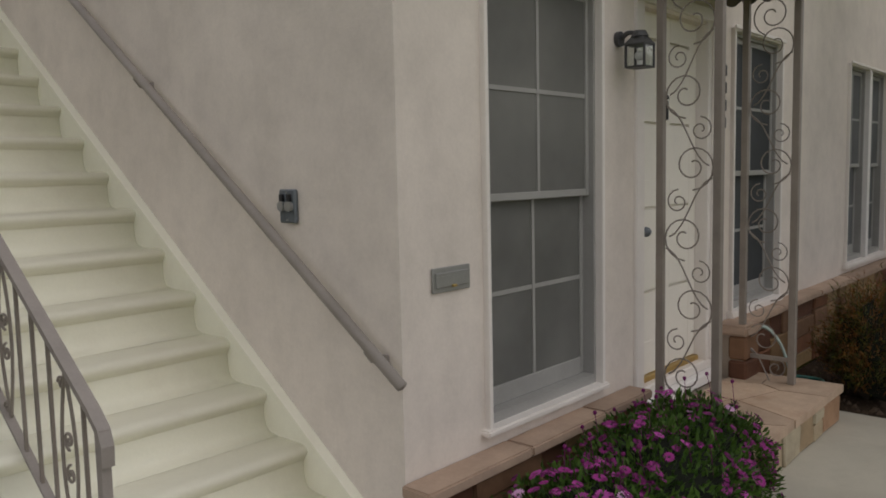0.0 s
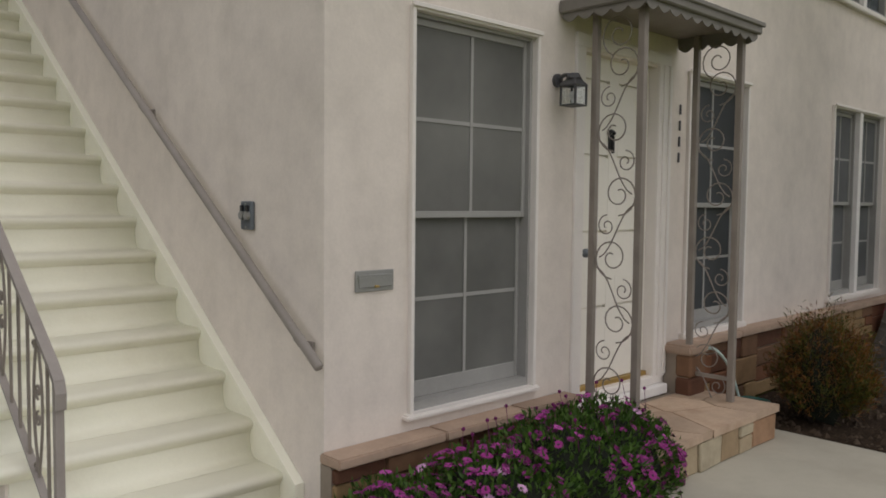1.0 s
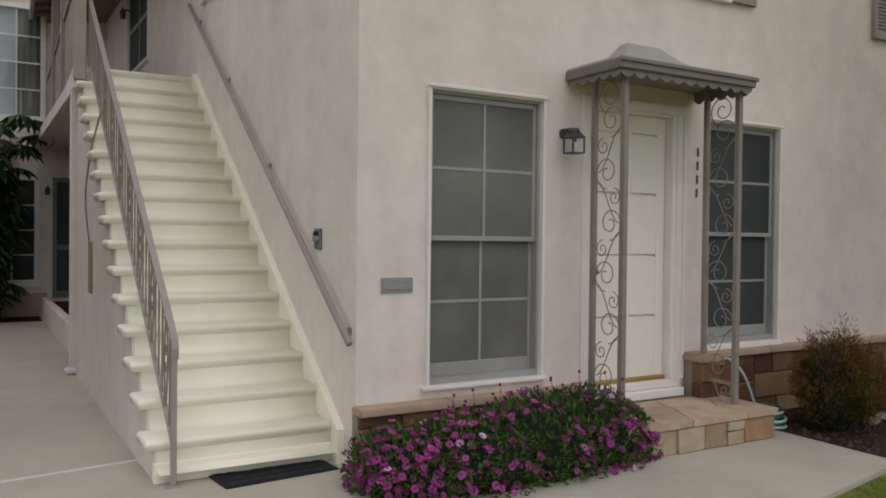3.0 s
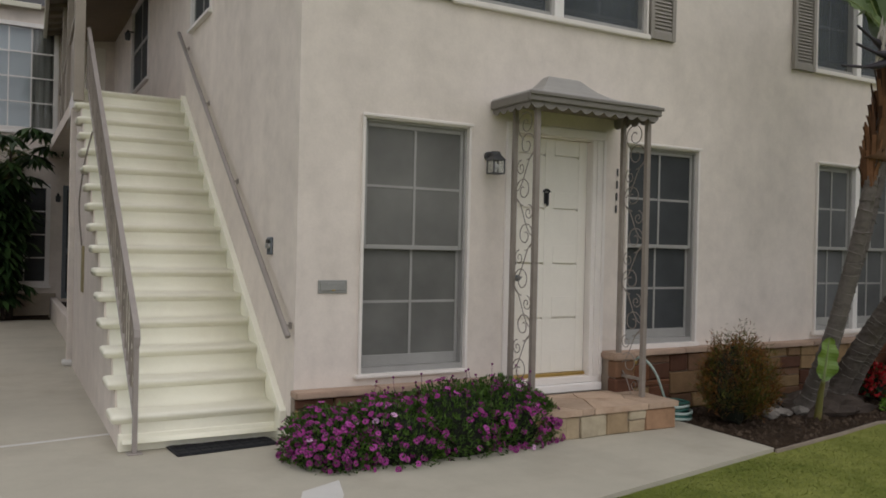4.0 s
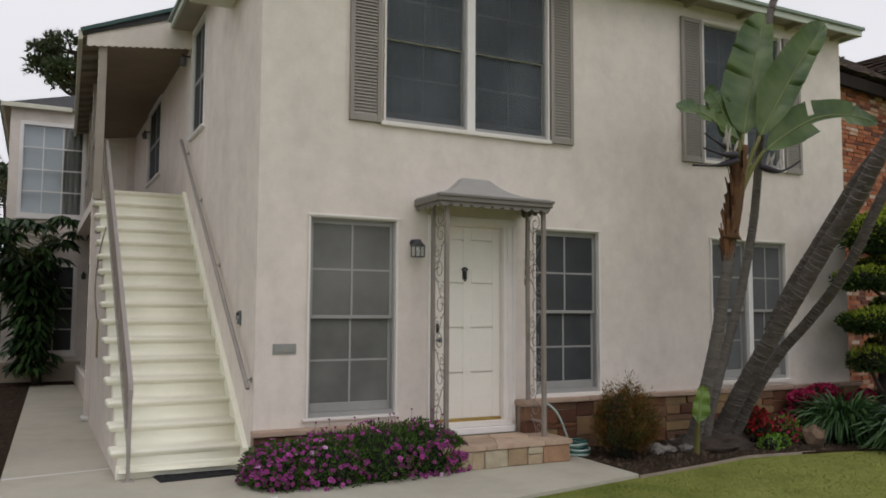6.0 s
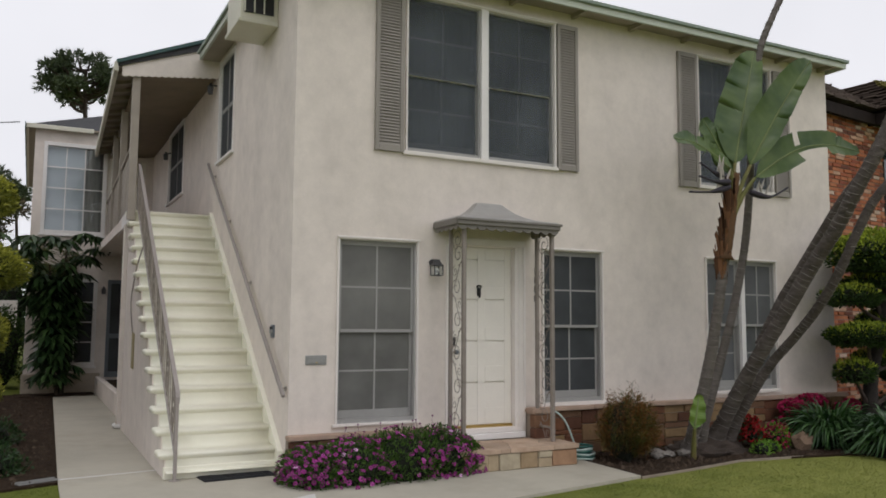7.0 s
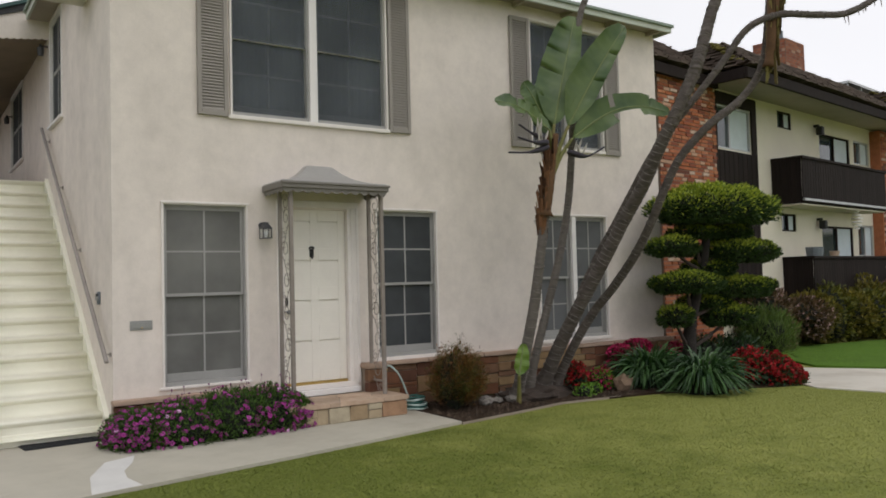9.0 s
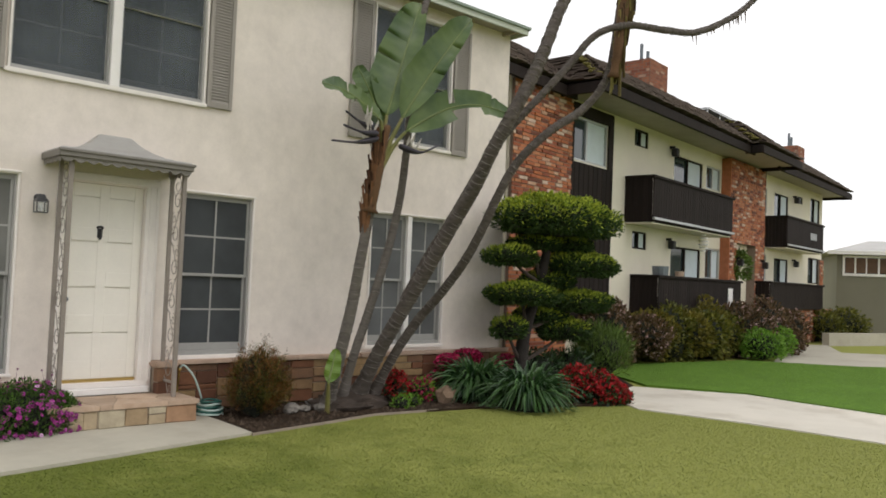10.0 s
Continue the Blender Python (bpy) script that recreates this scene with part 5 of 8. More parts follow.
def nb_balcony(u0, u1, z0, z1, depth, lower=False):
    b = npart("balcony", bbox(u0, u1, -depth, -0.005, z0, z0 + 0.14), M["nb_wood"])
    n = max(4, round((u1 - u0) / 0.13))
    w = (u1 - u0) / n
    front = None
    for k in range(n):
        ob = new("board", front.data) if front else npart("board", bbox(0.003, w - 0.003, -depth - 0.02, -depth, z0 + 0.02, z1 - 0.04), M["nb_wood"], b)
        front = front or ob
        ob.parent, ob.matrix_parent_inverse = b, Matrix()
        ob.location = (u0 + w * k, 0, 0)
    end = None
    for x in (u0 - 0.02, u1):
        for k in range(6):
            ob = new("board", end.data) if end else npart("board", bbox(0, 0.02, 0.003, depth / 6 - 0.003, z0 + 0.02, z1 - 0.04), M["nb_wood"], b)
            end = end or ob
            ob.parent, ob.matrix_parent_inverse = b, Matrix()
            ob.location = (x, -depth + depth * k / 6, 0)
    bm = bmesh.new()
    box(bm, u0 - 0.06, u1 + 0.06, -depth - 0.06, -depth + 0.06, z1 - 0.04, z1 + 0.02, 0.006)
    box(bm, u0 - 0.06, u0 + 0.04, -depth + 0.06, -0.01, z1 - 0.04, z1 + 0.02, 0.006)
    npart("cap_rail", bm, M["nb_wood"], b)
    if not lower:
        npart("drip_rail", bbox(u0 - 0.03, u1 + 0.03, -depth - 0.07, -depth - 0.02, z0 + 0.05, z0 + 0.10), M["aluminium"], b, "pale metal drip rail")
        npart("underside", bbox(u0 + 0.02, u1 - 0.02, -depth + 0.02, -0.01, z0 - 0.03, z0 - 0.004), M["nb_wall"], b)


nb_balcony(0.72, 5.45, 3.02, 4.02, 0.66)
nb_balcony(1.1, 6.2, 0.7, 1.86, 0.66, True)
nb_balcony(10.1, 14.1, 3.02, 3.97, 0.66)
nb_balcony(8.6, 14.2, 1.1, 1.92, 0.66, True)


def shake_slope(org, along, inward, length, hip_a, hip_b, rise, back, rows, seed):
    """Overlapping rows of shakes on one roof slope; a hipped end runs back at 45 degrees."""
    r = random.Random(seed)
    vs, fs = [], []
    o, al, inn, up = Vector(org), Vector(along), Vector(inward), Vector((0, 0, 1))
    for k in range(rows):
        b0, b1 = back * k / rows, back * (k + 1) / rows
        z0, z1 = rise * k / rows, rise * (k + 1) / rows
        u, end = (b0 if hip_a else 0.0), length - (b0 if hip_b else 0.0)
        while u < end - 0.01:
            w = min(r.uniform(0.13, 0.34), end - u)
            lift, out = r.uniform(0.095, 0.125), r.uniform(0.06, 0.09)
            ua, ub = u, u + w - 0.007
            ta = max(ua, b1) if hip_a else ua
            tb = min(ub, length - b1) if hip_b else ub
            ta, tb = min(ta, ub), max(tb, ua)
            q = len(vs)
            f0 = o + inn * (b0 - out) + up * (z0 + lift)
            low = up * -0.032
            t0 = o + inn * (b1 + 0.03) + up * (z1 - 0.012)
            vs += [f0 + al * ua, f0 + al * ub, t0 + al * tb, t0 + al * ta, f0 + al * ua + low, f0 + al * ub + low]
            fs += [(q, q + 1, q + 2, q + 3), (q + 4, q + 5, q + 1, q), (q + 4, q, q + 3), (q + 5, q + 2, q + 1), (q + 5, q + 4, q + 3, q + 2)]
            u += w
    ob = raw("shake_covering", [tuple(v) for v in vs], fs, M["shake"], None, "dark weathered wood shakes")
    ob.parent, ob.matrix_parent_inverse = NB, Matrix()
    ob["kind"] = "stuff"


def nb_roof():
    """Skirt roof of shakes in four stepped runs, each with a dark eave and a pale soffit."""
    rise, back, rows, ze = 0.95, 1.32, 10, 5.40
    runs = [(-5.2, -1.9, -0.2, False, False, 0.0), (-2.25, 5.9, -1.02, True, False, 0.82), (5.6, 8.9, -1.35, True, True, 0.33), (8.7, 17.2, -0.8, False, True, 0.0)]
    for i, (u0, u1, v0, ha, hb, ret) in enumerate(runs):
        npart("soffit", bbox(u0 + 0.02, u1 - 0.02, v0 + 0.02, 0.2, 5.30 + 0.002 * i, 5.33 + 0.002 * i), M["eave_wood"])
        npart("eave_board", bbox(u0 - 0.03, u1 + 0.03, v0 - 0.05, v0 + 0.02, 5.20, 5.41, 0.01), M["nb_wood"])
        if ret:
            npart("eave_board", bbox(u0 - 0.032, u0 + 0.03, v0 + 0.021, v0 + ret + 0.1, 5.202, 5.408, 0.01), M["nb_wood"])
        if hb:
            npart("eave_board", bbox(u1 - 0.03, u1 + 0.032, v0 + 0.021, 0.6, 5.202, 5.408, 0.01), M["nb_wood"])
        shake_slope((u0, v0 - 0.03, ze), (1, 0, 0), (0, 1, 0), u1 - u0, ha, hb, rise, back, rows, 90 + i)
        if ha:
            shake_slope((u0, v0 + 2.2, ze), (0, -1, 0), (1, 0, 0), 2.23, False, True, rise, back, rows, 95 + i)
        bm = bmesh.new()
        a0, b0 = (back if ha else 0.0), (back if hb else 0.0)
        q = [bm.verts.new(p) for p in ((u0, v0, ze), (u1, v0, ze), (u1 - b0, v0 + back, ze + rise), (u0 + a0, v0 + back, ze + rise),
                                       (u1 - b0, 9.0, ze + rise), (u0 + a0, 9.0, ze + rise), (u0, 9.0, ze), (u1, 9.0, ze))]
        for f in ((0, 1, 2, 3), (3, 2, 4, 5), (0, 3, 5, 6), (1, 7, 4, 2)):
            bm.faces.new([q[t] for t in f])
        npart("roof_deck", bm, M["nb_wood"])
    # yellow moss along the hips
    for u, v0, seed in ((-2.25, -1.02, 3), (5.6, -1.35, 4)):
        rr = random.Random(seed)
        bm = bmesh.new()
        for k in range(34):
            t = rr.uniform(0.1, 0.95)
            c = Vector((u + back * t + rr.uniform(-0.22, 0.06), v0 + back * t + rr.uniform(0.0, 0.1), ze + rise * t + 0.075))
            e = rr.uniform(0.03, 0.085)
            m = Matrix.Translation(c) @ Matrix.Rotation(rr.uniform(0, 6.28), 4, "Z") @ Matrix.Diagonal((e * 1.3, e, 0.028, 1))
            bmesh.ops.create_icosphere(bm, subdivisions=1, radius=1.0, matrix=m)
        npart("moss", bm, M["moss"], None, "yellow moss on the hip")


nb_roof()


def nb_chimney(u, v, w, d, z0, z1):
    c = npart("chimney", bbox(u, u + w, v, v + d, z0, z1), M["nb_mortar"], None, "red brick chimney with two flue pipes")
    vs, fs = [], []
    r = random.Random(7 + int(u))
    z = z0
    row = 0
    while z < z1 - 0.03:
        for face in (0, 1):
            L = w if face == 0 else d
            p = -0.1 * (row % 2)
            while p < L - 0.02:
                a, b = max(p, 0) + 0.0, min(p + 0.2, L)
                k = len(vs)
                t = min(z + 0.06, z1)
                if face == 0:
                    vs += [(u + a, v - 0.012, z), (u + b - .01, v - 0.012, z), (u + b - .01, v - 0.012, t), (u + a, v - 0.012, t)]
                else:
                    vs += [(u - 0.012, v + a, z), (u - 0.012, v + b - .01, z), (u - 0.012, v + b - .01, t), (u - 0.012, v + a, t)]
                fs.append((k, k + 1, k + 2, k + 3))
                p += 0.21
        z += 0.072
        row += 1
    ob = raw("brick_facing", vs, fs, M["chimney_brick"])
    ob.parent, ob.matrix_parent_inverse, ob["kind"] = c, Matrix(), "stuff"
    for q in (0.35, 0.7):
        bm = bmesh.new()
        tube(bm, [(u + w * q, v + d / 2, z1), (u + w * q, v + d / 2, z1 + 0.62 - q * 0.3)], 0.045, 8)
        npart("flue", bm, M["zinc"], c, "grey metal flue pipe")


nb_chimney(3.2, 0.7, 1.05, 0.85, 6.0, 7.40)
nb_chimney(15.0, 0.5, 0.85, 0.8, 6.0, 7.02)
bm = bmesh.new()
box(bm, 7.6, 10.2, 0.9, 1.9, 6.96, 7.03)
for u in (7.65, 8.6, 9.6):
    box(bm, u, u + 0.05, 0.95, 1.0, 6.3, 6.98)
npart("roof_frame", bm, M["aluminium"], None, "pale metal frame on the roof")
npart("notice", bbox(5.25, 5.55, -0.70, -0.685, 1.2, 1.66), M["trim"], None, "white notice board on the balcony")
for u, z in ((3.0, 5.0), (2.95, 2.75), (6.9, 2.5), (9.0, 2.5), (12.9, 4.85), (12.95, 2.7)):
    bm = bmesh.new()
    v = -0.28 if 6.5 < u < 9.2 else -0.02
    box(bm, u - 0.07, u + 0.07, v - 0.2, v - 0.04, z - 0.2, z, 0.02)
    box(bm, u - 0.03, u + 0.03, v - 0.1, v + 0.02, z, z + 0.06)
    npart("wall_lamp", bm, M["black"], None, "black wall lamp")
bm = bmesh.new()
for k in range(6):
    tube(bm, [(4.0, -0.5, 2.98 - k * 0.08), (4.0, -0.5, 2.945 - k * 0.08)], 0.06 + 0.07 * math.sin(k / 5 * 3.1), 10)
npart("wind_chime", bm, M["trim"], None, "white hanging lantern chime")
bm = bmesh.new()
tube(bm, [(1.45, -0.55, 1.88), (1.45, -0.55, 2.08)], 0.17, 12, 0.19)
npart("pot", bm, M["zinc"])
bm = bmesh.new()
tube(bm, [(2.5, -0.55, 1.88), (2.5, -0.55, 2.0)], 0.09, 12, 0.11)
npart("pot", bm, M["capstone"])
bm = bmesh.new()
for k in range(4):
    box(bm, 12.55 + 0.18 * k, 12.66 + 0.18 * k, -0.70, -0.685, 3.4, 3.62)
npart("number_bars", bm, M["aluminium"], None, "pale bars in place of numbers")

# ---- far garage, low wall and walks ----
M["brown_interior"] = surface("brown_window_blind", (0.13, 0.075, 0.045), 0.3, 2.5, 30, 0.7, 0.1, 0.002)
M["pale_roofing"] = surface("pale_grey_roofing", (0.50, 0.49, 0.47), 0.08, 1.0, 30, 0.85, 0.2, 0.004)
gar = thing("garage_building", (32.0, 4.2, 0.0), "grey-green garage building with a low pale roof and a window strip", "building")
gar.rotation_euler = (0, 0, radians(-62))


def gpart(name, bm, mat, parent=None, label=""):
    return npart(name, bm, mat, parent or gar, label)


gpart("wall", bbox(0.0, 14.0, 0.0, 7.0, 0.0, 3.28), M["garage"])
bm = bmesh.new()
eave = [bm.verts.new(p) for p in ((-0.35, -0.4, 3.34), (14.4, -0.4, 3.34), (14.4, 7.4, 3.34), (-0.35, 7.4, 3.34))]
ridge = [bm.verts.new(p) for p in ((1.6, 3.5, 4.0), (12.4, 3.5, 4.0))]
for f in ((eave[0], eave[1], ridge[1], ridge[0]), (eave[2], eave[3], ridge[0], ridge[1]), (eave[3], eave[0], ridge[0]), (eave[1], eave[2], ridge[1]), (eave[3], eave[2], eave[1], eave[0])):
    bm.faces.new(f)
gpart("roof", bm, M["pale_roofing"])
gpart("fascia", bbox(-0.38, 14.43, -0.44, -0.40, 3.22, 3.37, 0.006), M["trim"], None, "white fascia board")
gw = gpart("window", bbox(0.28, 1.92, -0.012, -0.004, 2.50, 3.12), M["nb_glass"])
# Added flat sheet that gives the panes their brownish interior colour.
gpart("blind", bbox(0.30, 1.90, -0.016, -0.0125, 2.52, 3.10), M["brown_interior"], gw, "brown sheet standing for the interior seen through the panes")
for a, b, p, q in ((0.20, 2.0, 2.40, 2.50), (0.20, 2.0, 3.12, 3.20), (0.20, 0.28, 2.50, 3.12), (1.92, 2.0, 2.50, 3.12), (0.62, 0.68, 2.50, 3.12), (1.02, 1.06, 2.50, 3.12), (1.44, 1.50, 2.50, 3.12)):
    gpart("window_frame", bbox(a, b, -0.05, -0.0165, p, q, 0.004), M["trim"], gw)
slab("garden_wall", [(25.9, 2.0), (40, -1.6), (40, -1.35), (25.95, 2.25)], -0.1, 0.38, M["concrete"], "low grey concrete garden wall", "wall")
slab("pavement_far", [(17.2, -0.2), (18.6, -1.7), (21.5, -3.0), (24.5, -4.5), (26.5, -3.0), (23.0, 0.5), (26.0, 2.1), (24.8, 2.9), (20.3, 1.0)], -0.2, -0.010, M["concrete"],
     "pale concrete walk by the apartment building", "pavement")
M["lawn_bright"] = surface("bright_lawn", (0.100, 0.190, 0.028), 0.15, 0.8, 35, 0.95, 0.6, 0.02, spec=0.1)
slab("lawn_east", [(11.3, -2.55), (10.6, -1.2), (11.5, 0.3), (13.5, 1.0), (17.0, 0.4), (18.6, -1.6), (22, -3.6), (21, -14), (11.15, -14), (11.1, -5), (11.15, -3.4)], -0.2, 0.006, M["lawn_bright"],
     "bright green lawn of the neighbour", "lawn")


# ---- plants ----
M["lf_flower"] = leaf_mat("daisy_bush_leaf", (0.03, 0.075, 0.012), (0.10, 0.19, 0.03))
m_, n_, l_, b_ = node_mat("purple_petal", 0.6, 0.0, 0.2)
oi_ = n_.new("ShaderNodeObjectInfo")
rp_ = ramp(n_, l_, oi_.outputs["Random"], [(0.0, (0.15, 0.015, 0.10)), (0.30, (0.30, 0.035, 0.21)), (0.70, (0.46, 0.085, 0.36)), (0.94, (0.62, 0.36, 0.57))])
rp_.color_ramp.interpolation = "CONSTANT"
l_.new(rp_.outputs["Color"], b_.inputs["Base Color"])
M["petal"] = m_
M["petal_mixed"] = leaf_mat("mixed_purple_petal", (0.12, 0.012, 0.08), (0.46, 0.075, 0.34), 0.6, 0.2, 0.15)
M["lf_nandina"] = leaf_mat("bronze_green_leaf", (0.04, 0.05, 0.01), (0.14, 0.135, 0.022))
M["lf_dark"] = leaf_mat("dark_green_leaf", (0.018, 0.048, 0.015), (0.05, 0.10, 0.03), 0.4, 0.4, 0.12)
M["lf_strap"] = leaf_mat("strap_leaf", (0.016, 0.05, 0.016), (0.085, 0.175, 0.05), 0.32, 0.45, 0.15)
M["lf_red"] = leaf_mat("red_blossom", (0.22, 0.010, 0.012), (0.48, 0.03, 0.035), 0.6, 0.2, 0.2)
M["lf_magenta"] = leaf_mat("magenta_blossom", (0.32, 0.012, 0.06), (0.55, 0.04, 0.14), 0.6, 0.2, 0.2)
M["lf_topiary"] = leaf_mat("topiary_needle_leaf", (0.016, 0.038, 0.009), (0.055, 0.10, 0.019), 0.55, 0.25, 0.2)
# young tip colour, brightened further for the light on the pad tops
M["lf_topiary_lit_tip"] = leaf_mat("topiary_young_tip", (0.13, 0.21, 0.02), (0.54, 0.61, 0.07), 0.55, 0.25, 0.3)
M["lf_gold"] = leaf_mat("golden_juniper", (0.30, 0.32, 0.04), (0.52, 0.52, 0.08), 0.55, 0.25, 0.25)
# shaded copy of the golden colour, for the lower leaves
M["lf_gold_shaded"] = leaf_mat("green_golden_juniper", (0.10, 0.12, 0.02), (0.28, 0.29, 0.045), 0.55, 0.25, 0.2)
M["lf_hedge"] = leaf_mat("olive_hedge_leaf", (0.06, 0.075, 0.014), (0.21, 0.20, 0.03), 0.5, 0.3, 0.2)
M["lf_hedge_gold"] = leaf_mat("golden_hedge_leaf", (0.075, 0.075, 0.014), (0.26, 0.21, 0.03), 0.5, 0.3, 0.2)
M["lf_hedge_red"] = leaf_mat("reddish_hedge_leaf", (0.055, 0.045, 0.02), (0.20, 0.12, 0.06), 0.5, 0.3, 0.2)
M["lf_bright"] = leaf_mat("bright_shrub_leaf", (0.10, 0.22, 0.02), (0.22, 0.40, 0.05), 0.5, 0.3, 0.25)
M["lf_fine"] = leaf_mat("fine_shrub_leaf", (0.06, 0.11, 0.02), (0.16, 0.24, 0.05), 0.5, 0.3, 0.2)
M["lf_blossom"] = leaf_mat("pink_blossom", (0.38, 0.24, 0.22), (0.6, 0.42, 0.40), 0.6, 0.2, 0.2)
M["lf_pine"] = leaf_mat("pine_needles", (0.04, 0.06, 0.028), (0.10, 0.13, 0.065), 0.6, 0.2, 0.1)
M["lf_far"] = leaf_mat("distant_tree_leaf", (0.04, 0.06, 0.025), (0.13, 0.10, 0.06), 0.6, 0.2, 0.1)
M["bark"] = surface("grey_brown_bark", (0.088, 0.073, 0.063), 0.3, 6, 40, 0.9, 0.8, 0.012, stretch=(1, 1, 3), stain=(0.20, 0.18, 0.16), stain_amount=0.5, stain_scale=7)
M["bark_pale"] = surface("pale_grey_bark", (0.155, 0.137, 0.122), 0.3, 6, 40, 0.9, 0.8, 0.012, stretch=(1, 1, 3), stain=(0.09, 0.075, 0.064), stain_amount=0.6, stain_scale=6)
M["scar"] = surface("pale_grey_leaf_scar", (0.215, 0.195, 0.175), 0.3, 9, 60, 0.9, 0.4, 0.003, stain=(0.14, 0.12, 0.10), stain_amount=0.7, stain_scale=9)
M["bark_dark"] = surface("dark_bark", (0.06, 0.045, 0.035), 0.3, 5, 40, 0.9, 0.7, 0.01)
# near-black filler: the shade between leaves, put into a colour
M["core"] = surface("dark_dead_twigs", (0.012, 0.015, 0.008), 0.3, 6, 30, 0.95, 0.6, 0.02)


def unit(a):
    return a / np.maximum(1e-9, np.linalg.norm(a, axis=1))[:, None]


def leaves(name, pos, axis, normal, length, width, mat, parent, label="", bend=0.12):
    """Many small folded leaves in one mesh: base, two shoulders, tip."""
    n = len(pos)
    axis = unit(axis)
    side = unit(np.cross(axis, normal))
    nrm = np.cross(side, axis)
    length = np.broadcast_to(length, (n,))[:, None]
    width = np.broadcast_to(width, (n,))[:, None]
    v = np.empty((n, 4, 3))
    v[:, 0] = pos
    v[:, 1] = pos + axis * length * 0.5 + side * width * 0.5 + nrm * length * bend
    v[:, 2] = pos + axis * length - nrm * length * bend * 0.5
    v[:, 3] = pos + axis * length * 0.5 - side * width * 0.5 + nrm * length * bend
    me = bpy.data.meshes.new(name)
    me.vertices.add(4 * n)
    me.vertices.foreach_set("co", v.reshape(-1))
    me.loops.add(4 * n)
    me.loops.foreach_set("vertex_index", np.arange(4 * n))
    me.polygons.add(n)
    me.polygons.foreach_set("loop_start", np.arange(0, 4 * n, 4))
    me.update(calc_edges=True)
    me.materials.append(mat)
    ob = new(name, me)
    ob.parent = parent
    ob.matrix_parent_inverse = Matrix.Translation(parent.location).inverted()
    if label:
        ob["label"] = label
    return ob


def ellipsoid_points(rs, n, c, r, shell=0.75, low=-0.6):
    d = unit(rs.normal(size=(n * 3, 3)))
    d = d[d[:, 2] > low][:n]
    k = shell + (1 - shell) * rs.random(len(d))[:, None]
    return np.array(c) + d * k * np.array(r), d


def lumpy(c, r, seed, amount=0.12, detail=2):
    bm = bmesh.new()
    bmesh.ops.create_icosphere(bm, subdivisions=detail, radius=1.0)
    for v in bm.verts:
        k = 1 + amount * noise.noise(v.co * 2.2 + Vector((seed, seed * 0.7, 0)))
        v.co = Vector((c[0] + v.co.x * r[0] * k, c[1] + v.co.y * r[1] * k, c[2] + v.co.z * r[2] * k))
    return bm


def shrub(name, label, category, blobs, mat, n_each, size, seed, parent_at, extra=None, aspect=0.45, up=0.35, core=True, kind="", group="", ragged=0.25):
    """A shrub of leafy lumps over near-black cores that stand for inner shade. extra: (material, share, size, name) for
    blossoms or tips near the top.
    """
    rs = np.random.RandomState(seed)
    s = thing(name, parent_at, label, category, group, kind)
    P, A = [], []
    for k, (c, r) in enumerate(blobs):
        p, d = ellipsoid_points(rs, n_each, c, r, 0.72)
        lump = np.array([noise.noise(Vector(q) * (2.2 / max(r)) + Vector((seed, k, 0))) for q in p])[:, None]
        p = np.array(c) + (p - np.array(c)) * (1 + ragged * lump)
        p[:, 2] = np.maximum(p[:, 2], 0.0)
        P.append(p)
        A.append(d)
        if core:
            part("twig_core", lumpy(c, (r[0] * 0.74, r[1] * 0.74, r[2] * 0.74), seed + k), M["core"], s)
    P, A = np.concatenate(P), np.concatenate(A)
    ax = A + rs.normal(scale=0.55, size=A.shape) + np.array([0, 0, up])
    leaves("foliage", P, ax, A + rs.normal(scale=0.5, size=A.shape), size * rs.uniform(0.7, 1.3, len(P)), size * aspect * rs.uniform(0.7, 1.3, len(P)), mat, s)
    if extra:
        for mt, share, sz, nm in extra:
            sel = rs.random(len(P)) < share * (0.35 + 0.65 * np.clip(A[:, 2] + 0.4, 0, 1))
            q = P[sel] + A[sel] * size * 0.5
            rep = np.repeat(q, 3, axis=0)
            leaves(nm, rep, rs.normal(size=rep.shape) + np.array([0, 0, 0.4]), rs.normal(size=rep.shape) + np.array([0, 0, 1.0]), sz, sz * 0.7, mt, s)
    return s


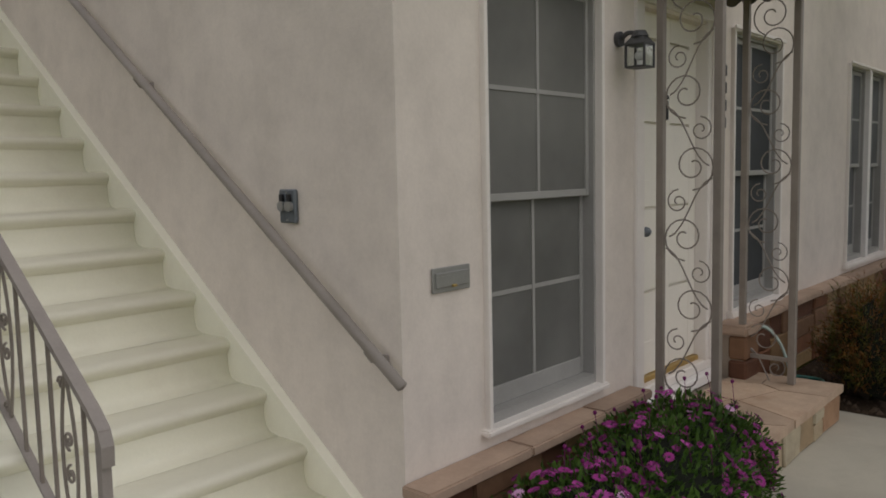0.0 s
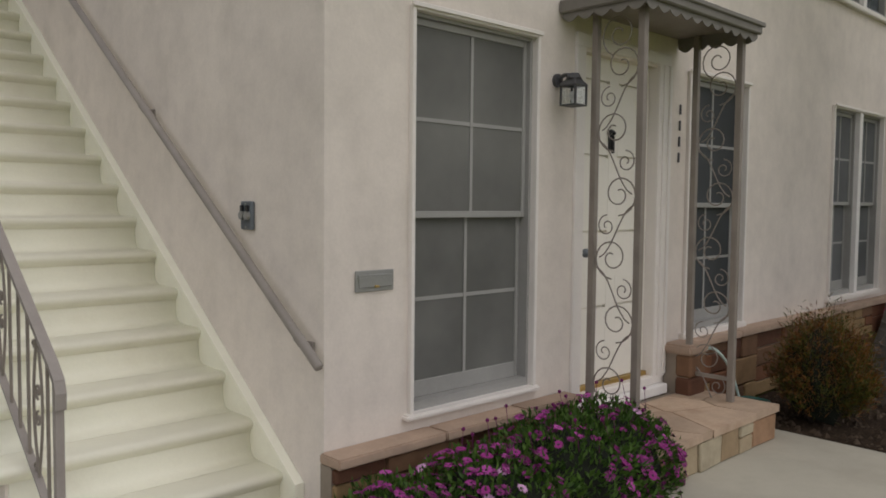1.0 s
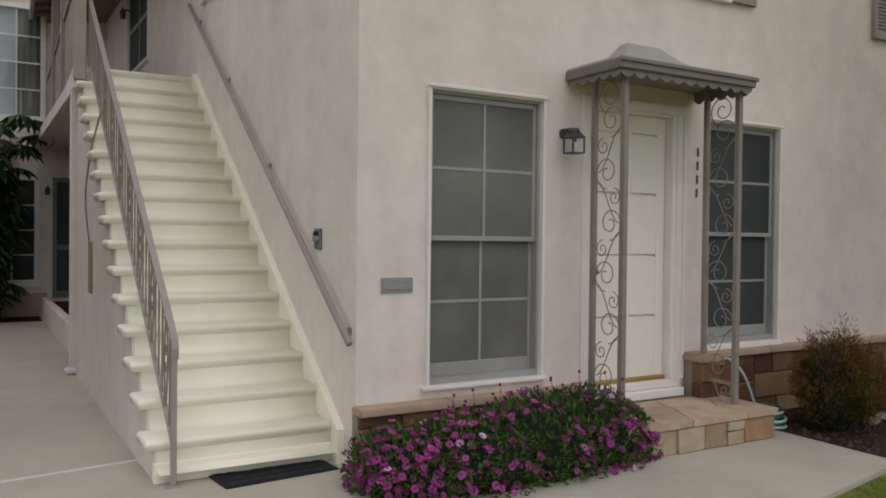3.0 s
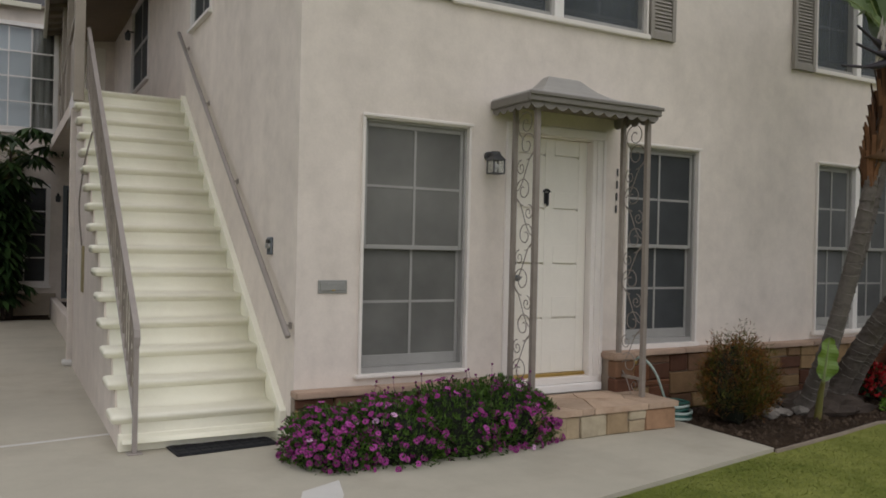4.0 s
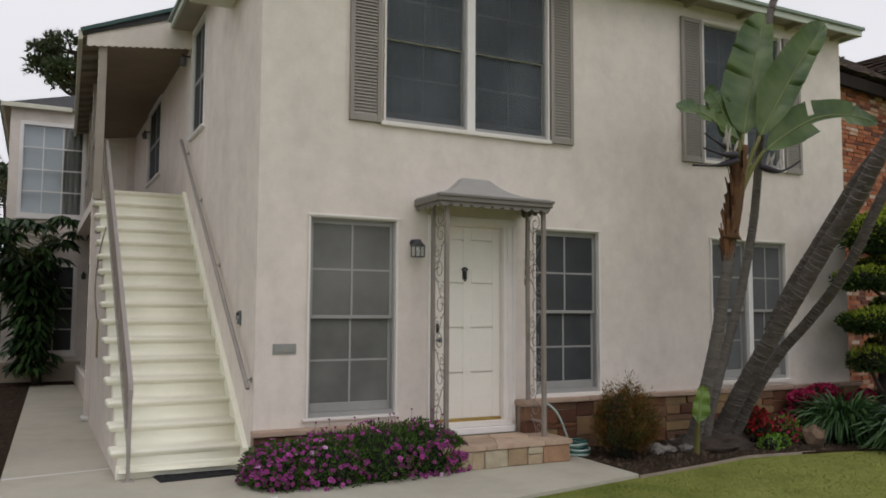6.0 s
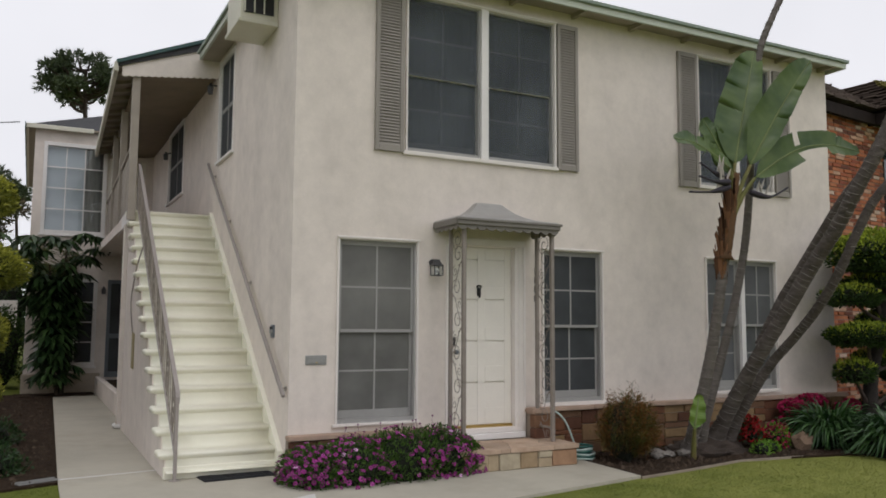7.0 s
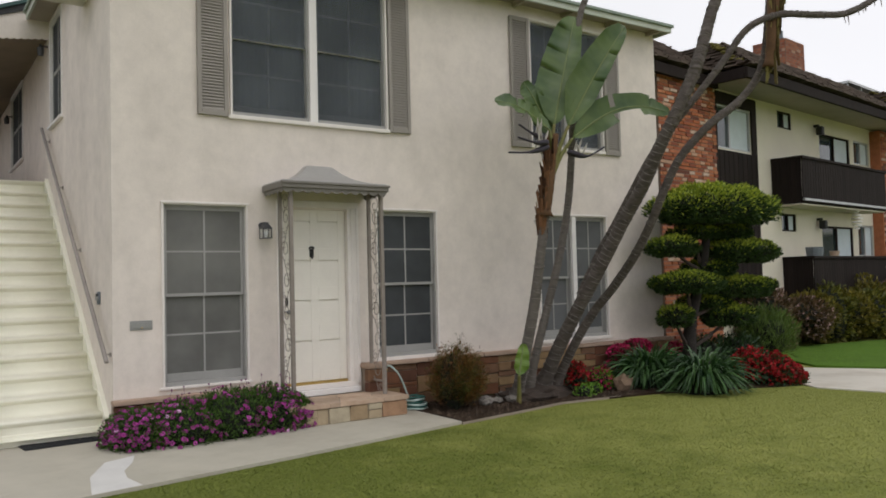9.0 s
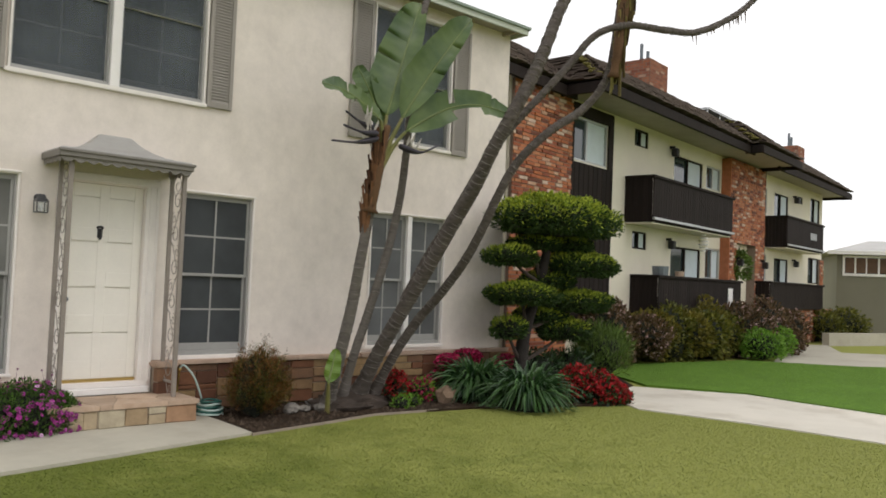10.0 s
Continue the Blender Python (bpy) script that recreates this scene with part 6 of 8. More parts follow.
# purple daisy bush
def daisy_bush():
    rs = np.random.RandomState(3)
    s = thing("daisy_bush", (0.85, -0.5, 0), "mound of purple daisies in full bloom along the ledge", "flower bush")
    blobs = [((0.12, -0.46, 0.08), (0.34, 0.45, 0.27)), ((0.55, -0.52, 0.10), (0.45, 0.44, 0.31)), ((1.05, -0.50, 0.12), (0.48, 0.44, 0.36)), ((1.48, -0.46, 0.12), (0.42, 0.40, 0.35)),
             ((1.78, -0.42, 0.08), (0.22, 0.33, 0.25))]
    P, A = [], []
    for k, (c, r) in enumerate(blobs):
        p, d = ellipsoid_points(rs, 3600, c, r, 0.70)
        P.append(p)
        A.append(d)
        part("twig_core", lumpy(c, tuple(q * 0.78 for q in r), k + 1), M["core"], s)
    P, A = np.concatenate(P), np.concatenate(A)
    ok = (P[:, 2] > 0.0) & ((P[:, 1] < -0.15) | (P[:, 2] > 0.42))
    P, A = P[ok], A[ok]
    ax = A + rs.normal(scale=0.5, size=A.shape) + np.array([0, 0, 0.5])
    leaves("foliage", P, ax, A + rs.normal(scale=0.5, size=A.shape), 0.042 * rs.uniform(0.6, 1.4, len(P)), 0.014 * rs.uniform(0.7, 1.4, len(P)), M["lf_flower"], s)
    # one daisy head of thirteen petals round a dark eye
    bm = bmesh.new()
    for k in range(13):
        a = 2 * math.pi * k / 13
        c, q = math.cos(a), math.sin(a)
        w = 0.006
        v = [bm.verts.new(t) for t in ((c * 0.004 - q * 0.002, q * 0.004 + c * 0.002, 0.001), (c * 0.018 - q * w, q * 0.018 + c * w, 0.004), (c * 0.029, q * 0.029, 0.001),
                                       (c * 0.018 + q * w, q * 0.018 - c * w, 0.004))]
        bm.faces.new(v)
    head = part("flower", bm, M["petal"], None)
    eye_bm = bmesh.new()
    bmesh.ops.create_uvsphere(eye_bm, u_segments=8, v_segments=4, radius=0.005)
    bmesh.ops.scale(eye_bm, vec=(1, 1, 0.5), verts=eye_bm.verts)
    eye_me = part("flower_eye", eye_bm, M["black"], None)
    me = head.data
    # join the eye into the head's mesh, as a second material
    jb = bmesh.new()
    jb.from_mesh(me)
    k0 = len(jb.faces)
    jb.from_mesh(eye_me.data)
    jb.faces.ensure_lookup_table()
    for f in jb.faces[k0:]:
        f.material_index = 1
    jb.to_mesh(me)
    jb.free()
    me.materials.append(M["black"])
    bpy.data.objects.remove(eye_me)
    n = 0
    order = rs.permutation(len(P))
    first = True
    for i in order:
        p, d = P[i], A[i]
        if d[2] < -0.05 and rs.random() < 0.6:
            continue
        if noise.noise(Vector(p) * 4.0) < -0.18:
            continue
        ob = head if first else new("flower", me)
        first = False
        ob.parent = s
        ob.matrix_parent_inverse = Matrix.Translation(s.location).inverted()
        nrm = Vector(d) + Vector((rs.normal() * 0.3, -0.25 + rs.normal() * 0.3, 0.55))
        ob.matrix_basis = Matrix.LocRotScale(Vector(p) + Vector(d) * 0.03, nrm.to_track_quat("Z", "Y"), Vector((1, 1, 1)) * float(rs.uniform(0.7, 1.15)))
        n += 1
        if n >= 300:
            break
    # the many further heads that nobody could count, as one joined part
    hv = np.array([v.co[:] for v in me.vertices])
    hf = [tuple(p.vertices) for p in me.polygons]
    hm = [p.material_index for p in me.polygons]
    vs, fs, ms = [], [], []
    got = 0
    for i in order[1200:]:
        p, d = P[i], A[i]
        if (d[2] < -0.1 and rs.random() < 0.5) or noise.noise(Vector(p) * 4.0) < -0.22:
            continue
        nrm = Vector(d) + Vector((rs.normal() * 0.3, -0.2 + rs.normal() * 0.3, 0.55))
        rot = np.array(nrm.to_track_quat("Z", "Y").to_matrix())
        q = (hv * rs.uniform(0.65, 1.1)) @ rot.T + p + d * 0.03
        k = len(vs)
        vs.extend(map(tuple, q))
        fs.extend(tuple(k + t for t in f) for f in hf)
        ms.extend(hm)
        got += 1
        if got >= 760:
            break
    more = raw("flower_mass", vs, fs, M["petal_mixed"], s, "purple daisy heads")
    more["kind"] = "stuff"
    more.data.materials.append(M["black"])
    more.data.polygons.foreach_set("material_index", ms)
    stalk = bmesh.new()
    for k in range(170):
        p = Vector(P[order[5000 + k]])
        if p.z < 0.30:
            continue
        tip = p + Vector((float(rs.normal()) * 0.03, 0.02, 0.10 + 0.05 * float(rs.random())))
        tube(stalk, [p, tip], 0.0015, 4)
        bmesh.ops.create_uvsphere(stalk, u_segments=6, v_segments=4, radius=0.010, matrix=Matrix.Translation(tip))
    part("bud_spray", stalk, M["petal"], s, "dark closed buds on stalks")["kind"] = "stuff"


daisy_bush()


M["lf_bronze"] = leaf_mat("bronze_tip_leaf", (0.09, 0.04, 0.012), (0.27, 0.115, 0.028))


def feathery(name, label, at, height, radius, seed, n):
    """A dense pointed bush of many fine upright sprays, bronze towards tips and flanks."""
    rs = np.random.RandomState(seed)
    s = thing(name, at, label, "shrub")
    st = bmesh.new()
    P, A, B = [], [], []
    sprays = 150
    for k in range(sprays):
        a, q = rs.uniform(0, 6.283), math.sqrt(rs.random())
        h = height * (1.02 - 0.62 * q ** 1.6) * rs.uniform(0.72, 1.05)
        r = radius * q * rs.uniform(0.85, 1.15)
        b = Vector((at[0] + 0.18 * r * math.cos(a), at[1] + 0.18 * r * math.sin(a), 0))
        t = Vector((at[0] + r * math.cos(a) + 0.05, at[1] + r * math.sin(a), h))
        mid = (b + t) / 2 + Vector((0.25 * r * math.cos(a), 0.25 * r * math.sin(a), 0.02))
        tube(st, [b, mid, t], 0.004, 3, 0.0015)
        m = n // sprays
        u = rs.uniform(0.25, 1.0, m)
        base = np.array([np.array(b.lerp(mid, v * 2) if v < 0.5 else mid.lerp(t, v * 2 - 1)) for v in u])
        P.append(base + rs.normal(scale=0.028, size=(m, 3)))
        A.append(np.array([math.cos(a) * 0.6, math.sin(a) * 0.6, 0.7]) + rs.normal(scale=0.6, size=(m, 3)))
        B.append(rs.random(m) < 0.15 + 0.55 * (rs.random() < 0.45) + 0.25 * (u > 0.9))
    part("stem_tuft", st, M["bark_dark"], s)["kind"] = "stuff"
    part("twig_core", lumpy((at[0], at[1], 0.30), (radius * 0.62, radius * 0.62, 0.31), seed, 0.3), M["core"], s)
    P, A, B = np.concatenate(P), np.concatenate(A), np.concatenate(B)
    P[:, 2] = np.maximum(P[:, 2], 0.01)
    for sel, mt, nm in ((~B, M["lf_nandina"], "foliage"), (B, M["lf_bronze"], "bronze_foliage")):
        leaves(nm, P[sel], A[sel], rs.normal(size=A[sel].shape) + np.array([0, 0, 1]), 0.046 * rs.uniform(0.6, 1.5, sel.sum()), 0.0068, mt, s)
    return s


feathery("bronze_shrub", "dense feathery green and bronze shrub in the bed beside the porch", (3.72, -0.72, 0), 0.86, 0.36, 5, 24000)


def strap_clump(name, label, at, radius, height, n, seed):
    """Arching strap leaves that rise from the middle and droop round it into a mound."""
    rs = np.random.RandomState(seed)
    s = thing(name, at, label, "plant", "strap-leaved clumps")
    vs, fs = [], []
    for k in range(n):
        a = rs.uniform(0, 6.283)
        rise = radians(rs.uniform(42, 86))
        length = radius * rs.uniform(1.1, 1.6)
        sag = height * rs.uniform(0.75, 1.45)
        r0 = radius * 0.25 * math.sqrt(rs.random())
        w = rs.uniform(0.017, 0.028)
        twist = rs.uniform(-0.5, 0.5)
        c, d = math.cos(a), math.sin(a)
        base = len(vs)
        for i in range(8):
            t = i / 7
            r = r0 + length * (math.cos(rise) * t * 0.72 + 0.12 * t * t)
            z = max(0.015, 0.01 + length * math.sin(rise) * t * 1.05 - sag * t ** 2.2)
            ww = w * (1 - 0.92 * t ** 3)
            x, y = at[0] + c * r, at[1] + d * r
            tz = twist * ww
            vs += [(x - d * ww, y + c * ww, z + ww * 0.3 + tz), (x, y, z - ww * 0.4), (x + d * ww, y - c * ww, z + ww * 0.3 - tz)]
        for i in range(7):
            p = base + 3 * i
            fs += [(p, p + 1, p + 4, p + 3), (p + 1, p + 2, p + 5, p + 4)]
    raw("leaf_tuft", vs, fs, M["lf_strap"], s)["kind"] = "stuff"
    # Dark lump paints the deep shade among the leaves.
    part("leaf_base", lumpy((at[0], at[1], 0.05), (radius * 0.5, radius * 0.5, height * 0.55), seed, 0.2), M["core"], s, "near-black lump standing for the shade inside the clump")
    return s


strap_clump("lily_clump", "mound of arching dark green strap leaves at the lawn's edge", (7.04, -1.76, 0), 0.66, 0.62, 620, 8)
strap_clump("lily_clump", "mound of arching dark green strap leaves below the magenta flowers", (6.97, -0.92, 0), 0.68, 0.62, 560, 9)
shrub("red_flower_bush", "low bush covered with red blossoms", "flower bush", [((8.28, -1.95, 0.14), (0.30, 0.30, 0.25)), ((8.05, -1.78, 0.2), (0.22, 0.24, 0.26)), ((8.52, -2.08, 0.07), (0.2, 0.2, 0.15))],
      M["lf_dark"], 900, 0.06, 14, (8.2, -1.9, 0), [(M["lf_red"], 0.55, 0.055, "blossoms")])
shrub("magenta_flower_bush", "row of magenta blossoms against the sandstone ledge", "flower bush",
      [((6.98, -0.34, 0.40), (0.18, 0.12, 0.09)), ((7.35, -0.34, 0.45), (0.24, 0.12, 0.10)), ((8.15, -0.33, 0.34), (0.22, 0.12, 0.10)), ((7.1, -0.33, 0.15), (0.45, 0.12, 0.2))],
      M["lf_dark"], 600, 0.06, 15, (7.1, -0.4, 0), [(M["lf_magenta"], 0.55, 0.06, "blossoms")])
shrub("red_flower_plant", "small red-flowering plant beside the leaning trunk", "flower", [((5.72, -0.72, 0.2), (0.13, 0.13, 0.17)), ((5.92, -0.6, 0.12), (0.12, 0.12, 0.12))],
      M["lf_dark"], 350, 0.05, 16, (5.7, -0.7, 0), [(M["lf_red"], 0.6, 0.05, "blossoms")])
shrub("small_flower_plant", "small leafy plant with pink blossoms in the bed", "flower", [((6.12, -0.75, 0.12), (0.2, 0.17, 0.16))],
      M["lf_bright"], 380, 0.055, 17, (6.1, -0.75, 0), [(M["lf_magenta"], 0.25, 0.045, "blossoms")])
shrub("white_flower_plant", "tiny plant with yellowish leaves at the bed's edge", "flower", [((5.55, -1.05, 0.05), (0.12, 0.1, 0.1)), ((5.78, -1.0, 0.05), (0.1, 0.1, 0.08))],
      M["lf_bright"], 160, 0.04, 18, (5.6, -1.05, 0), None)


def rock(at, r, seed, mat, label):
    bm = lumpy((at[0], at[1], at[2]), r, seed, 0.45, 2)
    ob = part("rock", bm, mat)
    return tagged(ob, label, "rock", "rocks in the bed")


M["rock"] = surface("pale_rock", (0.23, 0.21, 0.185), 0.25, 6, 40, 0.9, 0.5, 0.008)
M["rock_brown"] = surface("brown_rock", (0.22, 0.15, 0.10), 0.25, 6, 40, 0.9, 0.5, 0.008)
rr = random.Random(31)
for k in range(9):
    rock((4.28 + rr.uniform(-0.15, 0.5), -0.62 + rr.uniform(-0.2, 0.15), 0.035), (rr.uniform(0.05, 0.10), rr.uniform(0.05, 0.08), rr.uniform(0.035, 0.06)), k * 1.7, M["rock"], "pale rough rock in the bed")
rock((6.36, -0.98, 0.07), (0.15, 0.12, 0.13), 3.3, M["rock_brown"], "brown boulder beside the lily clump")


# ---- leaning bird-of-paradise trees ----
def paddle_material(name, lo, hi):
    m, n, l, b = node_mat(name, 0.38, 0.0, 0.45)
    t = tex_noise(n, l, 3.0, 4.0)
    r = ramp(n, l, t.outputs["Fac"], [(0.3, lo), (0.7, hi)])
    l.new(r.outputs["Color"], b.inputs["Base Color"])
    tr = n.new("ShaderNodeBsdfTranslucent")
    l.new(r.outputs["Color"], tr.inputs["Color"])
    ms = n.new("ShaderNodeMixShader")
    ms.inputs[0].default_value = 0.22
    l.new(b.outputs["BSDF"], ms.inputs[1])
    l.new(tr.outputs["BSDF"], ms.inputs[2])
    l.new(ms.outputs["Shader"], n["Material Output"].inputs["Surface"])
    return m


M["paddle"] = paddle_material("giant_paddle_leaf", (0.042, 0.085, 0.022), (0.115, 0.17, 0.048))
M["paddle_young"] = paddle_material("young_paddle_leaf", (0.085, 0.17, 0.022), (0.19, 0.29, 0.045))
M["paddle_rib"] = surface("pale_leaf_rib", (0.16, 0.20, 0.07), 0.15, 6, 40, 0.5, 0.1, 0.002)
M["stalk"] = surface("yellow_green_stalk", (0.17, 0.17, 0.05), 0.25, 5, 40, 0.55, 0.2, 0.003, stain=(0.16, 0.09, 0.04), stain_amount=0.6, stain_scale=5)
M["husk"] = surface("dry_brown_husk", (0.14, 0.075, 0.035), 0.35, 6, 50, 0.9, 0.6, 0.006, stain=(0.05, 0.03, 0.02), stain_amount=0.7, stain_scale=6)
M["spathe"] = surface("black_purple_beak", (0.03, 0.025, 0.035), 0.2, 8, 50, 0.45, 0.1, 0.002)


def catmull(pts, k=6):
    pts = [Vector(p) for p in pts]
    out = []
    for i in range(len(pts) - 1):
        p0, p1, p2, p3 = pts[max(i - 1, 0)], pts[i], pts[i + 1], pts[min(i + 2, len(pts) - 1)]
        for j in range(k):
            t = j / k
            out.append(0.5 * ((2 * p1) + (p2 - p0) * t + (2 * p0 - 5 * p1 + 4 * p2 - p3) * t * t + (3 * p1 - p0 - 3 * p2 + p3) * t ** 3))
    return out + [pts[-1]]


def ringed_trunk(parent, name, pts, r0, r1, seed, sides=12, rings=0.085, mat="bark"):
    """Trunk with leaf-scar rings: its radius swells at each scar."""
    rs = random.Random(seed)
    path = catmull(pts, 14)
    length = sum((b - a).length for a, b in zip(path[:-1], path[1:]))
    n = max(12, int(length / (rings / 3)))
    dense, acc = [], 0.0
    seg = [0.0]
    for a, b in zip(path[:-1], path[1:]):
        seg.append(seg[-1] + (b - a).length)
    for i in range(n + 1):
        d = length * i / n
        j = max(k for k in range(len(seg)) if seg[k] <= d + 1e-9)
        j = min(j, len(path) - 2)
        q = (d - seg[j]) / max(1e-9, seg[j + 1] - seg[j])
        dense.append(path[j].lerp(path[j + 1], q))
    radii = []
    for i in range(n + 1):
        k = i / n
        ph = (length * k / rings) % 1.0
        radii.append((r0 + (r1 - r0) * k) * (1.0 + (0.055 if ph < 0.25 else 0.0) + rs.uniform(-0.025, 0.025)) * (1 + 0.6 * max(0, 0.06 - k) / 0.06))
    bm = bmesh.new()
    tube(bm, dense, radii, sides)
    ob = part(name, bm, M[mat], parent, "", True)
    if mat.startswith("bark"):
        # thin pale scars: tilted bands round part of the stem
        vs, fs = [], []
        k = 4
        while k < n - 2:
            c, ax = dense[k], (dense[k + 1] - dense[k - 1]).normalized()
            sx = ax.orthogonal().normalized()
            sy = ax.cross(sx)
            a0, span = rs.uniform(0, 6.283), rs.uniform(2.2, 5.6)
            tx, ty = rs.uniform(-0.22, 0.22), rs.uniform(-0.22, 0.22)
            half = rs.uniform(0.002, 0.005)
            for j in range(13):
                t = a0 + span * j / 12
                o = sx * math.cos(t) + sy * math.sin(t)
                w = half * (0.25 + 0.75 * math.sin(math.pi * (j + 0.5) / 13)) * rs.uniform(0.7, 1.3)
                p = c + o * radii[k] * 1.0 + ax * radii[k] * (tx * math.cos(t) + ty * math.sin(t))
                vs += [p - ax * w + o * 0.001, p + o * 0.007, p + ax * w + o * 0.001]
                if j:
                    q = len(vs) - 6
                    fs += [(q, q + 3, q + 4, q + 1), (q + 1, q + 4, q + 5, q + 2)]
            k += rs.choice((1, 2, 2, 3))
        raw("leaf_scars", [tuple(v) for v in vs], fs, M["scar"], ob, "pale leaf scars round the stem")["kind"] = "stuff"
    return ob


def paddle_leaf(parent, base, tip, width, droop, face, tears, seed, stalk_from=None, fold=0.25, mat="paddle", notch=()):
    """A giant leaf: stalk, midrib, and a blade of side strips torn in places. width: each side of the midrib."""
    rs = random.Random(seed)
    base, tip = Vector(base), Vector(tip)
    if stalk_from:
        bm = bmesh.new()
        tube(bm, catmull([stalk_from, Vector(stalk_from).lerp(base, 0.5) + Vector((0, 0, 0.05)), base], 6), 0.035, 8, 0.018)
        part("leaf_stalk", bm, M["stalk"], parent, "", True)
    n = 36
    mid = []
    for i in range(n + 1):
        t = i / n
        p = base.lerp(tip, t)
        p.z += droop * math.sin(math.pi * t) * 1.0
        mid.append(p)
    bm = bmesh.new()
    tube(bm, mid, 0.014, 6, 0.004)
    rib = part("midrib", bm, M["paddle_rib"], parent, "pale midrib", True)
    f = Vector(face).normalized()
    vs, fs = [], []
    for sgn in (-1, 1):
        gap = 0.0
        prev = None
        for i in range(n + 1):
            t = i / n
            d = (mid[min(i + 1, n)] - mid[max(i - 1, 0)]).normalized()
            side = (d.cross(f)).normalized() * sgn
            nn = side.cross(d) * sgn
            w = width[(sgn + 1) // 2] * min(1.0, t / 0.24) ** 0.6 * (1 - t ** 5) ** 0.5 * (1.08 - 0.3 * t) * (1 + rs.uniform(-0.02, 0.02))
            cols = []
            for j in range(5):
                q = j / 4
                cols.append(mid[i] + side * (w * q) + f * (fold * w * q * q) + d * (0.10 * w * q) + f * (0.006 * math.sin(i * 2.4 + sgn) * min(1, q * 2) + 0.02 * math.sin(i * 0.5 + seed) * q))
            torn = (sgn, i * 22 // 36) in tears and (sgn, (i - 1) * 22 // 36) not in tears
            k = len(vs)
            vs += cols
            if prev is not None:
                for j in range(4):
                    if ((sgn, i * 22 // 36) in notch and j >= 1):
                        continue
                    fs.append((prev + j, prev + j + 1, k + j + 1, k + j))
            if torn:
                k2 = len(vs)
                vs += [c + d * (0.012 * q2) + f * (-0.022 * q2) for q2, c in enumerate(cols)]
                prev = k2
            else:
                prev = k
    bl = raw("blade", vs, fs, M[mat], parent, "giant green blade torn in places", True)
    return bl


M["husk_strip"] = leaf_mat("dry_husk_strip", (0.035, 0.018, 0.011), (0.24, 0.12, 0.06), 0.8, 0.15, 0.1)
M["dead_strip"] = leaf_mat("dying_leaf_strip", (0.05, 0.025, 0.014), (0.24, 0.21, 0.06), 0.7, 0.2, 0.1)
M["sepal"] = surface("withered_white_sepal", (0.50, 0.46, 0.42), 0.25, 12, 60, 0.7, 0.2, 0.002)


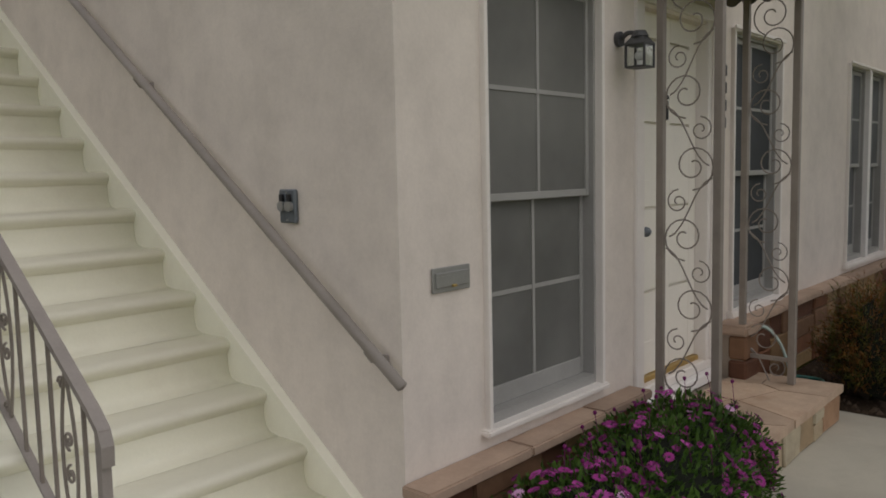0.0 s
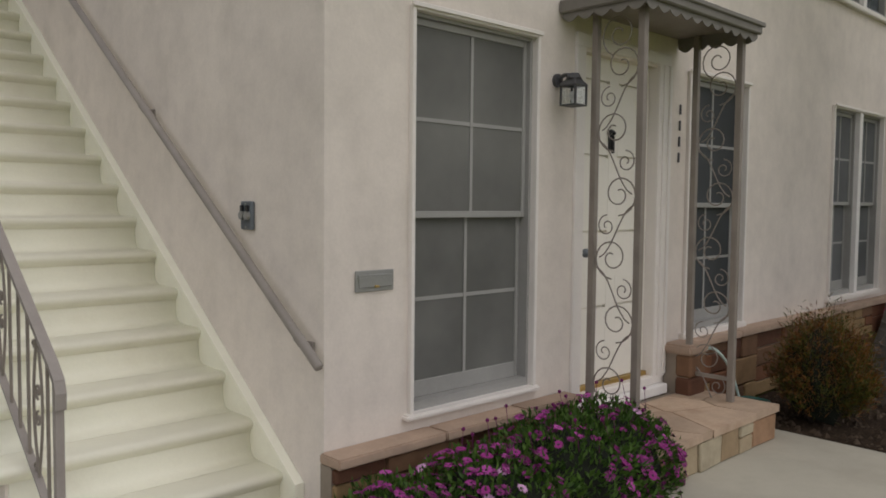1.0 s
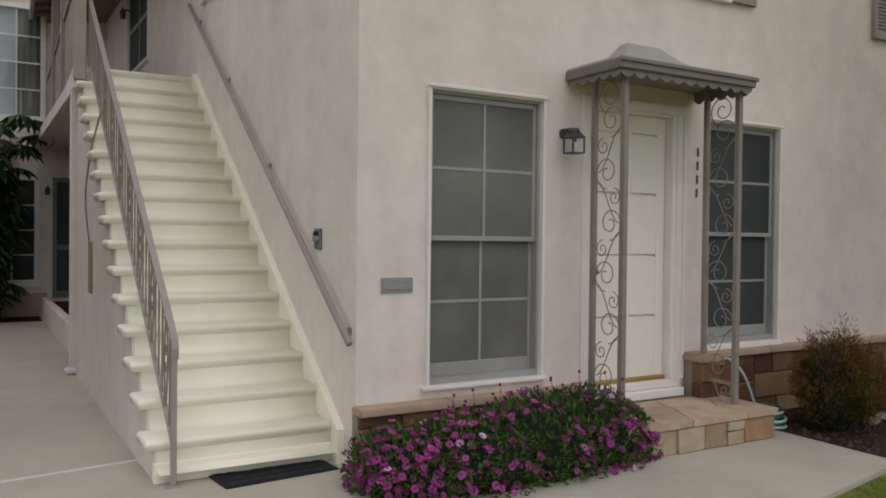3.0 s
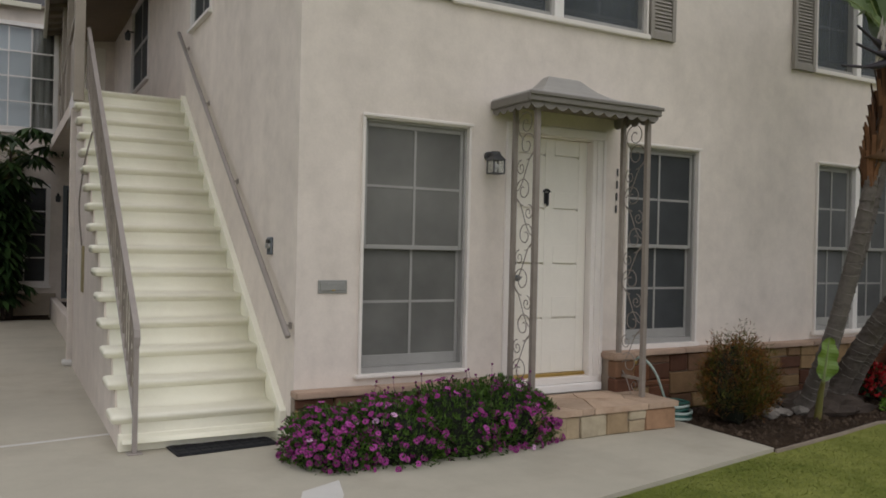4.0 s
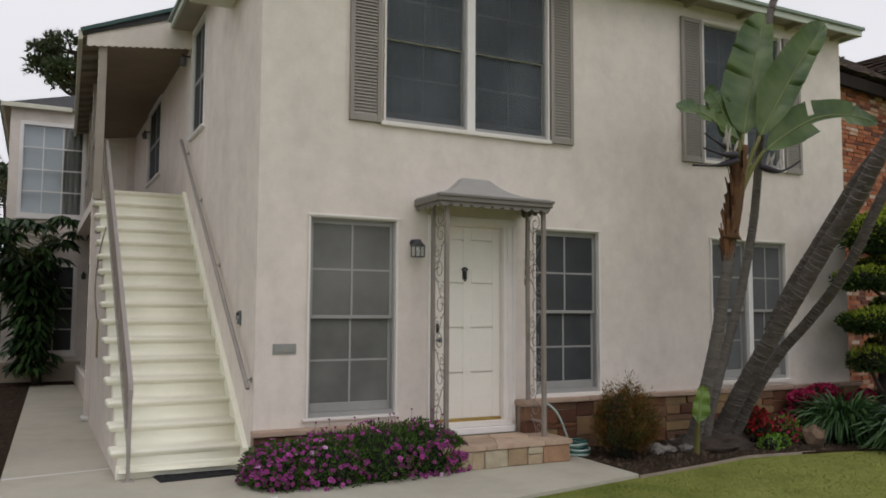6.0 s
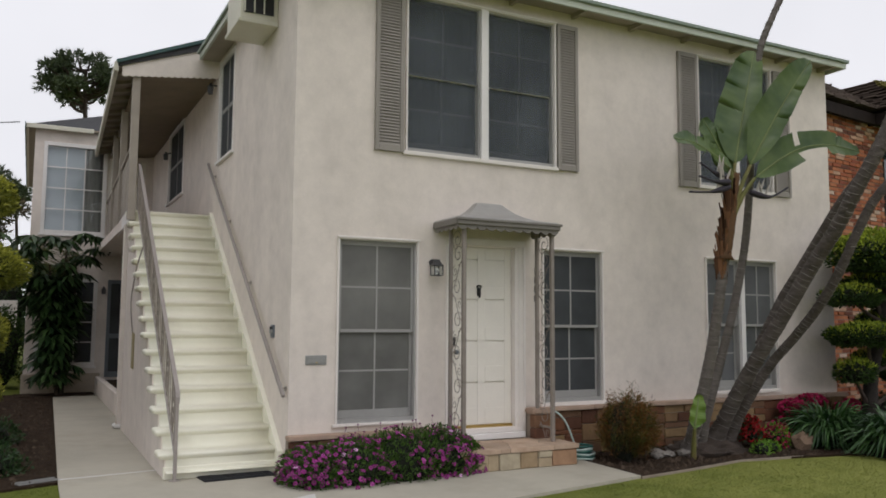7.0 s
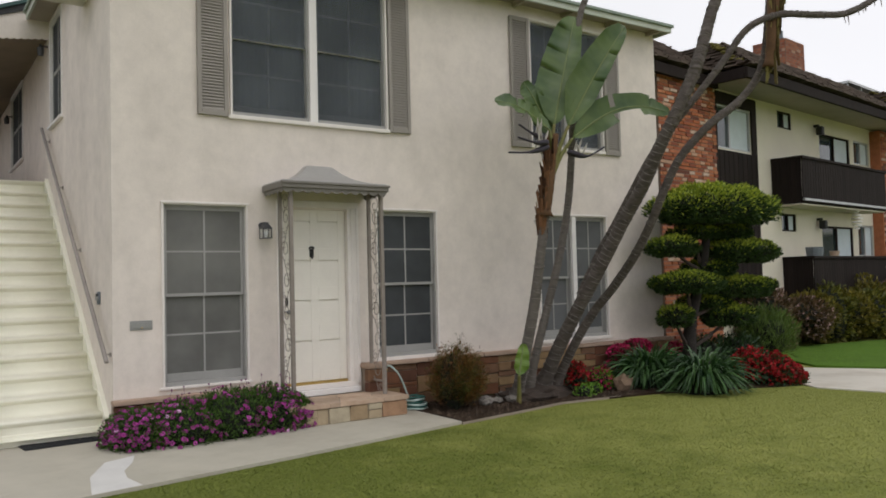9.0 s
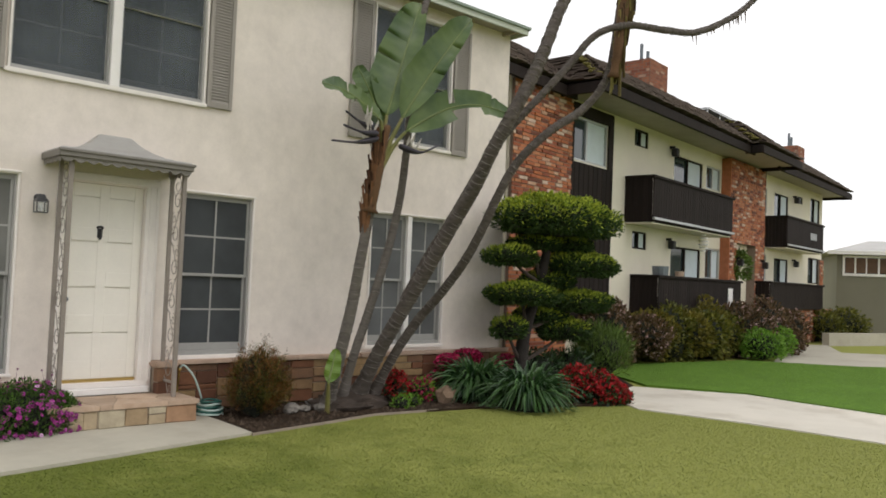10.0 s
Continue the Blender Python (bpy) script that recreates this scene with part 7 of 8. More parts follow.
def paradise_trees():
    a = thing("bird_of_paradise_tree", (4.92, -0.65, 0), "giant bird-of-paradise tree with torn paddle leaves and ringed trunk", "tree")
    ringed_trunk(a, "trunk", [(4.72, -0.68, 0.0), (4.66, -0.96, 0.6), (4.69, -1.12, 1.2), (4.69, -1.26, 1.8), (4.74, -1.34, 2.4), (4.77, -1.39, 2.75)], 0.078, 0.050, 1, mat="bark_pale")
    ringed_trunk(a, "husk_sheath", [(4.73, -1.33, 2.3), (4.77, -1.39, 2.7), (4.82, -1.40, 3.05), (4.87, -1.40, 3.3)], 0.062, 0.045, 2, 9, 0.16, "husk")
    rs = random.Random(5)
    bm = bmesh.new()
    for k in range(150):
        ang, t = rs.uniform(0, 6.28), rs.random()
        p = Vector((4.70, -1.29, 2.02)).lerp(Vector((4.80, -1.40, 3.05)), t) + Vector((0.055 * math.cos(ang), 0.055 * math.sin(ang), 0))
        out = rs.uniform(0.005, 0.05)
        tube(bm, [p, p + Vector((out * 0.3 * math.cos(ang), out * 0.3 * math.sin(ang), 0.12)), p + Vector((out * math.cos(ang), out * math.sin(ang), rs.uniform(0.18, 0.3)))], 0.02, 4, 0.004, flat=(0.03, 0.008))
    part("husk_wrap", bm, M["husk_strip"], a, "ragged dry brown husks")["kind"] = "stuff"
    paddle_leaf(a, (4.86, -1.40, 3.42), (5.46, -1.20, 4.93), (0.33, 0.20), 0.03, (-0.6, -1, 0.1), {(-1, 9), (-1, 13), (-1, 18)}, 11, (4.77, -1.385, 2.75), 0.20)
    paddle_leaf(a, (5.02, -1.48, 3.40), (5.92, -1.64, 4.76), (0.28, 0.15), 0.05, (-0.35, -1, 0.35), {(1, 9), (1, 15)}, 12, (4.78, -1.39, 2.75), 0.30)
    paddle_leaf(a, (4.76, -1.42, 3.34), (4.06, -1.26, 3.66), (0.15, 0.20), 0.08, (0.2, -0.8, 0.55), {(1, 12), (-1, 9)}, 13, (4.82, -1.40, 3.0), 0.15)
    paddle_leaf(a, (5.04, -1.52, 3.24), (6.56, -1.78, 3.66), (0.22, 0.17), 0.22, (0.05, -0.95, 0.3), {(-1, 17)}, 14, (4.79, -1.39, 2.75), 0.12,
                notch=((-1, 9), (1, 9), (1, 10), (1, 11), (1, 12), (1, 13), (1, 14)))
    paddle_leaf(a, (4.86, -1.34, 3.30), (4.56, -1.20, 3.96), (0.22, 0.16), 0.04, (-0.2, -1, 0.3), {(-1, 11)}, 15, (4.86, -1.38, 3.0), 0.2)
    for p0, p1, p2 in (((4.68, -1.48, 3.12), (4.42, -1.46, 3.04), (4.10, -1.42, 3.02)), ((5.0, -1.48, 3.08), (5.28, -1.52, 3.04), (5.58, -1.54, 3.18)),
                       ((4.60, -1.48, 3.22), (4.44, -1.48, 3.26), (4.24, -1.46, 3.36)), ((4.66, -1.50, 3.17), (4.46, -1.50, 3.15), (4.20, -1.48, 3.20))):
        bm = bmesh.new()
        pts = catmull([p0, p1, p2], 10)
        tube(bm, pts, [0.012 + 0.034 * math.sin(math.pi * min(1.0, 0.12 + 1.6 * i / len(pts))) * (1 - i / len(pts)) if i < len(pts) - 1 else 0.002 for i in range(len(pts))], 8)
        part("spathe", bm, M["spathe"], a, "black beak-shaped flower sheath", True)
        for k in range(4):
            bm = bmesh.new()
            q = Vector(p0).lerp(Vector(p1), 0.3 + 0.15 * k)
            e2 = q + Vector((rs.uniform(-0.10, 0.08), -0.03, rs.uniform(0.10, 0.22)))
            tube(bm, [q, q.lerp(e2, 0.5) + Vector((0.01, 0, 0.01)), e2], [0.006, 0.016, 0.002], 5)
            part("sepal", bm, M["sepal"], a, "withered white sepal")
    b = thing("bird_of_paradise_tree", (5.05, -0.62, 0), "slender ringed trunk rising above the eaves behind the paddle leaves", "tree")
    ringed_trunk(b, "trunk", [(4.95, -0.62, 0.0), (5.0, -0.78, 0.6), (5.14, -0.81, 1.05), (5.28, -0.88, 1.6), (5.40, -0.92, 2.1), (5.46, -0.98, 2.6), (5.45, -1.06, 3.1), (5.42, -1.14, 3.6),
                              (5.42, -1.2, 4.2), (5.44, -1.25, 4.6), (5.54, -1.24, 5.0), (5.78, -1.24, 5.45), (5.98, -1.26, 5.8)], 0.055, 0.036, 3, 10, mat="bark_pale")
    c = thing("bird_of_paradise_tree", (5.2, -0.6, 0), "bare ringed trunk leaning over the lawn with a long branch", "tree")
    ringed_trunk(c, "trunk", [(5.18, -0.58, 0.0), (5.26, -0.89, 0.6), (5.36, -1.2, 1.15), (5.46, -1.5, 1.65), (5.54, -1.84, 2.2), (5.53, -2.18, 2.6), (5.51, -2.46, 3.0), (5.60, -2.66, 3.4),
                              (5.82, -2.74, 3.85), (6.07, -2.7, 4.25), (6.27, -2.68, 4.65), (6.46, -2.68, 5.0), (6.75, -2.65, 5.6)], 0.09, 0.062, 4)
    ringed_trunk(c, "stem", [(5.42, -1.2, 1.3), (5.60, -1.32, 1.8), (5.73, -1.52, 2.2), (5.80, -1.77, 2.6), (5.85, -2.05, 3.0), (5.98, -2.36, 3.4), (6.30, -2.5, 3.8), (6.66, -2.58, 4.2), (6.98, -2.7, 4.6),
                             (7.40, -2.85, 4.79), (7.9, -3.0, 4.83), (8.65, -3.0, 4.97), (9.35, -3.0, 5.26), (10.0, -3.0, 5.63), (10.5, -3.0, 6.0)], 0.043, 0.04, 5, 9)
    bm = bmesh.new()
    for k in range(14):
        t = rs.uniform(0, 1)
        p = Vector((8.6, -3.0, 4.93)).lerp(Vector((10.1, -3.0, 5.64)), t)
        tube(bm, [p, p + Vector((0.03, 0, -0.09 - 0.1 * rs.random()))], 0.012, 4, 0.003)
    part("husk_wrap", bm, M["husk"], c, "ragged dry husks")["kind"] = "stuff"
    d = thing("bird_of_paradise_tree", (5.45, -0.6, 0), "second leaning ringed trunk with a hanging dead leaf", "tree")
    ringed_trunk(d, "trunk", [(5.42, -0.58, 0.0), (5.59, -0.82, 0.6), (5.80, -1.0, 1.05), (5.94, -1.26, 1.4), (5.99, -1.6, 1.8), (6.02, -1.86, 2.2), (6.09, -2.03, 2.6), (6.25, -2.17, 3.0),
                              (6.60, -2.34, 3.4), (7.15, -2.44, 3.78), (7.38, -2.6, 4.2), (7.42, -2.7, 4.9), (7.5, -2.75, 5.8)], 0.06, 0.044, 6, 10)
    ringed_trunk(d, "dead_leaf", [(7.34, -2.72, 4.15), (7.36, -2.76, 4.5), (7.42, -2.78, 5.0), (7.46, -2.8, 5.7)], 0.05, 0.11, 7, 9, 0.2, "husk")
    bm = bmesh.new()
    for k in range(46):
        ang, t = rs.uniform(0, 6.28), rs.random()
        p = Vector((7.35, -2.74, 4.25)).lerp(Vector((7.46, -2.8, 5.5)), t)
        r = 0.05 + 0.05 * t
        p += Vector((r * math.cos(ang), r * math.sin(ang), 0))
        tube(bm, [p, p + Vector((0.01, 0, -0.18)), p + Vector((rs.uniform(-0.03, 0.03), 0, -rs.uniform(0.25, 0.5)))], 0.02, 4, 0.004, flat=(0.035, 0.008))
    part("leaf_shred", bm, M["dead_strip"], d, "dying leaf in brown and yellow shreds")["kind"] = "stuff"
    e = thing("banana_shoot", (4.52, -0.98, 0), "young bright green paddle-leaf shoot at the foot of the trunks", "plant")
    paddle_leaf(e, (4.45, -1.08, 0.36), (4.55, -1.06, 0.74), (0.08, 0.105), 0.0, (-0.6, -1, 0.1), set(), 21, (4.52, -0.98, 0.0), 0.12, "paddle_young")
    mound = lumpy((5.05, -0.66, 0.0), (0.55, 0.36, 0.14), 5.0, 0.5, 3)
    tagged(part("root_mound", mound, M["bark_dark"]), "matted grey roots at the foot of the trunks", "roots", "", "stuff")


paradise_trees()


# ---- cloud-pruned topiaries ----
M["trunk_dark"] = surface("blackish_bark", (0.03, 0.025, 0.021), 0.35, 8, 40, 0.9, 0.8, 0.012)


def cloud_tree(name, label, at, trunk, pads, seed, mat, tip, n, size):
    s = thing(name, at, label, "topiary tree")
    rs = np.random.RandomState(seed)
    bm = bmesh.new()
    tube(bm, catmull(trunk, 6), 0.12, 9, 0.05)
    part("trunk", bm, M["trunk_dark"], s, "", True)
    for k, (c, r) in enumerate(pads):
        bm = bmesh.new()
        z = min(max(c[2] - r[2] - 0.25, trunk[0][2] + 0.2), trunk[-1][2])
        q = min(range(len(trunk)), key=lambda i: abs(trunk[i][2] - z))
        tube(bm, catmull([trunk[q], (Vector(trunk[q]) + Vector(c)) / 2 - Vector((0, 0, 0.05)), (c[0], c[1], c[2] - r[2] * 0.3)], 4), 0.035, 6, 0.02)
        part("limb", bm, M["bark_dark"], s)
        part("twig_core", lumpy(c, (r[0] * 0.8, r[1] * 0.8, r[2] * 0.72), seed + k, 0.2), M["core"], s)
        m = int(n * r[0] * r[1] / 0.5)
        p, d = ellipsoid_points(rs, m, c, r, 0.80, -0.85)
        lump = np.array([noise.noise(Vector(t) * 4.5 + Vector((seed, k, 0))) for t in p])[:, None]
        p = np.array(c) + (p - np.array(c)) * (1 + 0.22 * lump)
        p[:, 2] = np.where(p[:, 2] < c[2] - r[2] * 0.5, c[2] - r[2] * 0.5 + 0.3 * (p[:, 2] - c[2] + r[2] * 0.5), p[:, 2])
        ax = d + rs.normal(scale=0.45, size=d.shape) + np.array([0, 0, 0.3])
        # Upward leaves take the brighter material, so light on pad tops is painted.
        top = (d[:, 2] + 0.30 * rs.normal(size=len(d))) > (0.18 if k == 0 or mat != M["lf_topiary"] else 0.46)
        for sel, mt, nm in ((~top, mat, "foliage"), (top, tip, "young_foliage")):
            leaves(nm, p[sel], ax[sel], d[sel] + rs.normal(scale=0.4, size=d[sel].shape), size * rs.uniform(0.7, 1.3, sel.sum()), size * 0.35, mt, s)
    return s


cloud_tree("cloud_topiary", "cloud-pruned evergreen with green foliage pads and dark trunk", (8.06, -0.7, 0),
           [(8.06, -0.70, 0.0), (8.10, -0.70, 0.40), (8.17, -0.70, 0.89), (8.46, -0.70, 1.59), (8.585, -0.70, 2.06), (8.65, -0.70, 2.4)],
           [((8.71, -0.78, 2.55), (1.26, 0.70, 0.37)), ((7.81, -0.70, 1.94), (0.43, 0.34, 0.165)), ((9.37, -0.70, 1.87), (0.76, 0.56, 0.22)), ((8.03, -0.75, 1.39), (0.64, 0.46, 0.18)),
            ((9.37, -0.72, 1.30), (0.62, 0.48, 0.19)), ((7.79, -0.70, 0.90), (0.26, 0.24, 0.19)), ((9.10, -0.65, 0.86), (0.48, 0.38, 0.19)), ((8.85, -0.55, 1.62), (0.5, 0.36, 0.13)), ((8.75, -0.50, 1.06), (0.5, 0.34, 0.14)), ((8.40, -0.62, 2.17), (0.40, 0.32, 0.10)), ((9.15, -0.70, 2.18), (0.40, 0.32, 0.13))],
           41, M["lf_topiary"], M["lf_topiary_lit_tip"], 7000, 0.065)
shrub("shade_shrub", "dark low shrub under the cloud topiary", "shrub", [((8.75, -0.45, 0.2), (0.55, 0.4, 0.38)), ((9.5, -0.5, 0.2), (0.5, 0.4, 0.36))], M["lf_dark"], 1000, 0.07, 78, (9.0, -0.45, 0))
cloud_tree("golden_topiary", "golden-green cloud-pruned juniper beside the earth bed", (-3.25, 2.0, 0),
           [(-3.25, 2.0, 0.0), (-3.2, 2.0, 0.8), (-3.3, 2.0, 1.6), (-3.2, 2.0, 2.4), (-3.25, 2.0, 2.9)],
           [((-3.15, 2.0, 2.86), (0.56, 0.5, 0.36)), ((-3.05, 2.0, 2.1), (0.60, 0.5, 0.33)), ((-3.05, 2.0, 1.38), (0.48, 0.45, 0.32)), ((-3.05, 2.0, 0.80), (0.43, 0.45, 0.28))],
           43, M["lf_gold_shaded"], M["lf_gold"], 13000, 0.06)
shrub("juniper_shrub", "low spreading dark juniper in the earth bed", "shrub", [((-2.75, 1.5, 0.06), (0.42, 0.5, 0.2)), ((-3.2, 1.2, 0.06), (0.5, 0.5, 0.22))], M["lf_dark"], 900, 0.06, 51, (-2.8, 1.4, 0))
shrub("juniper_shrub", "low spreading dark juniper beside the walk", "shrub", [((-2.85, 3.6, 0.08), (0.45, 0.5, 0.25)), ((-3.3, 3.2, 0.1), (0.5, 0.6, 0.3))], M["lf_dark"], 900, 0.06, 52, (-2.9, 3.5, 0))


# ---- umbrella tree by the rear wing ----
M["lf_umbrella"] = leaf_mat("glossy_umbrella_leaf", (0.014, 0.038, 0.012), (0.07, 0.13, 0.04), 0.3, 0.5, 0.15)


def umbrella_tree():
    rs = np.random.RandomState(61)
    s = thing("umbrella_tree", (-1.75, 10.6, 0), "umbrella tree with drooping palmate leaves in front of the rear wing", "tree")
    bm = bmesh.new()
    for k, (dx, dy, h) in enumerate(((0.0, 0.0, 3.0), (-0.2, -0.1, 2.7), (0.15, 0.05, 2.4))):
        tube(bm, catmull([(-1.75 + dx * 0.3, 10.6 + dy, 0), (-1.78 + dx, 10.55 + dy, h * 0.5), (-1.75 + dx * 1.5, 10.5 + dy, h)], 6), 0.035, 7, 0.02)
    part("trunk", bm, M["bark_dark"], s)
    P, A, L = [], [], []
    st = bmesh.new()
    for k in range(190):
        z = 0.35 + 3.0 * rs.random() ** 0.75
        spread = 0.36 + 0.82 * max(0, (z - 1.9) / 1.4)
        a = rs.uniform(0, 6.283)
        c = np.array([-1.9 - 0.14 * max(0, z - 1.7) + math.cos(a) * spread * rs.uniform(0.3, 1.1), 10.45 + math.sin(a) * spread * 0.8, z])
        tube(st, [(-1.77, 10.55, max(0.3, z - 0.25)), tuple(c)], 0.006, 4)
        n = 9
        for j in range(n):
            b = 6.283 * j / n + rs.uniform(-0.2, 0.2)
            P.append(c)
            A.append([math.cos(b), math.sin(b), -0.65 + rs.normal() * 0.12])
            L.append(rs.uniform(0.27, 0.44))
    part("stalk_spray", st, M["stalk"], s)["kind"] = "stuff"
    P, A, L = np.array(P), np.array(A), np.array(L)
    leaves("leaf_crown", P, A, np.tile([0, 0, 1.0], (len(P), 1)), L, L * 0.25, M["lf_umbrella"], s, "", 0.10)
    return s


umbrella_tree()

# ---- hedges and shrubs before the apartments ----
hd = thing("hedge", (15.5, 1.1, 0), "mixed olive and reddish hedge with pale pink blossoms", "hedge")
rs_ = np.random.RandomState(71)
for k in range(14):
    u = 12.6 + k * 0.60
    y = 1.2 - 0.02 * (u - 12.6) + float(rs_.uniform(-0.15, 0.15))
    r = (0.58 + float(rs_.uniform(-0.12, 0.15)), 0.6, 0.62 + float(rs_.uniform(-0.27, 0.24)))
    c = (u, y, 0.55)
    part("twig_core", lumpy(c, (r[0] * 0.8, r[1] * 0.8, r[2] * 0.8), k), M["core"], hd)
    p, d = ellipsoid_points(rs_, 1400, c, r, 0.74, -0.9)
    lump = np.array([noise.noise(Vector(t) * 3.0 + Vector((k, 0, 0))) for t in p])[:, None]
    p = np.array(c) + (p - np.array(c)) * (1 + 0.3 * lump)
    p[:, 2] = np.maximum(p[:, 2], 0.02)
    red = k < 3 or k > 8
    leaves("foliage", p, d + rs_.normal(scale=0.5, size=d.shape) + np.array([0, 0, 0.3]), d + rs_.normal(scale=0.5, size=d.shape), 0.12, 0.05, M["lf_hedge_red" if red else ("lf_hedge", "lf_hedge_gold")[k % 2]], hd)
    if red:
        sel = rs_.random(len(p)) < 0.10
        q = np.repeat(p[sel] + d[sel] * 0.05, 3, axis=0)
        leaves("blossoms", q, rs_.normal(size=q.shape), rs_.normal(size=q.shape), 0.06, 0.05, M["lf_blossom"], hd)
shrub("round_shrub", "bright green rounded shrub at the end of the hedge", "shrub", [((17.9, 0.35, 0.3), (0.62, 0.5, 0.42)), ((19.1, 0.62, 0.36), (0.5, 0.45, 0.42))], M["lf_bright"], 1600, 0.08, 73, (18.6, 0.4, 0))
shrub("grassy_shrub", "fine-leaved green shrub beside the topiary", "shrub", [((10.4, -0.45, 0.42), (0.5, 0.42, 0.5))], M["lf_fine"], 2600, 0.16, 74, (10.4, -0.45, 0), aspect=0.08, up=1.2)
shrub("far_shrub", "dark rounded shrubs before the garage", "shrub", [((27.6, 2.9, 0.5), (0.75, 0.7, 0.55)), ((29.5, 2.9, 0.55), (0.8, 0.8, 0.6))], M["lf_hedge"], 1100, 0.14, 75, (30, 3.3, 0))
shrub("box_hedge", "dark green hedge beside the rear path", "hedge", [((-2.95, 13.4, 0.8), (0.55, 0.8, 1.15)), ((-3.75, 13.2, 0.45), (0.7, 0.8, 0.95)), ((-4.9, 13.3, 0.6), (0.9, 0.8, 1.0)), ((-6.2, 13.5, 0.8), (1.0, 0.9, 1.1))],
      M["lf_topiary"], 2600, 0.08, 76, (-3.6, 13.3, 0))
shrub("tall_hedge", "tall shaded hedge behind the garden wall", "hedge", [((-3.2 - 1.3 * k, 20.2, 1.7 + 0.2 * (k % 2)), (1.0, 0.8, 1.7)) for k in range(6)], M["lf_dark"], 1900, 0.14, 77, (-6, 20.2, 0))
slab("neighbour_wall", [(-12, 17.8), (-2.7, 17.8), (-2.7, 18.2), (-12, 18.2)], 0.0, 2.12, M["trim"], "white garden wall behind the hedge", "wall")


def far_tree(name, label, at, trunk_h, clumps, mat, n, size, seed, r):
    rs = np.random.RandomState(seed)
    s = thing(name, at, label, "tree")
    bm = bmesh.new()
    top = (at[0], at[1], trunk_h)
    tube(bm, catmull([at, (at[0] + 0.2, at[1], trunk_h * 0.5), top], 5), r, 8, r * 0.4)
    P, A = [], []
    for k, (c, q) in enumerate(clumps):
        tube(bm, catmull([(at[0], at[1], min(trunk_h, c[2] - 0.4)), ((at[0] + c[0]) / 2, (at[1] + c[1]) / 2, c[2] - 0.35), c], 4), r * 0.35, 6, r * 0.15)
        p, d = ellipsoid_points(rs, n, c, q, 0.35, -0.7)
        P.append(p)
        A.append(d)
    part("trunk", bm, M["bark_dark"], s, "", True)
    P, A = np.concatenate(P), np.concatenate(A)
    leaves("crown", P, A + rs.normal(scale=0.8, size=A.shape) + np.array([0, 0, 0.4]), rs.normal(size=A.shape), size * rs.uniform(0.6, 1.3, len(P)), size * 0.3, mat, s)


rq = random.Random(81)
clumps = []
while len(clumps) < 40:
    ex, ez, ey = rq.uniform(-1, 1), rq.uniform(-1, 1), rq.uniform(-1, 1)
    if 0.25 < ex * ex + ez * ez + ey * ey * 0.6 < 1.0:
        clumps.append(((-0.80 + 1.85 * ex + 0.25 * ez, 30 + 1.3 * ey, 12.1 + 1.1 * ez), (rq.uniform(0.28, 0.5), 0.4, rq.uniform(0.18, 0.30))))
far_tree("pine_tree", "open-crowned dark pine behind the rear wing", (-0.7, 30, 0), 12.6, clumps, M["lf_pine"], 130, 0.26, 82, 0.2)
clumps = [((-4.3 + rq.uniform(-1.6, 1.2), 24 + rq.uniform(-1, 1), rq.uniform(2.2, 6.0)), (rq.uniform(0.4, 0.8), 0.6, rq.uniform(0.35, 0.6))) for _ in range(44)]
far_tree("far_tree", "brownish green tree beyond the garden wall", (-4.5, 24, 0), 5.2, clumps, M["lf_far"], 300, 0.25, 83, 0.16)
clumps = [((-3.2 + rq.uniform(-0.5, 0.4), 26 + rq.uniform(-0.5, 0.5), 6.7 + rq.uniform(-0.5, 0.4)), (0.35, 0.35, 0.22)) for _ in range(6)]
far_tree("far_tree", "thin dark tree behind the rear wing", (-3.1, 26, 0), 6.8, clumps, M["lf_pine"], 160, 0.22, 84, 0.1)


shrub("hanging_plant", "trailing green plant in the brick entrance", "plant", [((20.55, 2.35, 2.25), (0.32, 0.22, 0.5))], M["lf_fine"], 700, 0.16, 79, (20.55, 2.35, 1.7), aspect=0.3, up=-0.3, core=False)


# ---- grass blades on the lawns, soil crumbs ----
def grass(name, rect, n, seed, mat, label, keep, z=-0.03):
    rs = np.random.RandomState(seed)
    x = rs.uniform(rect[0], rect[1], n)
    y = rs.uniform(rect[2], rect[3], n)
    fade = np.minimum.reduce([(x - rect[0] + 0.3) / 1.6 if rect[0] < -3 else np.ones(n), (y - rect[2]) / 2.2, (rect[1] - x + 0.3) / 1.6 if rect[1] > 12 else np.ones(n)])
    ok = keep(x, y) & (rs.random(n) < fade)
    x, y = x[ok], y[ok]
    n = len(x)
    h = rs.uniform(0.005, 0.013, n)
    a = rs.uniform(0, 6.283, n)
    w = 0.0024 + 0.0022 * rs.random(n)
    lx, ly = rs.normal(scale=0.016, size=n), rs.normal(scale=0.016, size=n)
    v = np.empty((n, 3, 3))
    v[:, 0] = np.stack([x - np.cos(a) * w, y - np.sin(a) * w, np.full(n, z)], 1)
    v[:, 1] = np.stack([x + np.cos(a) * w, y + np.sin(a) * w, np.full(n, z)], 1)
    v[:, 2] = np.stack([x + lx, y + ly, z + h], 1)
    me = bpy.data.meshes.new(name)
    me.vertices.add(3 * n)
    me.vertices.foreach_set("co", v.reshape(-1))
    me.loops.add(3 * n)
    me.loops.foreach_set("vertex_index", np.arange(3 * n))
    me.polygons.add(n)
    me.polygons.foreach_set("loop_start", np.arange(0, 3 * n, 3))
    me.update(calc_edges=True)
    me.materials.append(mat)
    return tagged(new(name, me), label, "grass", "", "stuff")


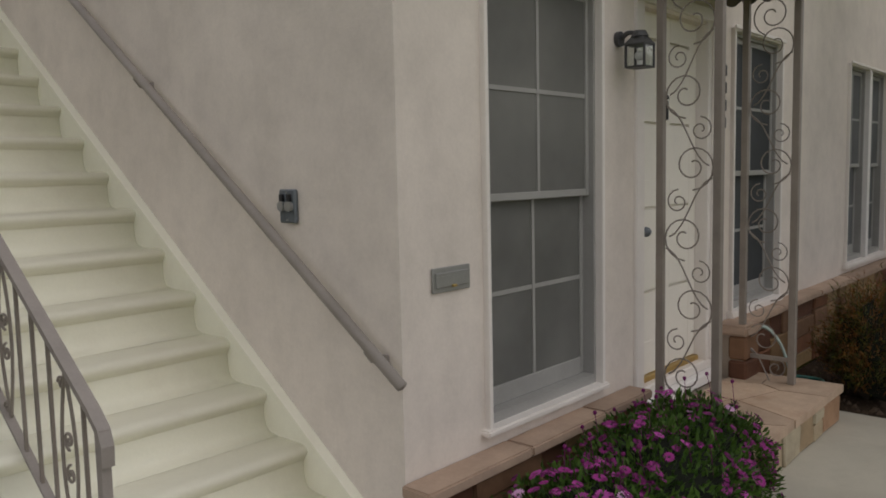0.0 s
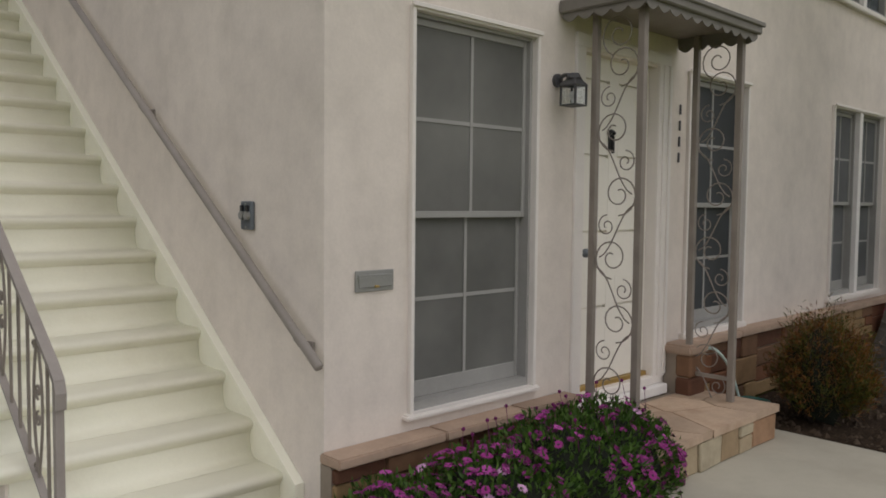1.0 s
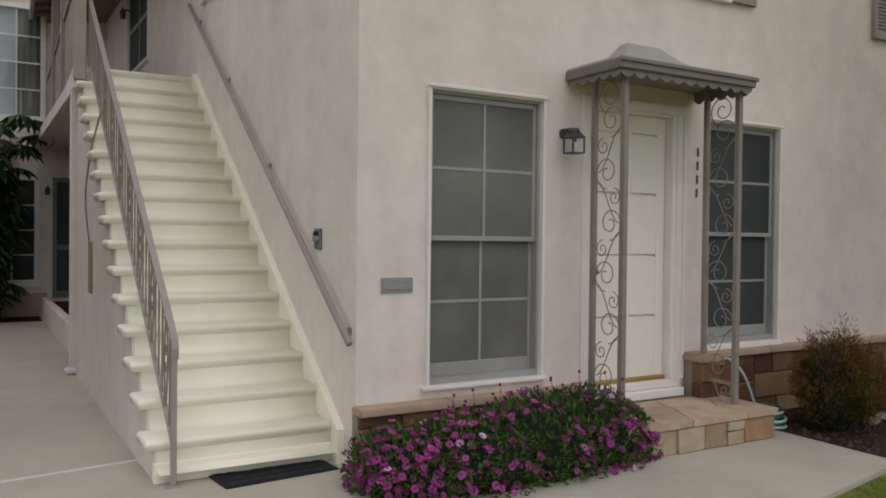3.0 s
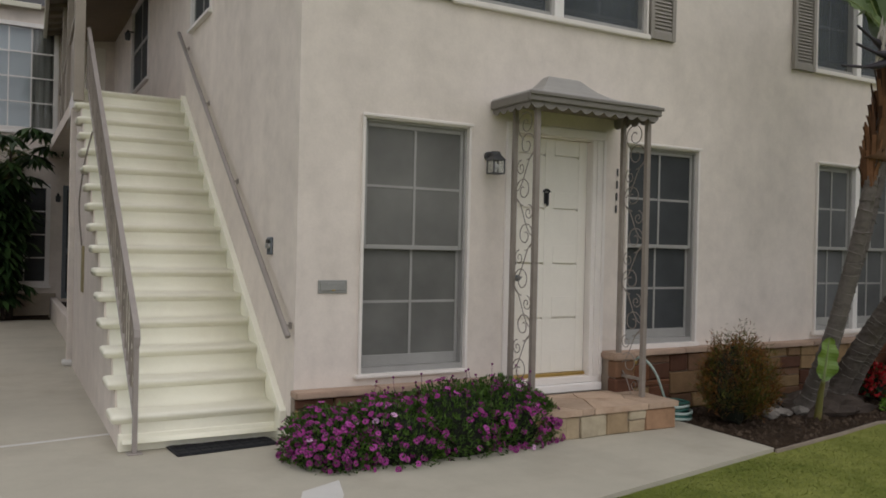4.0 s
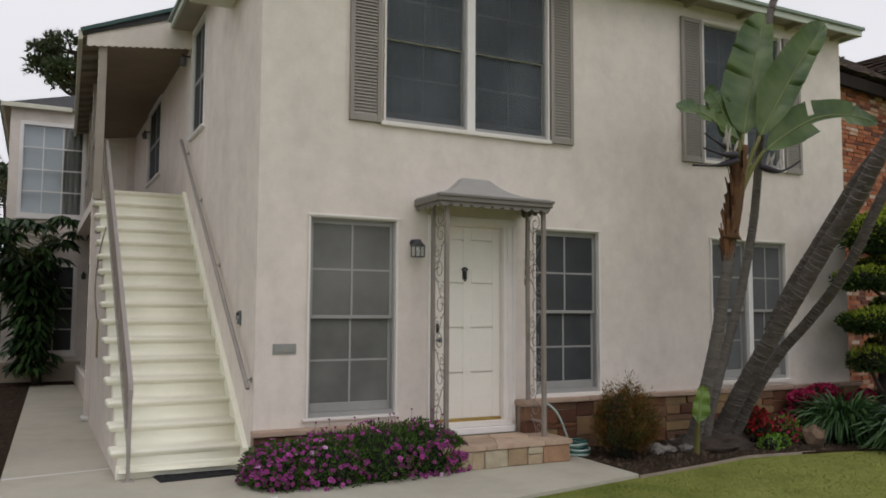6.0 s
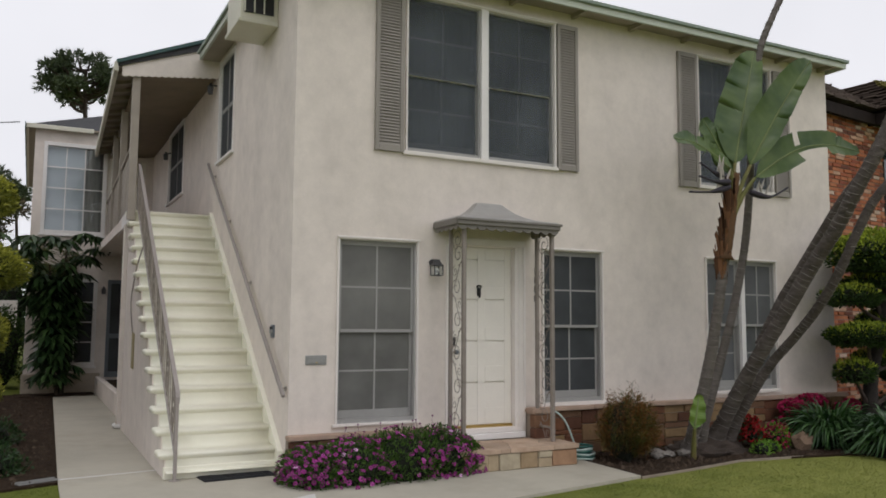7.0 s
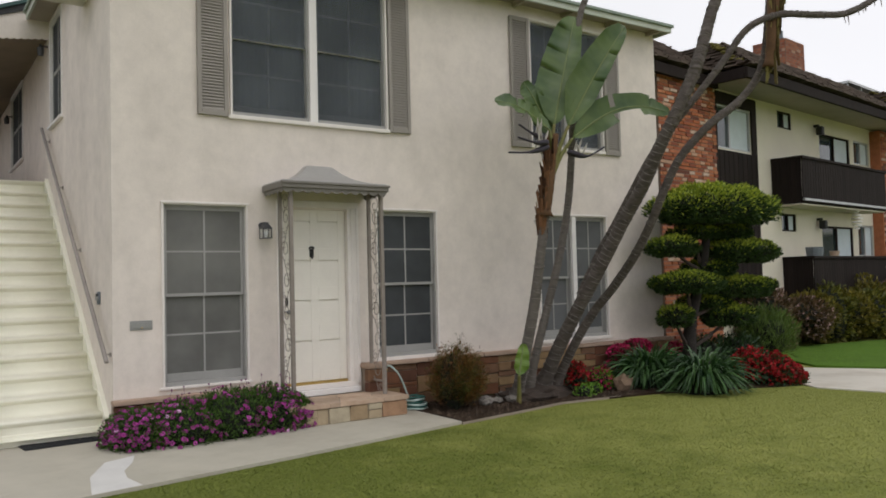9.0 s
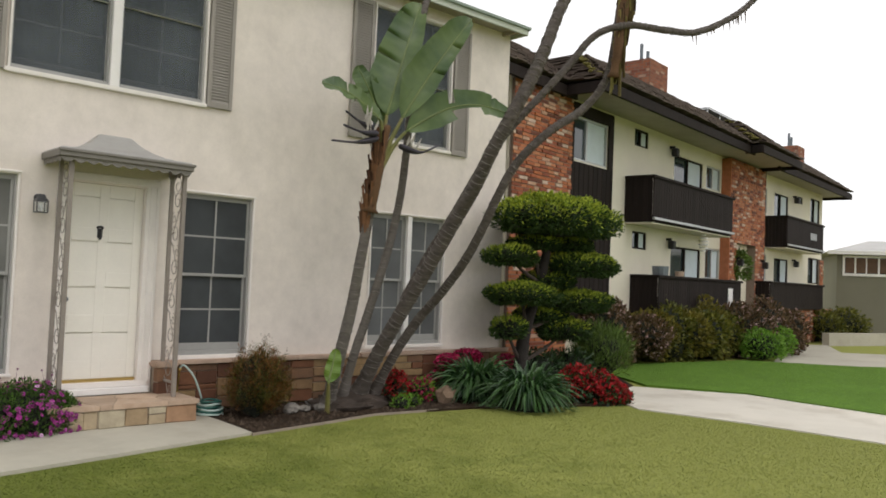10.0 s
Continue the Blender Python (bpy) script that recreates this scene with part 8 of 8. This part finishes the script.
def lawn_blade_mat():
    m, n, l, b = node_mat("grass_blades", 0.6, 0.0, 0.25)
    g = n.new("ShaderNodeNewGeometry")
    fresh = ramp(n, l, g.outputs["Random Per Island"], [(0.0, (0.12, 0.152, 0.026)), (0.6, (0.138, 0.168, 0.03)), (1.0, (0.16, 0.182, 0.038))])
    dry = ramp(n, l, g.outputs["Random Per Island"], [(0.0, (0.24, 0.27, 0.062)), (0.6, (0.262, 0.288, 0.072)), (1.0, (0.295, 0.302, 0.087))])
    l.new(lawn_mix(n, l, fresh, dry).outputs["Color"], b.inputs["Base Color"])
    return m


M["blade"] = lawn_blade_mat()
M["blade_bright"] = leaf_mat("bright_grass_blades", (0.14, 0.255, 0.03), (0.245, 0.40, 0.06), 0.6, 0.2, 0.2)


def front_keep(x, y):
    edge = np.interp(x, [-0.75, 1.2, 3.26, 4.2, 5.0, 6.4, 7.2, 8.3, 9.0], [-2.26, -1.93, -1.55, -1.42, -1.26, -1.48, -1.78, -2.3, -2.4])
    east = np.interp(y, [-14, -5.3, -3.9, -2.5], [8.7, 8.8, 8.65, 8.4])
    return (y < edge) & (x > -0.74) & (x < east)


grass("grass", (-0.75, 8.8, -10.5, -1.2), 640000, 91, M["blade"], "mown lawn grass with dry yellowish patches", front_keep)
grass("grass", (-6.0, -2.08, -6.0, 0.6), 130000, 92, M["blade"], "mown grass beside the walk", lambda x, y: (y < np.interp(x, [-5, -2.75, -2.08], [0.35, 0.36, 0.6])))
grass("grass", (10.6, 23, -8.0, 1.0), 140000, 93, M["blade_bright"], "bright neighbouring lawn grass",
      lambda x, y: (x > np.interp(y, [-6, -2.55, -1.2, 0.3, 1.0], [11.1, 11.3, 10.7, 11.6, 13.5])) & (y < np.interp(x, [10.6, 11.5, 13.5, 17.0, 18.6, 22], [-1.2, 0.3, 0.95, 0.4, -1.6, -3.6])), 0.006)


def crumbs(name, poly_keep, rect, n, seed, label):
    rs = np.random.RandomState(seed)
    x, y = rs.uniform(rect[0], rect[1], n), rs.uniform(rect[2], rect[3], n)
    ok = poly_keep(x, y)
    x, y = x[ok], y[ok]
    vs, fs = [], []
    for px, py in zip(x, y):
        r = 0.006 + 0.03 * rs.random() ** 3
        a = rs.uniform(0, 6.28)
        k = len(vs)
        for q in range(4):
            t = a + q * 1.571
            rr_ = r * rs.uniform(0.7, 1.3)
            vs.append((px + rr_ * math.cos(t), py + rr_ * math.sin(t), -0.006))
        vs.append((px, py, -0.006 + r * rs.uniform(0.6, 1.2)))
        fs += [(k, k + 1, k + 4), (k + 1, k + 2, k + 4), (k + 2, k + 3, k + 4), (k + 3, k, k + 4)]
    ob = raw(name, vs, fs, M["clod"])
    tagged(ob, label, "soil", "", "stuff")


M["clod"] = palette("soil_clods", [(0.048, 0.032, 0.021), (0.068, 0.047, 0.032), (0.037, 0.026, 0.018), (0.088, 0.064, 0.045), (0.058, 0.040, 0.026)], 0.95, False)
crumbs("soil_crumbs", lambda x, y: y > np.interp(x, [3.3, 4.2, 5.0, 6.4, 7.2, 8.3], [-1.5, -1.36, -1.2, -1.42, -1.72, -2.1]) , (3.35, 8.3, -2.1, -0.15), 5000, 95, "loose dark soil and mulch in the bed")
crumbs("soil_crumbs", lambda x, y: x < np.interp(y, [0.6, 11.2], [-2.1, -1.92]), (-5.0, -1.9, 0.5, 11.0), 5000, 96, "loose dark soil in the bed beside the walk")


# ---- stair railing, wall rail and small fixtures ----
def stair_rail():
    s = thing("stair_railing", (-1.06, 0.2, 0), "taupe wrought-iron stair railing with scrolled balusters", "railing")
    x = -1.055
    slope = RISE / RUN
    y0, z0 = 0.19, 0.80
    y1 = 4.22
    z1 = z0 + 0.06 + slope * (y1 - y0)
    bm = bmesh.new()
    pts = [(x, y0 - 0.018, z0 - 0.06), (x, y0 - 0.022, z0), (x, y0 - 0.005, z0 + 0.045), (x, y0 + 0.05, z0 + 0.095), (x, y0 + 0.25, z0 + 0.06 + slope * 0.25), (x, y1, z1)]
    tube(bm, pts, 0.02, 4, flat=(0.040, 0.020))
    part("handrail", bm, M["rail"], s, "flat iron handrail curving down at the foot")
    part("newel", bbox(x - 0.016, x + 0.016, y0 - 0.016, y0 + 0.016, 0.0, z0 + 0.05, 0.002), M["rail"], s)
    part("foot_plate", bbox(x - 0.05, x + 0.05, y0 - 0.05, y0 + 0.05, 0.0, 0.010, 0.003), M["rail"], s)
    bm = bmesh.new()
    zb = 0.258
    tube(bm, [(x, y0 + 0.02, zb), (x, y1, zb + slope * (y1 - y0 - 0.02))], 0.01, 4, flat=(0.03, 0.012))
    part("bottom_rail", bm, M["rail"], s)
    step = 0.112
    k = 1
    y = y0 + step
    while y < y1 - 0.03:
        za = zb + slope * (y - y0 - 0.02)
        zt = z0 + 0.05 + slope * (y - y0)
        if k % 4 == 2:
            bm = bmesh.new()
            c = (za + zt) / 2
            for sg in (-1, 1):
                loop = [(x, y + sg * 0.05 * math.sin(math.pi * q / 14), za + 0.02 + (zt - za - 0.04) * q / 14) for q in range(15)]
                tube(bm, loop, 0.006, 5)
            for cz, dirn in ((c + 0.055, 1), (c - 0.055, -1)):
                tube(bm, [(x, a, b) for a, b in spiral(y, cz, 0.032, 1.4, radians(-90 * dirn), dirn, 18)], 0.005, 5)
            for cz in (za + 0.05, zt - 0.07):
                tube(bm, [(x, a, b) for a, b in spiral(y + 0.03, cz, 0.022, 1.3, 0, 1, 14)], 0.005, 5)
            part("scroll_baluster", bm, M["iron"], s)
        else:
            part("baluster", bbox(x - 0.0055, x + 0.0055, y - 0.0055, y + 0.0055, za, zt), M["iron"], s)
        y += step
        k += 1
    part("newel", bbox(x - 0.016, x + 0.016, y1 - 0.016, y1 + 0.016, LZ - 0.02, z1 + 0.02, 0.002), M["rail"], s)


stair_rail()


def wall_rail():
    s = thing("wall_handrail", (-0.07, 0, 0.8), "taupe round pipe handrail fixed along the stair wall", "handrail")
    slope = 0.722
    bm = bmesh.new()
    tube(bm, [(-0.075, -0.07, 0.80), (-0.075, 4.25, 0.80 + slope * 4.32)], 0.022, 12)
    part("rail_pipe", bm, M["rail"], s, "", True)
    for y in (0.12, 1.72, 2.95, 4.05):
        z = 0.80 + slope * (y + 0.045)
        bm = bmesh.new()
        tube(bm, [(-0.003, y - 0.03, z - 0.06), (-0.05, y - 0.01, z - 0.055), (-0.075, y, z - 0.015)], 0.008, 6)
        box(bm, -0.012, -0.001, y - 0.055, y - 0.005, z - 0.085, z - 0.035, 0.003)
        part("bracket", bm, M["rail"], s)


wall_rail()


def outlet():
    s = thing("wall_outlet", (0, 0.62, 1.44), "blue-grey weatherproof outlet box with two round covers", "outlet")
    part("cover_plate", bbox(-0.022, -0.001, 0.57, 0.675, 1.37, 1.51, 0.006), M["zinc"], s)
    for dy in (-0.022, 0.026):
        bm = bmesh.new()
        tube(bm, [(-0.022, 0.622 + dy, 1.44), (-0.038, 0.622 + dy, 1.44)], 0.021, 14)
        part("flip_cover", bm, M["steel"], s)
        part("cover_hinge", bbox(-0.036, -0.02, 0.622 + dy - 0.01, 0.622 + dy + 0.01, 1.46, 1.49, 0.002), M["black"], s)
    for z in (1.383, 1.497):
        part("screw", bbox(-0.026, -0.02, 0.617, 0.627, z - 0.004, z + 0.004), M["steel"], s)


outlet()


def mail_slot():
    s = thing("mail_slot", (0.28, 0, 1.15), "grey metal mail slot set into the stucco", "mail slot")
    part("plate", bbox(0.168, 0.394, -0.012, -0.001, 1.10, 1.198, 0.003), M["steel"], s)
    part("flap", bbox(0.182, 0.380, -0.018, -0.011, 1.118, 1.180, 0.004), M["steel"], s)
    part("pull", bbox(0.27, 0.295, -0.03, -0.017, 1.118, 1.128, 0.003), M["brass"], s)
    for k in range(2):
        part("ridge", bbox(0.178, 0.384, -0.0195, -0.016, 1.160 + k * 0.012, 1.165 + k * 0.012), M["steel"], s)


mail_slot()


M["lantern"] = surface("dark_grey_lantern_metal", (0.075, 0.075, 0.078), 0.15, 10, 80, 0.5, 0.1, 0.001)


def lantern():
    x, z = 1.635, 2.125
    s = thing("wall_lantern", (x, -0.1, z), "dark grey metal wall lantern with clear glass panes", "lantern")
    bm = bmesh.new()
    tube(bm, [(x - 0.02, -0.001, z + 0.09), (x - 0.02, -0.022, z + 0.09)], 0.038, 16)
    part("back_plate", bm, M["lantern"], s)
    bm = bmesh.new()
    tube(bm, catmull([(x - 0.02, -0.02, z + 0.09), (x - 0.02, -0.06, z + 0.115), (x - 0.02, -0.115, z + 0.105)], 5), 0.012, 8)
    part("arm", bm, M["lantern"], s)
    cx, cy = x - 0.02, -0.125
    bm = bmesh.new()
    h = 0.05
    for sx in (-1, 1):
        for sy in (-1, 1):
            box(bm, cx + sx * h - 0.005, cx + sx * h + 0.005, cy + sy * h - 0.005, cy + sy * h + 0.005, z - 0.055, z + 0.05)
    box(bm, cx - h - 0.006, cx + h + 0.006, cy - h - 0.006, cy + h + 0.006, z - 0.064, z - 0.055, 0.003)
    box(bm, cx - h - 0.008, cx + h + 0.008, cy - h - 0.008, cy + h + 0.008, z + 0.045, z + 0.057, 0.003)
    part("cage", bm, M["lantern"], s)
    bm = bmesh.new()
    g = bmesh.ops.create_cone(bm, cap_ends=True, segments=4, radius1=0.078, radius2=0.04, depth=0.035)
    bmesh.ops.rotate(bm, cent=(0, 0, 0), matrix=Matrix.Rotation(radians(45), 3, "Z"), verts=bm.verts)
    bmesh.ops.translate(bm, vec=(cx, cy, z + 0.074), verts=bm.verts)
    tube(bm, [(cx, cy, z + 0.09), (cx, cy, z + 0.118)], 0.045, 12, 0.03)
    part("cap", bm, M["lantern"], s)
    for a, b, c, d in ((-h, h, -h - 0.001, -h + 0.001), (-h, h, h - 0.001, h + 0.001), (-h - 0.001, -h + 0.001, -h, h), (h - 0.001, h + 0.001, -h, h)):
        p = part("pane", bbox(cx + a, cx + b, cy + c, cy + d, z - 0.055, z + 0.045), M["glass"], s)
        p.visible_shadow = False
    bm = bmesh.new()
    bmesh.ops.create_uvsphere(bm, u_segments=12, v_segments=8, radius=0.026, matrix=pose(cx, cy, z - 0.005))
    tube(bm, [(cx, cy, z - 0.056), (cx, cy, z - 0.025)], 0.012, 8)
    part("bulb", bm, M["trim"], s, "unlit frosted bulb", True)


lantern()

nm = thing("house_number", (3.0, 0, 2.0), "four small dark bars in a column beside the door", "sign")
for k in range(4):
    part("bar", bbox(2.985 - 0.003 * k, 3.005 - 0.003 * k, -0.012, -0.002, 2.135 - k * 0.11, 2.205 - k * 0.11, 0.004), M["lantern"], nm)


def mat():
    s = thing("door_mat", (-0.47, 0.27, 0), "black ribbed rubber mat at the foot of the stairs", "mat")
    s.rotation_euler = (0, 0, radians(5.5))
    bm = bmesh.new()
    box(bm, -0.365, 0.365, -0.26, 0.26, 0.003, 0.013, 0.003)
    ob = part("mat_base", bm, M["rubber"])
    ob.parent, ob.matrix_parent_inverse = s, Matrix()
    base = None
    for i in range(9):
        for j in range(6):
            if base is None:
                b2 = bmesh.new()
                box(b2, -0.034, 0.034, -0.036, 0.036, 0.0, 0.006, 0.003)
                base = part("rib", b2, M["rubber"])
                ob = base
            else:
                ob = new("rib", base.data)
            ob.parent, ob.matrix_parent_inverse = s, Matrix()
            ob.location = (-0.312 + i * 0.078, -0.21 + j * 0.084, 0.0125)


mat()


def air_conditioner():
    s = thing("air_conditioner", (-0.2, 1.08, 4.95), "cream window air conditioner high on the side wall", "air conditioner")
    part("housing", bbox(-0.44, -0.001, 0.75, 1.42, 4.94, 5.36, 0.012), M["fascia"], s)
    part("drip_pan", bbox(-0.46, -0.001, 0.73, 1.44, 4.90, 4.945, 0.008), M["fascia"], s, "cream drip tray")
    bm = bmesh.new()
    box(bm, -0.40, -0.06, 0.735, 0.752, 5.02, 5.32)
    part("grille_back", bm, M["black"], s)
    for k in range(3):
        part("grille_bar", bbox(-0.40 + 0.11 * k, -0.385 + 0.11 * k, 0.722, 0.735, 5.02, 5.32), M["fascia"], s)


air_conditioner()


def small_lamp(x, y, z, label, along="y"):
    s = thing("porch_lamp", (x, y, z), label, "lamp", "porch lamps")
    bm = bmesh.new()
    tube(bm, [(x, y, z - 0.08), (x, y, z + 0.035)], 0.04, 10, 0.048)
    part("shade", bm, M["lantern"], s)
    bm = bmesh.new()
    tube(bm, [(x, y, z + 0.03), (x, y, z + 0.09)], 0.03, 8, 0.01)
    part("cap", bm, M["black"], s)
    bm = bmesh.new()
    tube(bm, [(x, y, z + 0.06), (x, y + 0.1, z + 0.06)] if along == "y" else [(x, y, z + 0.06), (-0.002, y, z + 0.06)], 0.012, 6)
    part("arm", bm, M["black"], s)


small_lamp(-0.95, 11.09, 2.22, "small grey lantern beside the screen door")
small_lamp(-0.10, 4.15, 5.06, "small grey lamp on the landing wall", "x")
small_lamp(-0.10, 8.6, 4.85, "small dark lamp on the balcony wall", "x")

lp = thing("landing_post", (-1.16, 4.56, 0), "cream square post carrying the landing", "post")
part("shaft", bbox(-1.20, -1.12, 4.52, 4.60, 0.06, LZ - 0.18, 0.006), M["stucco"], lp)
part("foot", bbox(-1.24, -1.08, 4.46, 4.64, 0.0, 0.07, 0.02), M["patch"], lp, "white cement foot")
pl = thing("planter", (-0.95, 8.5, 0), "low cream stucco planter along the walk under the balcony", "planter")
part("planter_wall", bbox(-1.06, -0.94, 5.6, 10.9, 0.0, 0.36, 0.012), M["stucco"], pl)
part("planter_soil", bbox(-0.939, -0.1, 5.6, 10.9, 0.0, 0.28), M["soil"], pl)
tagged(part("access_panel", bbox(-1.152, -1.1425, 3.17, 3.42, 0.92, 1.39, 0.003), M["tan_paint"]), "tan painted access panel on the stair side", "panel")
bm = bmesh.new()
tube(bm, catmull([(-1.16, 3.28, 1.39), (-1.19, 3.3, 1.8), (-1.17, 3.05, 2.2), (-1.12, 2.85, 2.5)], 6), 0.008, 6)
tagged(part("cable", bm, M["iron"]), "loose grey cable hanging from the stair side", "cable")

gr = thing("drain_grate", (-2.24, 0.72, 0), "pale metal drain grate at the edge of the bed", "grate")
gr.rotation_euler = (0, 0, radians(24))
for nm_, bx in [("grate_frame", (-0.2, 0.2, -0.075, -0.06, -0.002, 0.008)), ("grate_frame", (-0.2, 0.2, 0.06, 0.075, -0.002, 0.008))] + \
        [("grate_bar", (-0.195 + k * 0.03, -0.180 + k * 0.03, -0.06, 0.06, -0.002, 0.006)) for k in range(13)]:
    ob = part(nm_, bbox(*bx), M["steel"])
    ob.parent, ob.matrix_parent_inverse = gr, Matrix()


def hose():
    s = thing("garden_hose", (3.36, -0.42, 0), "coiled white and green garden hose beside the porch", "hose")
    M["hose"] = surface("pale_hose", (0.42, 0.52, 0.48), 0.15, 8, 60, 0.5, 0.1, 0.001)
    M["hose_green"] = surface("green_hose", (0.03, 0.12, 0.10), 0.15, 8, 60, 0.5, 0.1, 0.001)
    rs = random.Random(3)
    for k in range(6):
        bm = bmesh.new()
        r, z = 0.15 - 0.008 * k, 0.012 + 0.026 * k
        cx, cy = 3.36 + rs.uniform(-0.012, 0.012), -0.42 + rs.uniform(-0.012, 0.012)
        tube(bm, [(cx + r * math.cos(a), cy + r * 0.9 * math.sin(a), z + 0.006 * math.sin(a * 2 + k)) for a in [6.283 * q / 28 for q in range(29)]], 0.012, 6, cap=False)
        part("coil", bm, M["hose" if k % 2 == 0 else "hose_green"], s, "", True)
    bm = bmesh.new()
    tube(bm, catmull([(3.30, -0.35, 0.16), (3.22, -0.3, 0.4), (3.13, -0.22, 0.52), (3.12, -0.13, 0.45)], 6), 0.011, 6)
    part("hose_end", bm, M["hose"], s, "", True)
    bm = bmesh.new()
    tube(bm, [(3.12, -0.10, 0.2), (3.12, -0.14, 0.45)], 0.013, 8)
    bmesh.ops.create_uvsphere(bm, u_segments=10, v_segments=6, radius=0.025, matrix=pose(3.12, -0.15, 0.47))
    part("tap", bm, M["brass"], s, "brass garden tap")


hose()
bm = bmesh.new()
pts = [Vector((-30.0, 75.0, 17.5)).lerp(Vector((-2.76, 10.98, 5.76)), q / 20) - Vector((0, 0, 0.6 * math.sin(math.pi * q / 20))) for q in range(21)]
tube(bm, pts, 0.012, 5)
tagged(part("service_wire", bm, M["black"]), "thin overhead service wire behind the wing", "wire")
